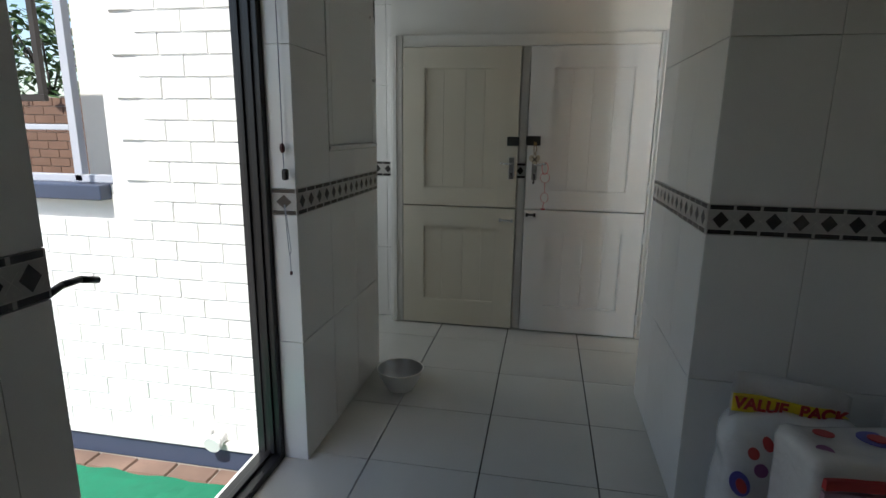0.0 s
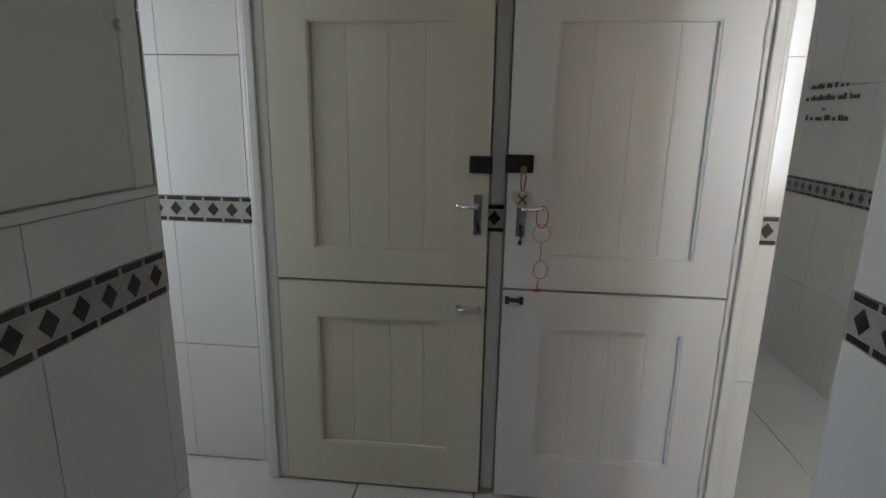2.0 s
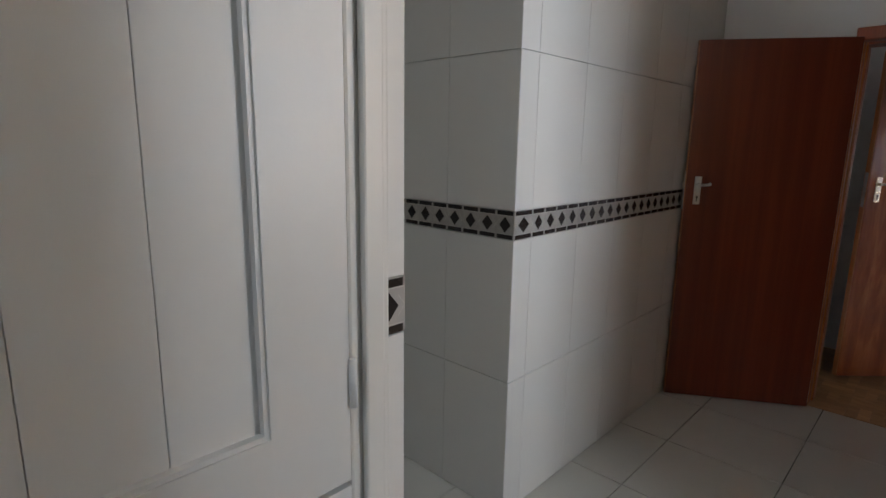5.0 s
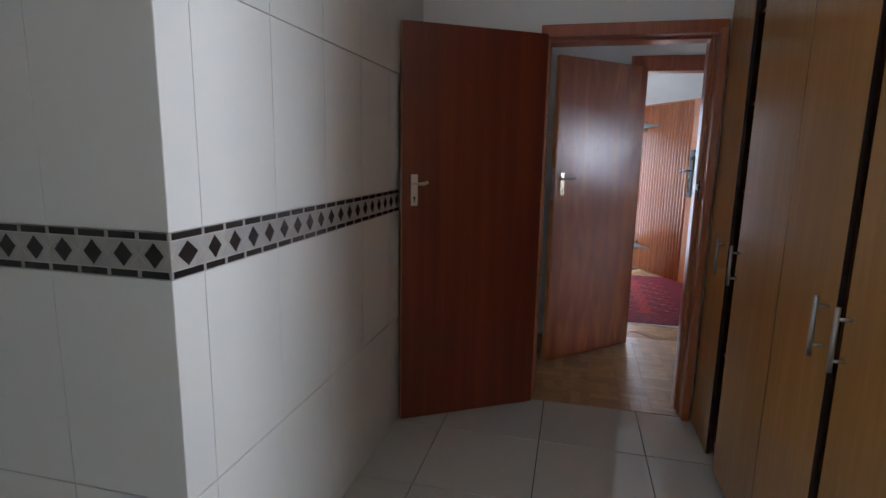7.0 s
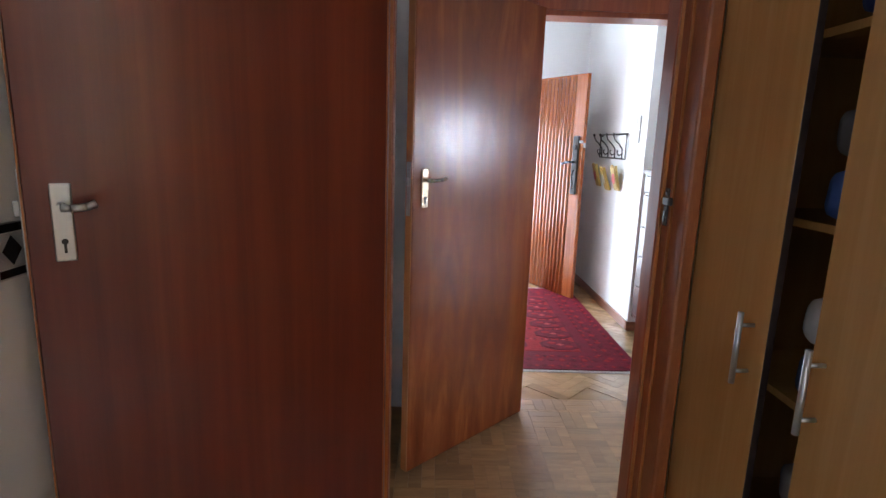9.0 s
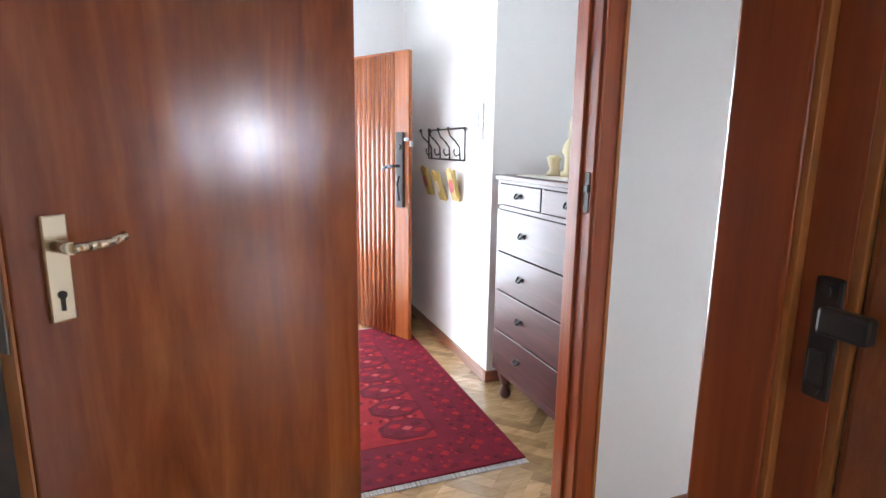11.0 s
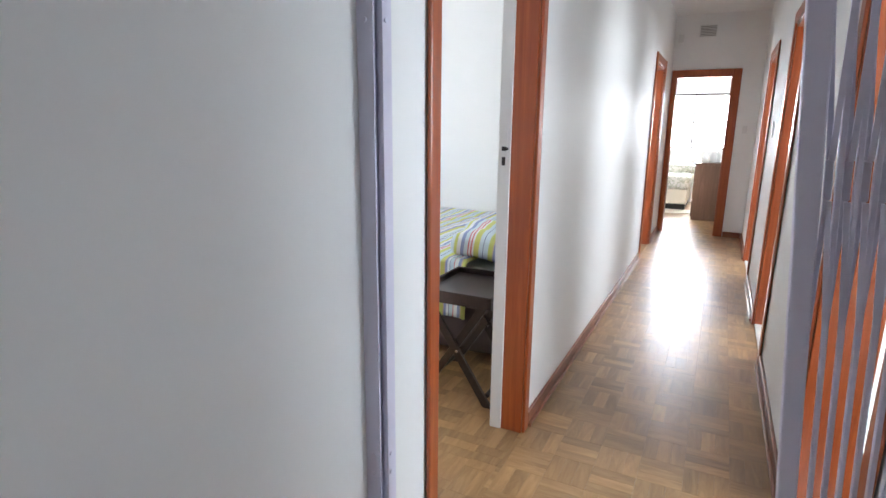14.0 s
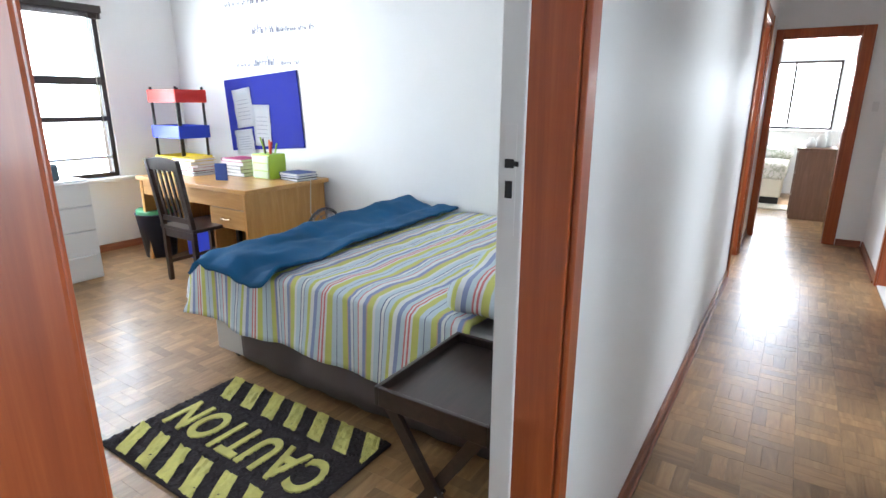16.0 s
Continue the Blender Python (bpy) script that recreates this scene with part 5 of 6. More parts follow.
# ---- bedroom ----
def striped(name):
    """Printed cotton with stripes across x, in a repeat of half a metre."""
    k = Mat(name, 0.85)
    tc = k.n("ShaderNodeTexCoord")
    sep = k.n("ShaderNodeSeparateXYZ")
    k.l(tc.outputs["Object"], sep.inputs[0])
    div = k.n("ShaderNodeMath")
    div.operation = 'MULTIPLY'
    div.inputs[1].default_value = 1 / 0.46
    k.l(sep.outputs[0], div.inputs[0])
    fr = k.n("ShaderNodeMath")
    fr.operation = 'FRACT'
    k.l(div.outputs[0], fr.inputs[0])
    pale, white, lime, slate, red, navy, sand = (0.55, 0.66, 0.72), (0.76, 0.78, 0.78), (0.58, 0.60, 0.10), (0.22, 0.28, 0.52), (0.62, 0.12, 0.13), (0.05, 0.09, 0.22), (0.62, 0.45, 0.22)
    stops = [(0.0, pale), (0.06, navy), (0.07, pale), (0.12, lime), (0.185, white), (0.21, red), (0.23, white), (0.25, red), (0.265, pale), (0.31, slate), (0.355, white), (0.40, lime), (0.44, pale), (0.49, navy), (0.50, white), (0.53, navy), (0.54, pale), (0.60, white), (0.63, lime), (0.69, sand), (0.705, slate), (0.75, white), (0.80, red), (0.81, pale), (0.86, navy), (0.87, white), (0.90, slate), (0.93, sand), (0.945, lime)]
    c = k.ramp(fr.outputs[0], stops, True)
    weave = k.noise(k.coords(shift=False), 160, 3)
    k.color(k.mix(0.15, c, k.mix(weave, (0.4, 0.4, 0.4), (0.75, 0.75, 0.75)))).bump(k.noise(k.coords(shift=False), 7, 4, 0.6, 0.5), 0.35, 0.02)
    return k.m


M_STRIPE = striped("striped_cotton")
M_SKIRTF = plain("taupe_bed_skirt", (0.11, 0.085, 0.08), 0.9, amount=0.12, scale=20, bump=0.3)
M_BLUEB = plain("teal_blue_fleece", (0.004, 0.080, 0.20), 0.95, amount=0.3, scale=14, bump=0.5)
BX0, BX1, BY0, BY1 = 5.20, 7.16, -2.235, -0.52
bed = thing("bed", pose(BX0, BY1, 0), "double bed with taupe skirt and striped duvet", "bed")
ob_ = bed.matrix_basis.inverted()
boxes("base", [(BX0, BX1, BY0, BY1, 0.06, 0.33)], plain("pale_grey_base_fabric", (0.6, 0.58, 0.55), 0.9), bed, bevel=0.01, m=ob_)
bm = bmesh.new()
n, rows = 60, []
for i in range(n + 1):
    x = BX0 + (BX1 - 0.24 - BX0) * i / n
    low = 0.045 + 0.16 * max(0, x - 6.55) ** 1.5
    rows.append([bm.verts.new((x, BY1 + 0.012 + 0.006 * math.sin(i * 0.9) * (1 - k / 4), low + (0.36 - low) * k / 4)) for k in range(5)])
for i in range(n):
    for k in range(4):
        bm.faces.new((rows[i][k], rows[i + 1][k], rows[i + 1][k + 1], rows[i][k + 1])).smooth = True
bmesh.ops.recalc_face_normals(bm, faces=bm.faces[:])
bmesh.ops.solidify(bm, geom=bm.faces[:], thickness=0.006)
part("skirt", bm, M_SKIRTF, bed, "taupe fabric skirt", ob_)
boxes("mattress", [(BX0, BX1, BY0, BY1 + 0.01, 0.331, 0.55)], M_PLASTW, bed, bevel=0.03, m=ob_)
for x, y in ((BX1 - 0.08, BY1 - 0.08), (BX1 - 0.08, BY0 + 0.1), (BX0 + 0.1, BY1 - 0.08), (BX0 + 0.1, BY0 + 0.1)):
    bm = bmesh.new()
    rod(bm, (x, y - 0.015, 0.028), (x, y + 0.015, 0.028), 0.028, seg=16)
    rod(bm, (x, y, 0.03), (x, y, 0.062), 0.012)
    part("castor", bm, M_RUBBER, bed, m=ob_)

duvet = thing("duvet", pose(BX0, BY1, 0), "striped lime, lilac and white duvet spread on the bed", "duvet")
bm = bmesh.new()
nu, nv = 80, 60
prof = []
for j in range(nv + 1):
    s = j / nv
    if s < 0.20:
        prof.append((0.10 - 0.03 * s / 0.20, 0.27 + (0.30) * s / 0.20))
    elif s < 0.30:
        a = (s - 0.20) / 0.10 * math.pi / 2
        prof.append((0.07 - 0.06 * (1 - math.cos(a)) - 0.0, 0.57 + 0.045 * math.sin(a)))
    else:
        prof.append((0.01 - (s - 0.30) / 0.70 * (BY1 - BY0 - 0.0), 0.615))
rows = []
for i in range(nu + 1):
    u = i / nu
    x = 0.30 + (BX1 - BX0 - 0.26) * u
    row = []
    over = max(0.0, u - 0.94) / 0.06
    for j, (y, z) in enumerate(prof):
        wob = 0.014 * noise.noise((x * 3, j * 0.18, 2.0)) + 0.008 * noise.noise((x * 9, j * 0.4, 5.0))
        zz = z + wob - 0.28 * over ** 2.2 * min(1.0, j / (nv * 0.26))
        if j < nv * 0.2:
            zz += 0.03 * noise.noise((x * 2.2, 0.0, 7.0)) * (1 - j / (nv * 0.2)) + 0.05 * max(0, u - 0.55) * (1 - j / (nv * 0.2))
        yy = y + (0.020 * math.sin(x * 13) + 0.012 * noise.noise((x * 7, 0, 1))) * max(0.0, 1 - j / (nv * 0.22))
        row.append(bm.verts.new((x + 0.10 * over ** 0.6 * (1 if j > nv * 0.2 else 0.7), yy, zz)))
    rows.append(row)
for i in range(nu):
    for j in range(nv):
        bm.faces.new((rows[i][j], rows[i + 1][j], rows[i + 1][j + 1], rows[i][j + 1])).smooth = True
bmesh.ops.recalc_face_normals(bm, faces=bm.faces[:])
bmesh.ops.solidify(bm, geom=bm.faces[:], thickness=0.018)
part("cover", bm, M_STRIPE, duvet)
pillow = thing("pillow", pose(5.46, -0.83, 0.60, 0, -6, 12), "plump pillow in matching striped cotton", "pillow")
pb = soft_block(-0.24, 0.24, -0.34, 0.34, 0, 0.145, 0.072, 10, 0.02, 6, 4.0)
part("case", pb, M_STRIPE, pillow)
blanket = thing("throw_blanket", pose(6.80, -1.3, 0.63), "teal blue fleece throw across the bed's foot", "blanket")
bm = bmesh.new()
nu, nv = 26, 60
rows = []
for i in range(nu + 1):
    row = []
    for j in range(nv + 1):
        u, v = i / nu, j / nv
        y = -0.92 + 1.88 * v
        skew = 0.11 * (1 - v)
        x = -0.29 + 0.56 * u + skew + 0.03 * noise.noise((u * 2, v * 3, 3))
        z = 0.018 + 0.030 * noise.noise((u * 4, v * 7, 8.0)) + 0.012 * noise.noise((u * 11, v * 22, 3.0)) + 0.012 * math.sin(u * 9 + v * 3) + 0.04 * math.exp(-((u - 0.85) / 0.2) ** 2)
        if v > 0.955:
            z -= 0.9 * (v - 0.955)
        z -= 0.06 * max(0, u - 0.80) / 0.20
        row.append(bm.verts.new((x, y, z)))
    rows.append(row)
for i in range(nu):
    for j in range(nv):
        bm.faces.new((rows[i][j], rows[i + 1][j], rows[i + 1][j + 1], rows[i][j + 1])).smooth = True
bmesh.ops.recalc_face_normals(bm, faces=bm.faces[:])
bmesh.ops.solidify(bm, geom=bm.faces[:], thickness=0.016)
part("fleece", bm, M_BLUEB, blanket)

tray = thing("tray_table", pose(5.345, -0.215, 0), "dark wooden butler tray table on crossed legs", "tray table")
boxes("tray_bottom", [(-0.185, 0.185, -0.225, 0.225, 0.535, 0.548)], M_DARKWOOD, tray)
for r in ((-0.20, -0.185, -0.24, 0.24), (0.185, 0.20, -0.24, 0.24), (-0.185, 0.185, -0.24, -0.225), (-0.185, 0.185, 0.225, 0.24)):
    boxes("tray_rim", [(*r, 0.515, 0.578)], M_DARKWOOD, tray, bevel=0.003)
for y in (-0.20, 0.20):
    for s in (-1, 1):
        bm = bmesh.new()
        yy = y + s * 0.011
        slab(bm, [(s * 0.15 - 0.023, yy, 0.516), (s * 0.15 + 0.023, yy, 0.516), (-s * 0.19 + 0.023, yy, 0.0), (-s * 0.19 - 0.023, yy, 0.0)], (0, 0.018, 0))
        part("leg", bm, M_DARKWOOD, tray)
    bm = bmesh.new()
    rod(bm, (-0.018, y - 0.015, 0.27), (-0.018, y + 0.034, 0.27), 0.007, seg=10)
    part("pivot_bolt", bm, M_CHROME, tray)
for x, z in ((0.175, 0.05), (-0.175, 0.05)):
    bm = bmesh.new()
    rod(bm, (x, -0.2, z), (x, 0.2, z), 0.012)
    part("stretcher", bm, M_DARKWOOD, tray)

M_MATD = plain("charcoal_tufted_pile", (0.035, 0.026, 0.03), 0.95, amount=0.4, scale=60, bump=0.9)
M_MATY = plain("mustard_yellow_tufted_pile", (0.60, 0.56, 0.16), 0.95, amount=0.25, scale=60, bump=0.9)
cm = thing("caution_mat", pose(6.35, -0.075, 0), "charcoal tufted mat with yellow stripes and lettering", "mat")


def pile(bm, x0, x1, y0, y1, z, step, amp, keep=None):
    nx, ny = max(2, int((x1 - x0) / step)), max(2, int((y1 - y0) / step))
    g = {}
    for i in range(nx + 1):
        for j in range(ny + 1):
            x, y = x0 + (x1 - x0) * i / nx, y0 + (y1 - y0) * j / ny
            g[i, j] = bm.verts.new((x, y, z + amp * noise.noise((x * 90, y * 90, 0))))
    for i in range(nx):
        for j in range(ny):
            bm.faces.new((g[i, j], g[i + 1, j], g[i + 1, j + 1], g[i, j + 1]))


bm = bmesh.new()
box(bm, -0.515, 0.515, -0.335, 0.335, 0.0005, 0.012, 0, 0.004)
pile(bm, -0.51, 0.51, -0.33, 0.33, 0.016, 0.009, 0.012)
part("pile", bm, M_MATD, cm)
for y0, y1 in ((-0.328, -0.160), (0.160, 0.328)):
    for i in range(7):
        x = -0.46 + i * 0.148
        bm = bmesh.new()
        n = 8
        sl = -0.105
        for a in range(n):
            for b in range(5):
                def q(p, r):
                    v, u = p / n, r / 5
                    xx = x + sl * v + 0.075 * u
                    return bm.verts.new((max(-0.505, min(0.505, xx)), y0 + (y1 - y0) * v, 0.024 + 0.012 * noise.noise((xx * 80, v * 14 + y0 * 9, 3))))
                f = bm.faces.new((q(a, b), q(a, b + 1), q(a + 1, b + 1), q(a + 1, b)))
        bmesh.ops.remove_doubles(bm, verts=bm.verts[:], dist=0.0008)
        part("yellow_stripe", bm, M_MATY, cm)
for i, ch in enumerate("CAUTION"):
    me = letters(ch, 0.265, 0.005, bold=0.006)
    me.materials.append(M_MATY)
    ob = new("letter", me)
    ob.parent, ob.matrix_basis = cm, pose(-0.385 + (0.0, 0.135, 0.27, 0.395, 0.49, 0.615, 0.765)[i], 0, 0.019) @ Matrix.Diagonal((0.66, 1.0, 1, 1))

desk = thing("desk", pose(8.7, -1.80, 0), "honey pine desk with one small drawer", "desk")
boxes("desktop", [(-0.76, 0.74, -0.43, 0.43, 0.725, 0.76)], M_PINE, desk, bevel=0.004)
boxes("side_panel", [(-0.72, -0.695, -0.41, 0.41, 0, 0.725)], M_PINEV, desk, bevel=0.002)
boxes("side_panel", [(0.68, 0.72, -0.41, 0.41, 0, 0.725)], M_PINEV, desk, bevel=0.002)
boxes("inner_panel", [(-0.27, -0.25, -0.40, 0.38, 0.0, 0.725)], M_PINEV, desk, bevel=0.002)
boxes("apron", [(-0.695, 0.68, 0.385, 0.405, 0.60, 0.725)], M_PINE, desk, bevel=0.002)
boxes("back_panel", [(-0.695, 0.68, -0.41, -0.39, 0.2, 0.725)], M_PINE, desk, bevel=0.002)
drw = boxes("drawer", [(-0.69, -0.275, 0.36, 0.408, 0.44, 0.592)], M_PINE, desk, bevel=0.003)
bm = bmesh.new()
tube(bm, [(-0.53, 0.408, 0.52), (-0.52, 0.432, 0.512), (-0.44, 0.432, 0.512), (-0.43, 0.408, 0.52)], 0.006)
part("drawer_pull", bm, M_BRASS, drw)

chair = thing("desk_chair", pose(8.50, -1.34, 0), "dark-stained wooden chair with slatted back", "chair")
for s in (-1, 1):
    bm = bmesh.new()
    slab(bm, [(s * 0.19 - 0.018, 0.165, 0), (s * 0.19 + 0.018, 0.165, 0), (s * 0.19 + 0.018, 0.165, 0.45), (s * 0.19 + 0.018, 0.235, 0.98), (s * 0.19 - 0.018, 0.235, 0.98), (s * 0.19 - 0.018, 0.165, 0.45)], (0, 0.032, 0))
    part("back_leg", bm, M_DARKWOOD, chair)
    boxes("front_leg", [(s * 0.19 - 0.018, s * 0.19 + 0.018, -0.23, -0.195, 0, 0.43)], M_DARKWOOD, chair, bevel=0.002)
    boxes("side_stretcher", [(s * 0.19 - 0.009, s * 0.19 + 0.009, -0.195, 0.165, 0.14, 0.165)], M_DARKWOOD, chair)
boxes("seat", [(-0.22, 0.22, -0.25, 0.20, 0.432, 0.46)], M_DARKWOOD, chair, bevel=0.006)
boxes("seat_rail", [(-0.19, 0.19, 0.17, 0.19, 0.37, 0.43)], M_DARKWOOD, chair)
bm = bmesh.new()
pts = [(-0.21 + 0.42 * i / 10, 0.238, 0.97 + 0.028 * math.sin(math.pi * i / 10)) for i in range(11)]
slab(bm, pts + [(0.21, 0.228, 0.90), (-0.21, 0.228, 0.90)], (0, 0.022, 0))
part("top_rail", bm, M_DARKWOOD, chair)
boxes("lower_rail", [(-0.172, 0.172, 0.178, 0.198, 0.50, 0.54)], M_DARKWOOD, chair)
for i in range(5):
    x = -0.13 + 0.065 * i
    bm = bmesh.new()
    slab(bm, [(x - 0.012, 0.180, 0.535), (x + 0.012, 0.180, 0.535), (x + 0.012, 0.232, 0.91), (x - 0.012, 0.232, 0.91)], (0, 0.012, 0))
    part("back_slat", bm, M_DARKWOOD, chair)
for z in (0.16,):
    boxes("front_stretcher", [(-0.172, 0.172, -0.22, -0.2, z, z + 0.03)], M_DARKWOOD, chair)

shelf = thing("stacking_shelf", pose(9.52, -1.90, 0.76), "red and blue plastic stacking trays on black posts", "shelf rack")
M_REDT, M_BLUET = plain("red_plastic", (0.58, 0.03, 0.02), 0.35), plain("blue_plastic", (0.02, 0.05, 0.55), 0.35)
for s in (-1, 1):
    for q in (-1, 1):
        bm = bmesh.new()
        rod(bm, (s * 0.20, q * 0.13, 0.0), (s * 0.20, q * 0.13, 0.76), 0.012, seg=10)
        part("post", bm, M_BLACK, shelf)
for z, m in ((0.62, M_REDT), (0.30, M_BLUET), (0.02, M_YEL)):
    bm = bmesh.new()
    box(bm, -0.19, 0.19, -0.12, 0.12, z, z + 0.01)
    for r in ((-0.225, -0.213, -0.155, 0.155), (0.213, 0.225, -0.155, 0.155), (-0.213, 0.213, -0.155, -0.143), (-0.213, 0.213, 0.143, 0.155)):
        box(bm, *r, z, z + 0.115, 0, 0.003)
    part("tray", bm, m, shelf)

board = thing("pin_board", pose(8.72, -2.25, 0.965, 0, 4, 0), "blue felt pin board with pinned papers", "pin board")
boxes("felt", [(-0.50, 0.50, 0, 0.016, 0, 0.655)], plain("royal_blue_felt", (0.012, 0.02, 0.30), 0.95, amount=0.1, bump=0.4, scale=40), board, bevel=0.003)
for x0, x1, z0, z1, tilt in ((0.12, 0.38, 0.21, 0.56, 3), (-0.10, 0.13, 0.03, 0.40, -4), (0.16, 0.42, -0.04, 0.19, 2)):
    bm = bmesh.new()
    w, h = x1 - x0, z1 - z0
    n = 6
    vs = [[bm.verts.new((-w / 2 + w * i / n, 0.002 + 0.006 * abs(math.sin(i * 0.9 + k)), -h / 2 + h * k / n)) for k in range(n + 1)] for i in range(n + 1)]
    for i in range(n):
        for k in range(n):
            bm.faces.new((vs[i][k], vs[i + 1][k], vs[i + 1][k + 1], vs[i][k + 1])).smooth = True
    bmesh.ops.solidify(bm, geom=bm.faces[:], thickness=0.0008)
    pp = part("paper", bm, M_PAPER, board, "", pose((x0 + x1) / 2, 0.018, (z0 + z1) / 2, 0, tilt, 0))
    boxes("text_line", [(-w * 0.35, w * 0.30, 0.0095, 0.0100, -h * 0.3 + h * 0.1 * i, -h * 0.3 + h * 0.1 * i + 0.004) for i in range(6)], plain("pencil_grey", (0.4, 0.4, 0.45), 0.8), pp)

M_VINYL = plain("grey_wall_vinyl", (0.22, 0.23, 0.29), 0.6)
quote = thing("wall_quote", pose(8.66, -2.25, 1.70), "grey vinyl lettering in three lines on white wall", "lettering")
rnd = random.Random(21)
for z, x0, x1 in ((0.0, -0.43, 0.42), (0.27, -0.62, 0.15), (0.52, -0.45, 0.50)):
    bm = bmesh.new()
    x = x1
    k = 0
    while x > x0:
        big = 0.30 < (x1 - x) / (x1 - x0) < 0.62 if z != 0.27 else (x1 - x) / (x1 - x0) < 0.42
        w = rnd.uniform(0.012, 0.026) * (1.4 if big else 0.8)
        h = (0.085 if big else 0.04) * rnd.choice((0.65, 0.65, 1.0))
        th = 0.009 if big else 0.005
        box(bm, x - th, x, 0.001, 0.0022, z, z + h)
        box(bm, x - w, x - th, 0.001, 0.0022, z + rnd.choice((0, h * 0.5)), z + rnd.choice((0, h * 0.5)) * 0 + h * 0.5 + th)
        x -= w + (0.035 if rnd.random() < 0.22 else 0.006)
    part("line", bm, M_VINYL, quote)

rnd = random.Random(4)
book_cols = [plain(n_, c_, 0.5) for n_, c_ in (("red_cover", (0.5, 0.03, 0.04)), ("dark_cover", (0.03, 0.03, 0.04)), ("white_cover", (0.65, 0.65, 0.65)), ("yellow_cover", (0.75, 0.55, 0.03)), ("blue_cover", (0.03, 0.07, 0.3)), ("magenta_cover", (0.45, 0.03, 0.18)))]


def book_pile(x, y, count, w, d, order):
    z = 0.76
    for i in range(count):
        h = rnd.uniform(0.018, 0.034)
        b = thing("book", pose(x + rnd.uniform(-0.01, 0.01), y + rnd.uniform(-0.01, 0.01), z, 0, 0, rnd.uniform(-8, 8)), "school book lying in a pile on the desk", "book", "books on the desk")
        boxes("pages", [(-w / 2 + 0.003, w / 2 - 0.004, -d / 2 + 0.004, d / 2 - 0.004, 0.003, h - 0.003)], M_PAPER, b)
        boxes("cover", [(-w / 2, w / 2, -d / 2, d / 2, 0, 0.003), (-w / 2, w / 2, -d / 2, d / 2, h - 0.003, h), (w / 2 - 0.003, w / 2, -d / 2, d / 2, 0.003, h - 0.003)], book_cols[order[i % len(order)]], b)
        z += h


book_pile(9.12, -1.75, 6, 0.30, 0.22, (2, 1, 0, 2, 3, 3))
book_pile(8.72, -1.95, 5, 0.28, 0.22, (1, 2, 1, 2, 5))
book_pile(8.08, -2.02, 3, 0.24, 0.2, (1, 1, 4))
box_g = thing("desk_organiser", pose(8.36, -1.95, 0.76), "lime green plastic desk organiser with drawers", "organiser")
M_LIME = plain("lime_plastic", (0.42, 0.62, 0.05), 0.35)
boxes("body", [(-0.11, 0.11, -0.09, 0.085, 0, 0.205)], M_LIME, box_g, bevel=0.006)
for z in (0.008, 0.072, 0.136):
    dd = boxes("drawer", [(-0.10, 0.10, 0.086, 0.094, z, z + 0.058)], plain("clear_grey_plastic", (0.5, 0.6, 0.35), 0.25), box_g, bevel=0.002)
pen_cols = [M_LIME, M_REDT, plain("orange_plastic", (0.8, 0.22, 0.03), 0.4), M_BLACK]
for i in range(5):
    p = thing("pen", pose(8.30 + 0.03 * i, -1.97 + 0.02 * (i % 2), 0.965, 8 - 4 * i, 6 * (i - 2), 0), "pen standing in the desk organiser", "pen", "pens on the desk")
    bm = bmesh.new()
    rod(bm, (0, 0, 0), (0, 0, 0.09 + 0.012 * i), 0.007 + 0.003 * (i == 1), seg=8)
    part("barrel", bm, pen_cols[i % 4], p)
card = thing("photo_card", pose(8.56, -1.62, 0.76, 0, 0, 20), "small dark blue card standing on the desk", "card")
boxes("card", [(-0.055, 0.055, -0.004, 0.004, 0, 0.14)], book_cols[4], card)
cable = thing("desk_cable", pose(8.1, -2.0, 0), "thin cream cable hanging over the desk end", "cable")
bm = bmesh.new()
tube(bm, [(0.05, -0.05, 0.765), (-0.16, -0.02, 0.765), (-0.175, 0.0, 0.70), (-0.18, 0.02, 0.50), (-0.175, -0.06, 0.30), (-0.2, -0.1, 0.01)], 0.004, 6)
part("wire", bm, M_CREAM, cable)

bin_ = thing("waste_bin", pose(9.45, -1.52, 0), "dark navy plastic waste bin with green bag", "bin")
bm = bmesh.new()
lathe(bm, [(0, 0.005), (0.13, 0.005), (0.175, 0.40), (0.182, 0.405), (0.178, 0.41), (0.17, 0.40), (0.128, 0.02), (0, 0.02)], 20)
part("body", bm, plain("navy_plastic", (0.012, 0.02, 0.05), 0.4), bin_)
bm = bmesh.new()
lathe(bm, [(0.165, 0.38), (0.17, 0.43), (0.13, 0.45), (0.08, 0.42), (0.0, 0.40)], 14)
for v in bm.verts:
    v.co.z += 0.03 * noise.noise(v.co * 14)
part("bag", bm, plain("green_bag_film", (0.03, 0.2, 0.07), 0.4), bin_)
crate = thing("storage_crate", pose(8.95, -1.75, 0), "blue plastic crate with green lid under the desk", "crate")
boxes("body", [(-0.2, 0.2, -0.15, 0.15, 0, 0.30)], M_BLUET, crate, bevel=0.012)
boxes("lid", [(-0.21, 0.21, -0.16, 0.16, 0.301, 0.34)], plain("green_plastic", (0.02, 0.22, 0.08), 0.4), crate, bevel=0.01)
fan = thing("desk_fan", pose(7.78, -1.95, 0), "grey round floor fan behind the bed", "fan")
bm = bmesh.new()
rod(bm, (0, 0, 0), (0, 0, 0.03), 0.13, seg=24)
rod(bm, (0, 0, 0.03), (0, 0, 0.22), 0.02)
part("stand", bm, M_BLACK, fan)
bm = bmesh.new()
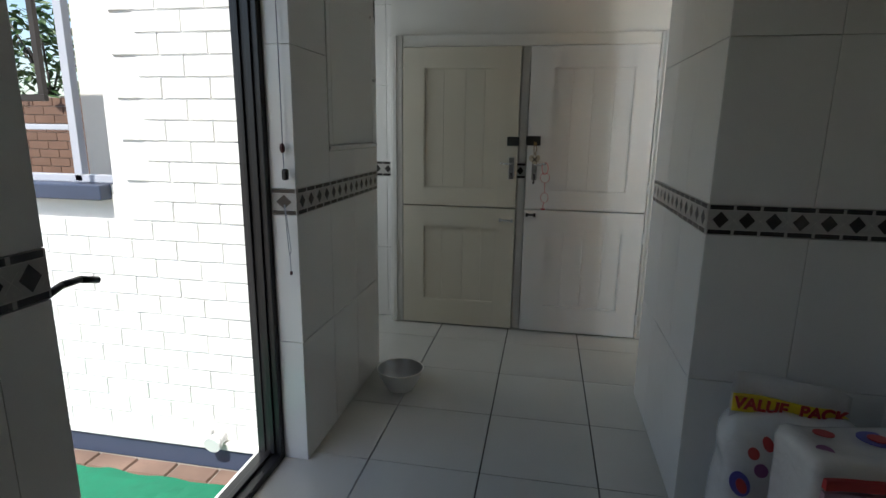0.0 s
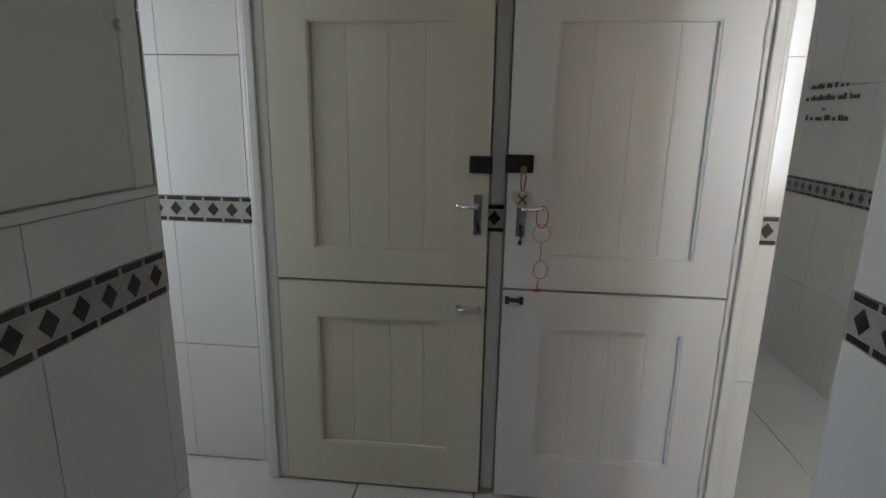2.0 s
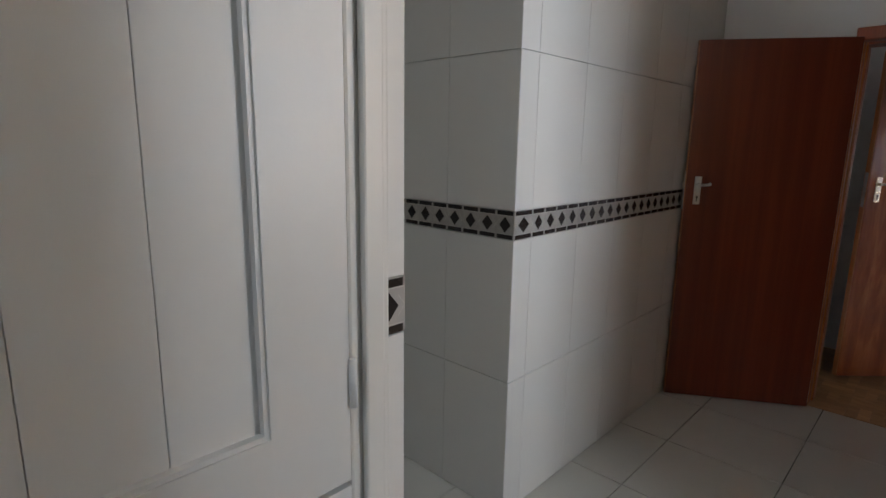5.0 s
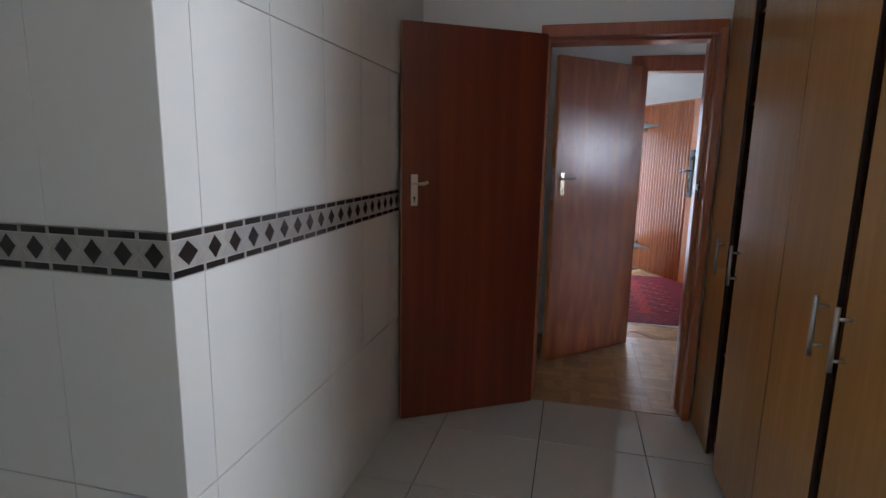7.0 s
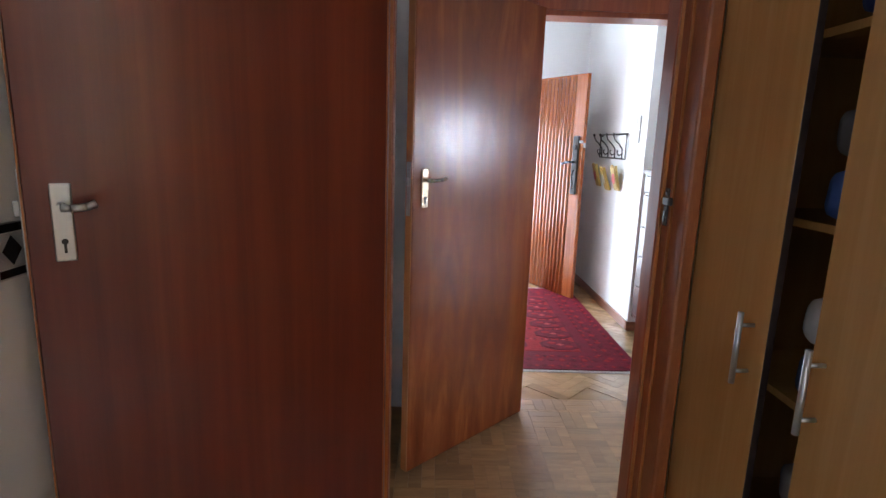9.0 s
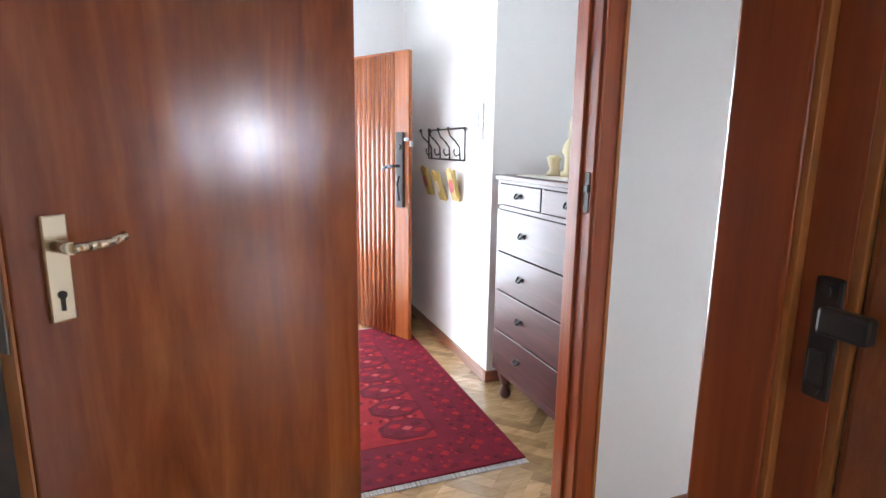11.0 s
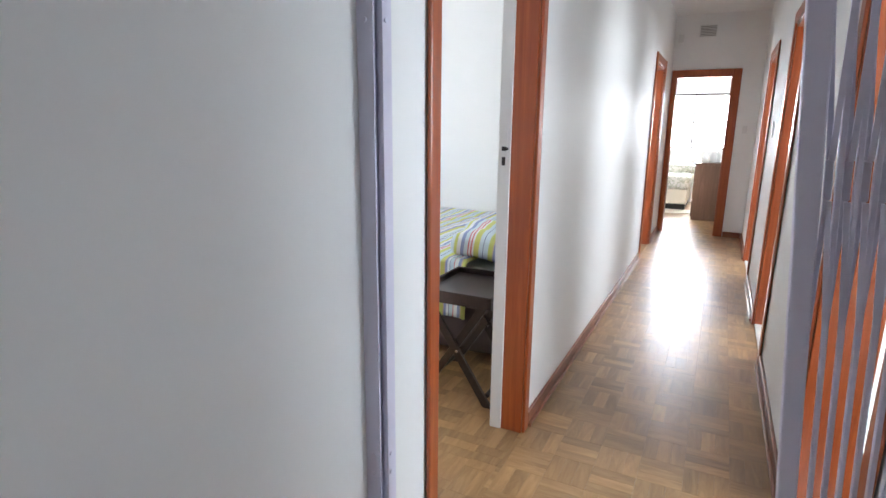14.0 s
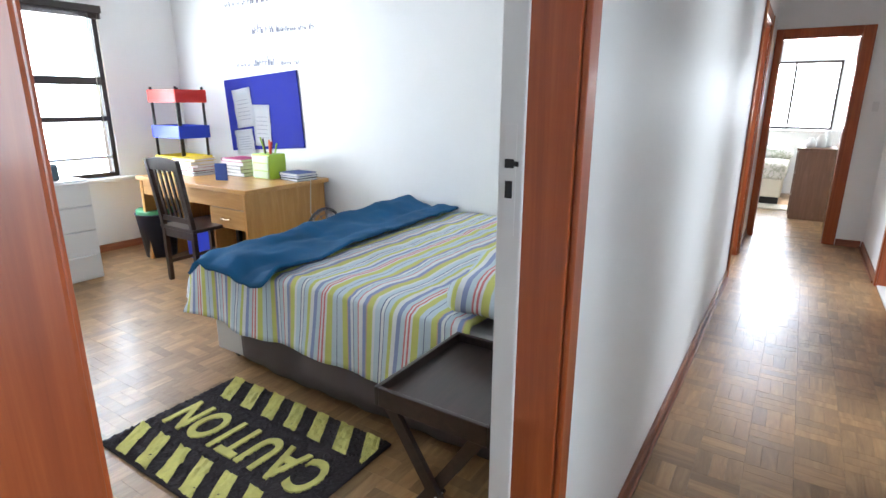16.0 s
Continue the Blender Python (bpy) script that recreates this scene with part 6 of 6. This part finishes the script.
for r in (0.19, 0.155, 0.12, 0.085, 0.05):
    pts = [(0.05 * (1 - r / 0.2), r * math.cos(2 * math.pi * i / 28), 0.36 + r * math.sin(2 * math.pi * i / 28)) for i in range(29)]
    pts = [(-0.06 - p[0], p[1], p[2]) for p in pts]
    tube(bm, pts, 0.0035, 5)
for k in range(16):
    a = 2 * math.pi * k / 16
    rod(bm, (-0.105, 0.03 * math.cos(a), 0.36 + 0.03 * math.sin(a)), (-0.055, 0.19 * math.cos(a), 0.36 + 0.19 * math.sin(a)), 0.0025, seg=5)
part("guard", bm, plain("grey_fan_plastic", (0.2, 0.2, 0.21), 0.4), fan)
bm = bmesh.new()
rod(bm, (-0.05, 0, 0.36), (0.08, 0, 0.36), 0.06, seg=18)
ring_pts = [(-0.04, 0.195 * math.cos(2 * math.pi * i / 30), 0.36 + 0.195 * math.sin(2 * math.pi * i / 30)) for i in range(31)]
tube(bm, ring_pts, 0.012, 6)
part("motor_housing", bm, plain("charcoal_fan_plastic", (0.06, 0.06, 0.065), 0.4), fan)
bm = bmesh.new()
for k in range(3):
    a = 2 * math.pi * k / 3
    slab(bm, [(-0.07, 0.03 * math.cos(a), 0.36 + 0.03 * math.sin(a)), (-0.06, 0.15 * math.cos(a - 0.35), 0.36 + 0.15 * math.sin(a - 0.35)), (-0.075, 0.165 * math.cos(a + 0.25), 0.36 + 0.165 * math.sin(a + 0.25))], (-0.003, 0, 0))
part("blade", bm, M_STEELW, fan)

drawers = thing("drawer_tower", pose(9.42, -0.66, 0), "white four-drawer tower under the window", "drawer unit")
boxes("body", [(-0.20, 0.22, -0.235, 0.235, 0.0, 0.80)], M_PLASTW, drawers, bevel=0.006)
for z0, z1 in ((0.02, 0.205), (0.215, 0.40), (0.41, 0.595), (0.605, 0.785)):
    dw = boxes("drawer", [(-0.222, -0.201, -0.225, 0.225, z0, z1)], M_PLASTW, drawers, bevel=0.003)
    boxes("finger_lip", [(-0.232, -0.2225, -0.2, 0.2, z1 - 0.012, z1 - 0.002)], M_PLASTW, dw)
speaker = thing("storage_tub", pose(9.40, -0.62, 0.80), "dark grey tub standing on the white drawers", "tub")
boxes("tub", [(-0.10, 0.10, -0.12, 0.12, 0, 0.13)], plain("slate_plastic", (0.06, 0.09, 0.11), 0.5), speaker, bevel=0.02)

M_WINF = plain("dark_brown_window_paint", (0.035, 0.025, 0.022), 0.45)
M_GLASS = Mat("window_glass", 0.02)
M_GLASS.b.inputs["Transmission Weight"].default_value = 1.0
M_GLASS.b.inputs["IOR"].default_value = 1.1
M_GLASS = M_GLASS.color((1, 1, 1)).m
win = thing("window_2", pose(10.0, -0.8, 0.7), "dark brown steel casement window with raised blind", "window", kind="structure")
ow = win.matrix_basis.inverted()
for nm, r in (("frame_post", (-1.53, -1.49, 0.70, 2.16)), ("frame_post", (-0.14, -0.10, 0.70, 2.16)), ("frame_post", (-0.83, -0.80, 0.74, 2.12)), ("frame_rail", (-1.49, -0.14, 0.70, 0.74)), ("frame_rail", (-1.49, -0.14, 2.12, 2.16)), ("transom", (-1.49, -0.14, 1.53, 1.60)), ("transom", (-1.49, -0.14, 1.21, 1.255)), ("transom", (-1.49, -0.14, 0.87, 0.895))):
    boxes(nm, [(10.02, 10.06, *r)], M_WINF if nm != "transom" or r[2] > 1 else M_STEELW, win, m=ow, bevel=0.003)
boxes("pane", [(10.045, 10.049, -1.49, -0.14, 0.74, 2.12)], M_GLASS, win, m=ow).visible_shadow = False
boxes("sill", [(9.90, 10.02, -1.62, -0.02, 0.665, 0.698)], M_PLASTW, win, m=ow, bevel=0.004)
blind = thing("venetian_blind", pose(9.96, -0.8, 2.10), "dark wooden venetian blind drawn up at the window", "blind")
boxes("head_rail", [(-0.03, 0.03, -0.74, 0.76, 0.04, 0.10)], M_WINF, blind, bevel=0.004)
for i in range(7):
    boxes("slat", [(-0.025, 0.025, -0.73, 0.75, 0.034 - i * 0.007, 0.037 - i * 0.007)], M_WINF, blind)
for y in (-0.70, -0.62):
    bm = bmesh.new()
    tube(bm, [(-0.02, y, 0.03), (-0.02, y + 0.005, -0.4), (-0.02, y, -1.0)], 0.003, 6)
    part("lift_cord", bm, M_CREAM, blind)

# ---- far bedroom ----
fbed = thing("bed", pose(5.3, -8.3, 0), "bed with flowered cover under the far window", "bed")
boxes("base", [(-0.6, 0.9, -0.6, 0.55, 0.10, 0.36)], M_CREAM, fbed, bevel=0.02)
boxes("plinth", [(-0.58, 0.88, -0.58, 0.53, 0.0, 0.10)], M_BLACK, fbed)
k = Mat("flowered_cotton", 0.85)
_v = k.coords()
k.color(k.ramp(k.noise(_v, 14, 3), [(0.45, (0.72, 0.70, 0.64)), (0.55, (0.40, 0.42, 0.30)), (0.6, (0.70, 0.68, 0.64))]))
part("cover", soft_block(-0.63, 0.92, -0.62, 0.58, 0.34, 0.60, 0.08, 14, 0.02, 5, 2.0), k.m, fbed)
fpil = thing("pillow", pose(4.95, -8.45, 0.58, 0, 0, 30), "flowered pillow on the far bed", "pillow")
part("case", soft_block(-0.3, 0.3, -0.2, 0.2, 0, 0.18, 0.085, 8, 0.02, 6, 1.0), k.m, fpil)
dresser = thing("dresser", pose(4.39, -6.75, 0), "brown timber dresser standing by the far doorway", "dresser")
M_DRS = wood("brown_dresser", (0.09, 0.045, 0.028), (0.15, 0.08, 0.05), (0.22, 0.12, 0.08), 0.4, (9, 9, 1), 0.2, 2, 0.05)
boxes("carcass", [(-0.20, 0.18, -0.55, 0.0, 0, 0.84)], M_DRS, dresser, bevel=0.004)
boxes("top", [(-0.22, 0.20, -0.57, 0.02, 0.841, 0.87)], M_DRS, dresser, bevel=0.004)
for z in (0.05, 0.32, 0.58):
    boxes("drawer", [(0.181, 0.196, -0.53, -0.02, z, z + 0.24)], M_DRS, dresser, bevel=0.004)
for x, y, h in ((4.36, -6.95, 0.16), (4.46, -6.88, 0.12), (4.30, -7.1, 0.2)):
    v = thing("glass_jar", pose(x, y, 0.87), "pale glass jar on the far dresser", "jar", "jars on the dresser")
    bm = bmesh.new()
    lathe(bm, [(0, 0), (0.05, 0), (0.055, 0.02), (0.055, h * 0.7), (0.03, h * 0.85), (0.03, h), (0, h)], 14)
    part("jar", bm, M_PLASTW, v)
boxes_rug = thing("bedside_rug", pose(5.0, -7.62, 0), "cream rug beside the far bed", "rug")
boxes("pile", [(-0.45, 0.6, -0.10, 0.30, 0.0005, 0.015)], M_CREAM, boxes_rug, bevel=0.004)
fwin = thing("window_3", pose(4.75, -9.05, 1.0), "dark steel window with bright daylight", "window", kind="structure")
of = fwin.matrix_basis.inverted()
for nm, r in (("frame_post", (4.2, 4.235, 1.0, 2.0)), ("frame_post", (5.265, 5.3, 1.0, 2.0)), ("frame_post", (4.765, 4.80, 1.035, 1.965)), ("frame_rail", (4.235, 5.265, 1.0, 1.035)), ("frame_rail", (4.235, 5.265, 1.965, 2.0)), ("transom", (4.235, 4.765, 1.49, 1.515))):
    boxes(nm, [(r[0], r[1], -9.08, -9.04, r[2], r[3])], M_WINF, fwin, m=of, bevel=0.003)
for a, b in ((4.235, 4.765), (4.80, 5.265)):
    boxes("pane", [(a, b, -9.062, -9.058, 1.035, 1.965)], M_GLASS, fwin, m=of).visible_shadow = False
boxes("sill", [(4.15, 5.35, -9.0, -8.9, 0.965, 0.995)], M_PLASTW, fwin, m=of, bevel=0.004)


# ---- pieces of walls and floors ----
PIECES = {}


def chamfered(kind, w, h, t, c, mat):
    """A flat piece with sloped edges, w by h, standing t proud, shared by all of its size."""
    key = (kind, round(w, 3), round(h, 3))
    if key not in PIECES:
        bm = bmesh.new()
        a = [bm.verts.new((x * w / 2, y * h / 2, 0)) for x, y in ((-1, -1), (1, -1), (1, 1), (-1, 1))]
        b = [bm.verts.new((x * (w / 2 - c), y * (h / 2 - c), t)) for x, y in ((-1, -1), (1, -1), (1, 1), (-1, 1))]
        bm.faces.new(b)
        for i in range(4):
            bm.faces.new((a[i], a[(i + 1) % 4], b[(i + 1) % 4], b[i]))
        PIECES[key] = mesh_of(kind, bm, mat)
    return PIECES[key]


def border_piece(w):
    key = ("border", round(w, 3))
    if key not in PIECES:
        bm = bmesh.new()
        h, t = 0.105, 0.009
        a = [bm.verts.new((x * w / 2, y * h / 2, 0)) for x, y in ((-1, -1), (1, -1), (1, 1), (-1, 1))]
        b = [bm.verts.new((x * w / 2, y * h / 2, t)) for x, y in ((-1, -1), (1, -1), (1, 1), (-1, 1))]
        bm.faces.new(b)
        for i in range(4):
            bm.faces.new((a[i], a[(i + 1) % 4], b[(i + 1) % 4], b[i]))

        def flat(pts, m):
            f = bm.faces.new([bm.verts.new((x, y, t + 0.0007)) for x, y in pts])
            f.material_index = m
        for s in (-1, 1):
            y0, y1 = sorted((s * 0.036, s * 0.0515))
            flat([(-w / 2 + 0.005, y0), (w / 2 - 0.005, y0), (w / 2 - 0.005, y1), (-w / 2 + 0.005, y1)], 1)
            y0, y1 = sorted((s * 0.0335, s * 0.0348))
            flat([(-w / 2, y0), (w / 2, y0), (w / 2, y1), (-w / 2, y1)], 2)
        flat([(-w * 0.31, 0), (0, -0.0295), (w * 0.31, 0), (0, 0.0295)], 1)
        for sx in (-1, 1):
            for sy in (-1, 1):
                flat([(sx * w / 2, sy * 0.001), (sx * w / 2, -sy * 0.001), (sx * (w / 2 - 0.016), sy * 0.0195), (sx * (w / 2 - 0.0175), sy * 0.0195)], 2)
        me = bpy.data.meshes.new("border_tile")
        bm.to_mesh(me)
        bm.free()
        for m in (M_BSTONE, M_BDARK, M_BLINE):
            me.materials.append(m)
        PIECES[key] = me
    return PIECES[key]


def put_piece(name, me, parent, m):
    ob = new(name, me)
    ob.parent, ob.matrix_basis = parent, m
    return ob


ROWS = ((0.002, 0.566), (0.569, 1.123), (1.233, 1.786), (1.789, 2.342), (2.345, 2.745))


def tile_wall(parent, axis, plane, sign, a0, a1, first=None, tile=0.335, zmax=2.75, zmin=0.0, border=True):
    """Glazed tiles with a stone border on the face plane of a wall; sign: the way the face looks along its axis."""
    if axis == 'x':
        u, n_ = Vector((0, sign, 0)), Vector((sign, 0, 0))
    else:
        u, n_ = Vector((-sign, 0, 0)), Vector((0, sign, 0))
    rot = Matrix((u, Vector((0, 0, 1)), n_)).transposed().to_4x4()

    def at(c, z):
        p = Vector((plane - sign * 0.008, c, z)) if axis == 'x' else Vector((c, plane - sign * 0.008, z))
        return Matrix.Translation(p) @ rot
    cuts = [a0]
    x = a0 + (tile if first is None else first)
    while x < a1 - 0.01:
        cuts.append(x)
        x += tile
    cuts.append(a1)
    for z0, z1 in ROWS:
        z0, z1 = max(z0, zmin), min(z1, zmax)
        if z1 - z0 < 0.02:
            continue
        for c0, c1 in zip(cuts, cuts[1:]):
            put_piece("tile", chamfered("wall_tile", c1 - c0 - 0.0012, z1 - z0, 0.008, 0.0006, M_TILE), parent, at((c0 + c1) / 2, (z0 + z1) / 2))
    if border:
        n = max(1, round((a1 - a0) / 0.082))
        w = (a1 - a0) / n
        for i in range(n):
            put_piece("border_tile", border_piece(w), parent, at(a0 + w * (i + 0.5), 1.178))


tile_wall(wall_utility_a, 'x', -1.06, 1, 0.0, 0.80)
tile_wall(wall_utility_b, 'x', -1.06, 1, 1.945, 2.29, zmax=2.745)
tile_wall(wall_utility_b, 'x', -1.06, 1, 2.29, 3.01, zmax=1.37, border=True)
tile_wall(wall_utility_b, 'y', 1.937, -1, -1.17, -1.06)
tile_wall(wall_utility_b, 'y', 3.018, 1, -1.28, -1.06)
tile_wall(wall_doors, 'y', 3.90, -1, -2.6, -1.212, tile=0.335)
tile_wall(wall_surround, 'y', 3.857, -1, 0.714, 0.796)
tile_wall(wall_stub, 'x', 0.50, -1, 1.94, 2.93)
tile_wall(wall_stub, 'y', 1.932, -1, 0.50, 1.19)
tile_wall(wall_stub, 'y', 2.938, 1, 0.50, 0.93)
tile_wall(wall_tiles_n, 'y', 4.287, -1, 1.83, XK)
tile_wall(wall_tiles_w, 'y', 4.287, -1, 1.72, 1.83)
tile_wall(wall_tiles_w, 'x', 1.72, -1, 4.287, 5.95)
put_piece("border_tile", border_piece(0.079), wall_surround, Matrix.Translation((-0.2485, 3.836, 1.195)) @ Matrix(((1, 0, 0, 0), (0, 0, -1, 0), (0, 1, 0, 0), (0, 0, 0, 1))))

TP = 0.508
for i in range(-3, 8):
    for j in range(-5, 9):
        x0, y0 = 0.22 + TP * i, 4.035 + TP * (j - 4)
        x1, y1 = x0 + TP, y0 + TP
        xa, xb, ya, yb = max(x0, -1.29), min(x1, XK), max(y0, -0.4), min(y1, 6.2)
        if xb - xa < 0.03 or yb - ya < 0.03:
            continue
        put_piece("tile", chamfered("floor_tile", xb - xa - 0.005, yb - ya - 0.003, 0.012, 0.001, M_FTILE), floor_tiled, pose((xa + xb) / 2, (ya + yb) / 2, -0.012))


def strips(name, rows, mat, parent):
    """Many flat strips (cx, cy, w, l, turn) joined into one part."""
    vs, fs = [], []
    for cx, cy, w, l, a in rows:
        c, s = math.cos(a), math.sin(a)
        base = len(vs)
        for d, z in ((0.0, -0.006), (0.0004, 0.0)):
            for sx, sy in ((-1, -1), (1, -1), (1, 1), (-1, 1)):
                x, y = sx * (w / 2 - d), sy * (l / 2 - d)
                vs.append((cx + c * x - s * y, cy + s * x + c * y, z))
        fs += [tuple(base + q for q in f) for f in ((4, 5, 6, 7), (0, 1, 5, 4), (1, 2, 6, 5), (2, 3, 7, 6), (3, 0, 4, 7))]
    me = bpy.data.meshes.new(name)
    me.from_pydata(vs, [], fs)
    me.materials.append(mat)
    ob = new(name, me)
    ob.parent = parent
    return tagged(ob, kind="stuff")


SQ = 0.168


def basket(x0, x1, y0, y1, skip=None):
    """Squares of three strips, turned by a quarter from one to the next."""
    out = []
    for i in range(int((x1 - x0) / SQ) + 1):
        for j in range(int((y1 - y0) / SQ) + 1):
            for k in range(3):
                turned = (i + j) % 2
                if turned:
                    a, b, c, d = x0 + i * SQ, x0 + (i + 1) * SQ, y0 + j * SQ + k * SQ / 3, y0 + j * SQ + (k + 1) * SQ / 3
                else:
                    a, b, c, d = x0 + i * SQ + k * SQ / 3, x0 + i * SQ + (k + 1) * SQ / 3, y0 + j * SQ, y0 + (j + 1) * SQ
                b, d = min(b, x1), min(d, y1)
                if b - a < 0.008 or d - c < 0.008:
                    continue
                if turned:
                    out.append(((a + b) / 2, (c + d) / 2, d - c, b - a, math.pi / 2))
                else:
                    out.append(((a + b) / 2, (c + d) / 2, b - a, d - c, 0.0))
    return out


rows = basket(XK + 0.005, XE, -5.64, 3.74)
near = [r for r in rows if -1.35 < r[1] < 1.2]
near = sorted(near, key=lambda r: abs(r[1] + 0.1))[:300]
chosen = set(near)
strips("parquet", [r for r in rows if r not in chosen], M_PARQ, floor_passage)
for cx, cy, w, l, a in near:
    put_piece("parquet_block", chamfered("parquet", w - 0.0002, l - 0.0002, 0.006, 0.0002, M_PARQ), floor_passage, pose(cx, cy, -0.006, 0, 0, math.degrees(a)))
strips("parquet", basket(XE, XB, 0.15, 0.99), M_PARQ, floor_passage)
strips("parquet", basket(XE, XB, 2.21, 3.0), M_PARQ, floor_passage)
strips("parquet", basket(XB, 10.0, -2.25, 1.2), M_PARQ, floor_bedroom)
strips("parquet", basket(2.5, 6.4, -9.0, -5.65), M_PARQ, floor_far)
rows = []
L_, W_ = 0.26, 0.065
for i in range(-40, 60):
    for j in range(-30, 40):
        for s in (0, 1):
            x = i * W_ * 1.4142 + (j % 1)
            cx = XB + i * W_ * math.sqrt(2) + (0 if s == 0 else 0)
            cy = 1.3 + j * L_ * math.sqrt(2)
            # two arms of a zigzag that runs along x
            px, py = cx + (0 if s == 0 else W_ * 0.7071), cy + (0 if s == 0 else L_ * 0.7071)
            if XB + 0.09 < px < 7.92 and 1.48 < py < 3.66:
                rows.append((px, py, W_, L_, -math.pi / 4 if s == 0 else math.pi / 4))
strips("parquet", rows, M_HERR, floor_entrance)
sheet("floor_entrance_edge", XB, 8.0, 1.38, 3.75, -0.0059, -0.0028, M_HERR)

# bricks of the painted yard wall, of the garden wall, and pavers
def brick_run(parent, x0, x1, z0, z1, y, bw, bh, mat, name, hole=None):
    row, z = 0, z0
    while z + bh < z1:
        x = x0 - (bw / 2 if row % 2 else 0)
        while x < x1:
            a, b = max(x, x0), min(x + bw, x1)
            if b - a > 0.03 and not (hole and a + 0.04 < hole[1] and b - 0.04 > hole[0] and z + bh * 0.5 < hole[3] and z + bh * 0.5 > hole[2]):
                m = Matrix.Translation(((a + b) / 2, y, z + bh / 2)) @ Matrix(((1, 0, 0, 0), (0, 0, -1, 0), (0, 1, 0, 0), (0, 0, 0, 1))) @ pose(0, 0, 0, random.uniform(-0.4, 0.4), random.uniform(-0.3, 0.3), 0)
                put_piece(name, chamfered(name + mat.name, b - a - 0.006, bh - 0.006, 0.008, 0.002, mat), parent, m)
            x += bw
        z += bh
        row += 1


brick_run(yard_wall, -2.75, -1.30, 0.035, 2.6, 1.9615, 0.222, 0.086, M_BRICKW, "brick", (-3.2, -1.93, 1.10, 2.25))
brick_run(garden_wall, -6.4, -4.0, 0.62, 1.75, 4.6995, 0.235, 0.086, M_BRICK, "brick")
for i in range(9):
    for j in range(12):
        x, y = -1.40 - i * 0.215 - (0.1 if j % 2 else 0), 1.88 - j * 0.11
        m = pose(x, y, -0.115, random.uniform(-1, 1), random.uniform(-1, 1), random.uniform(-2, 2))
        put_piece("paver", chamfered("paver", 0.205, 0.10, 0.012, 0.004, M_PAVER), pavement, m)
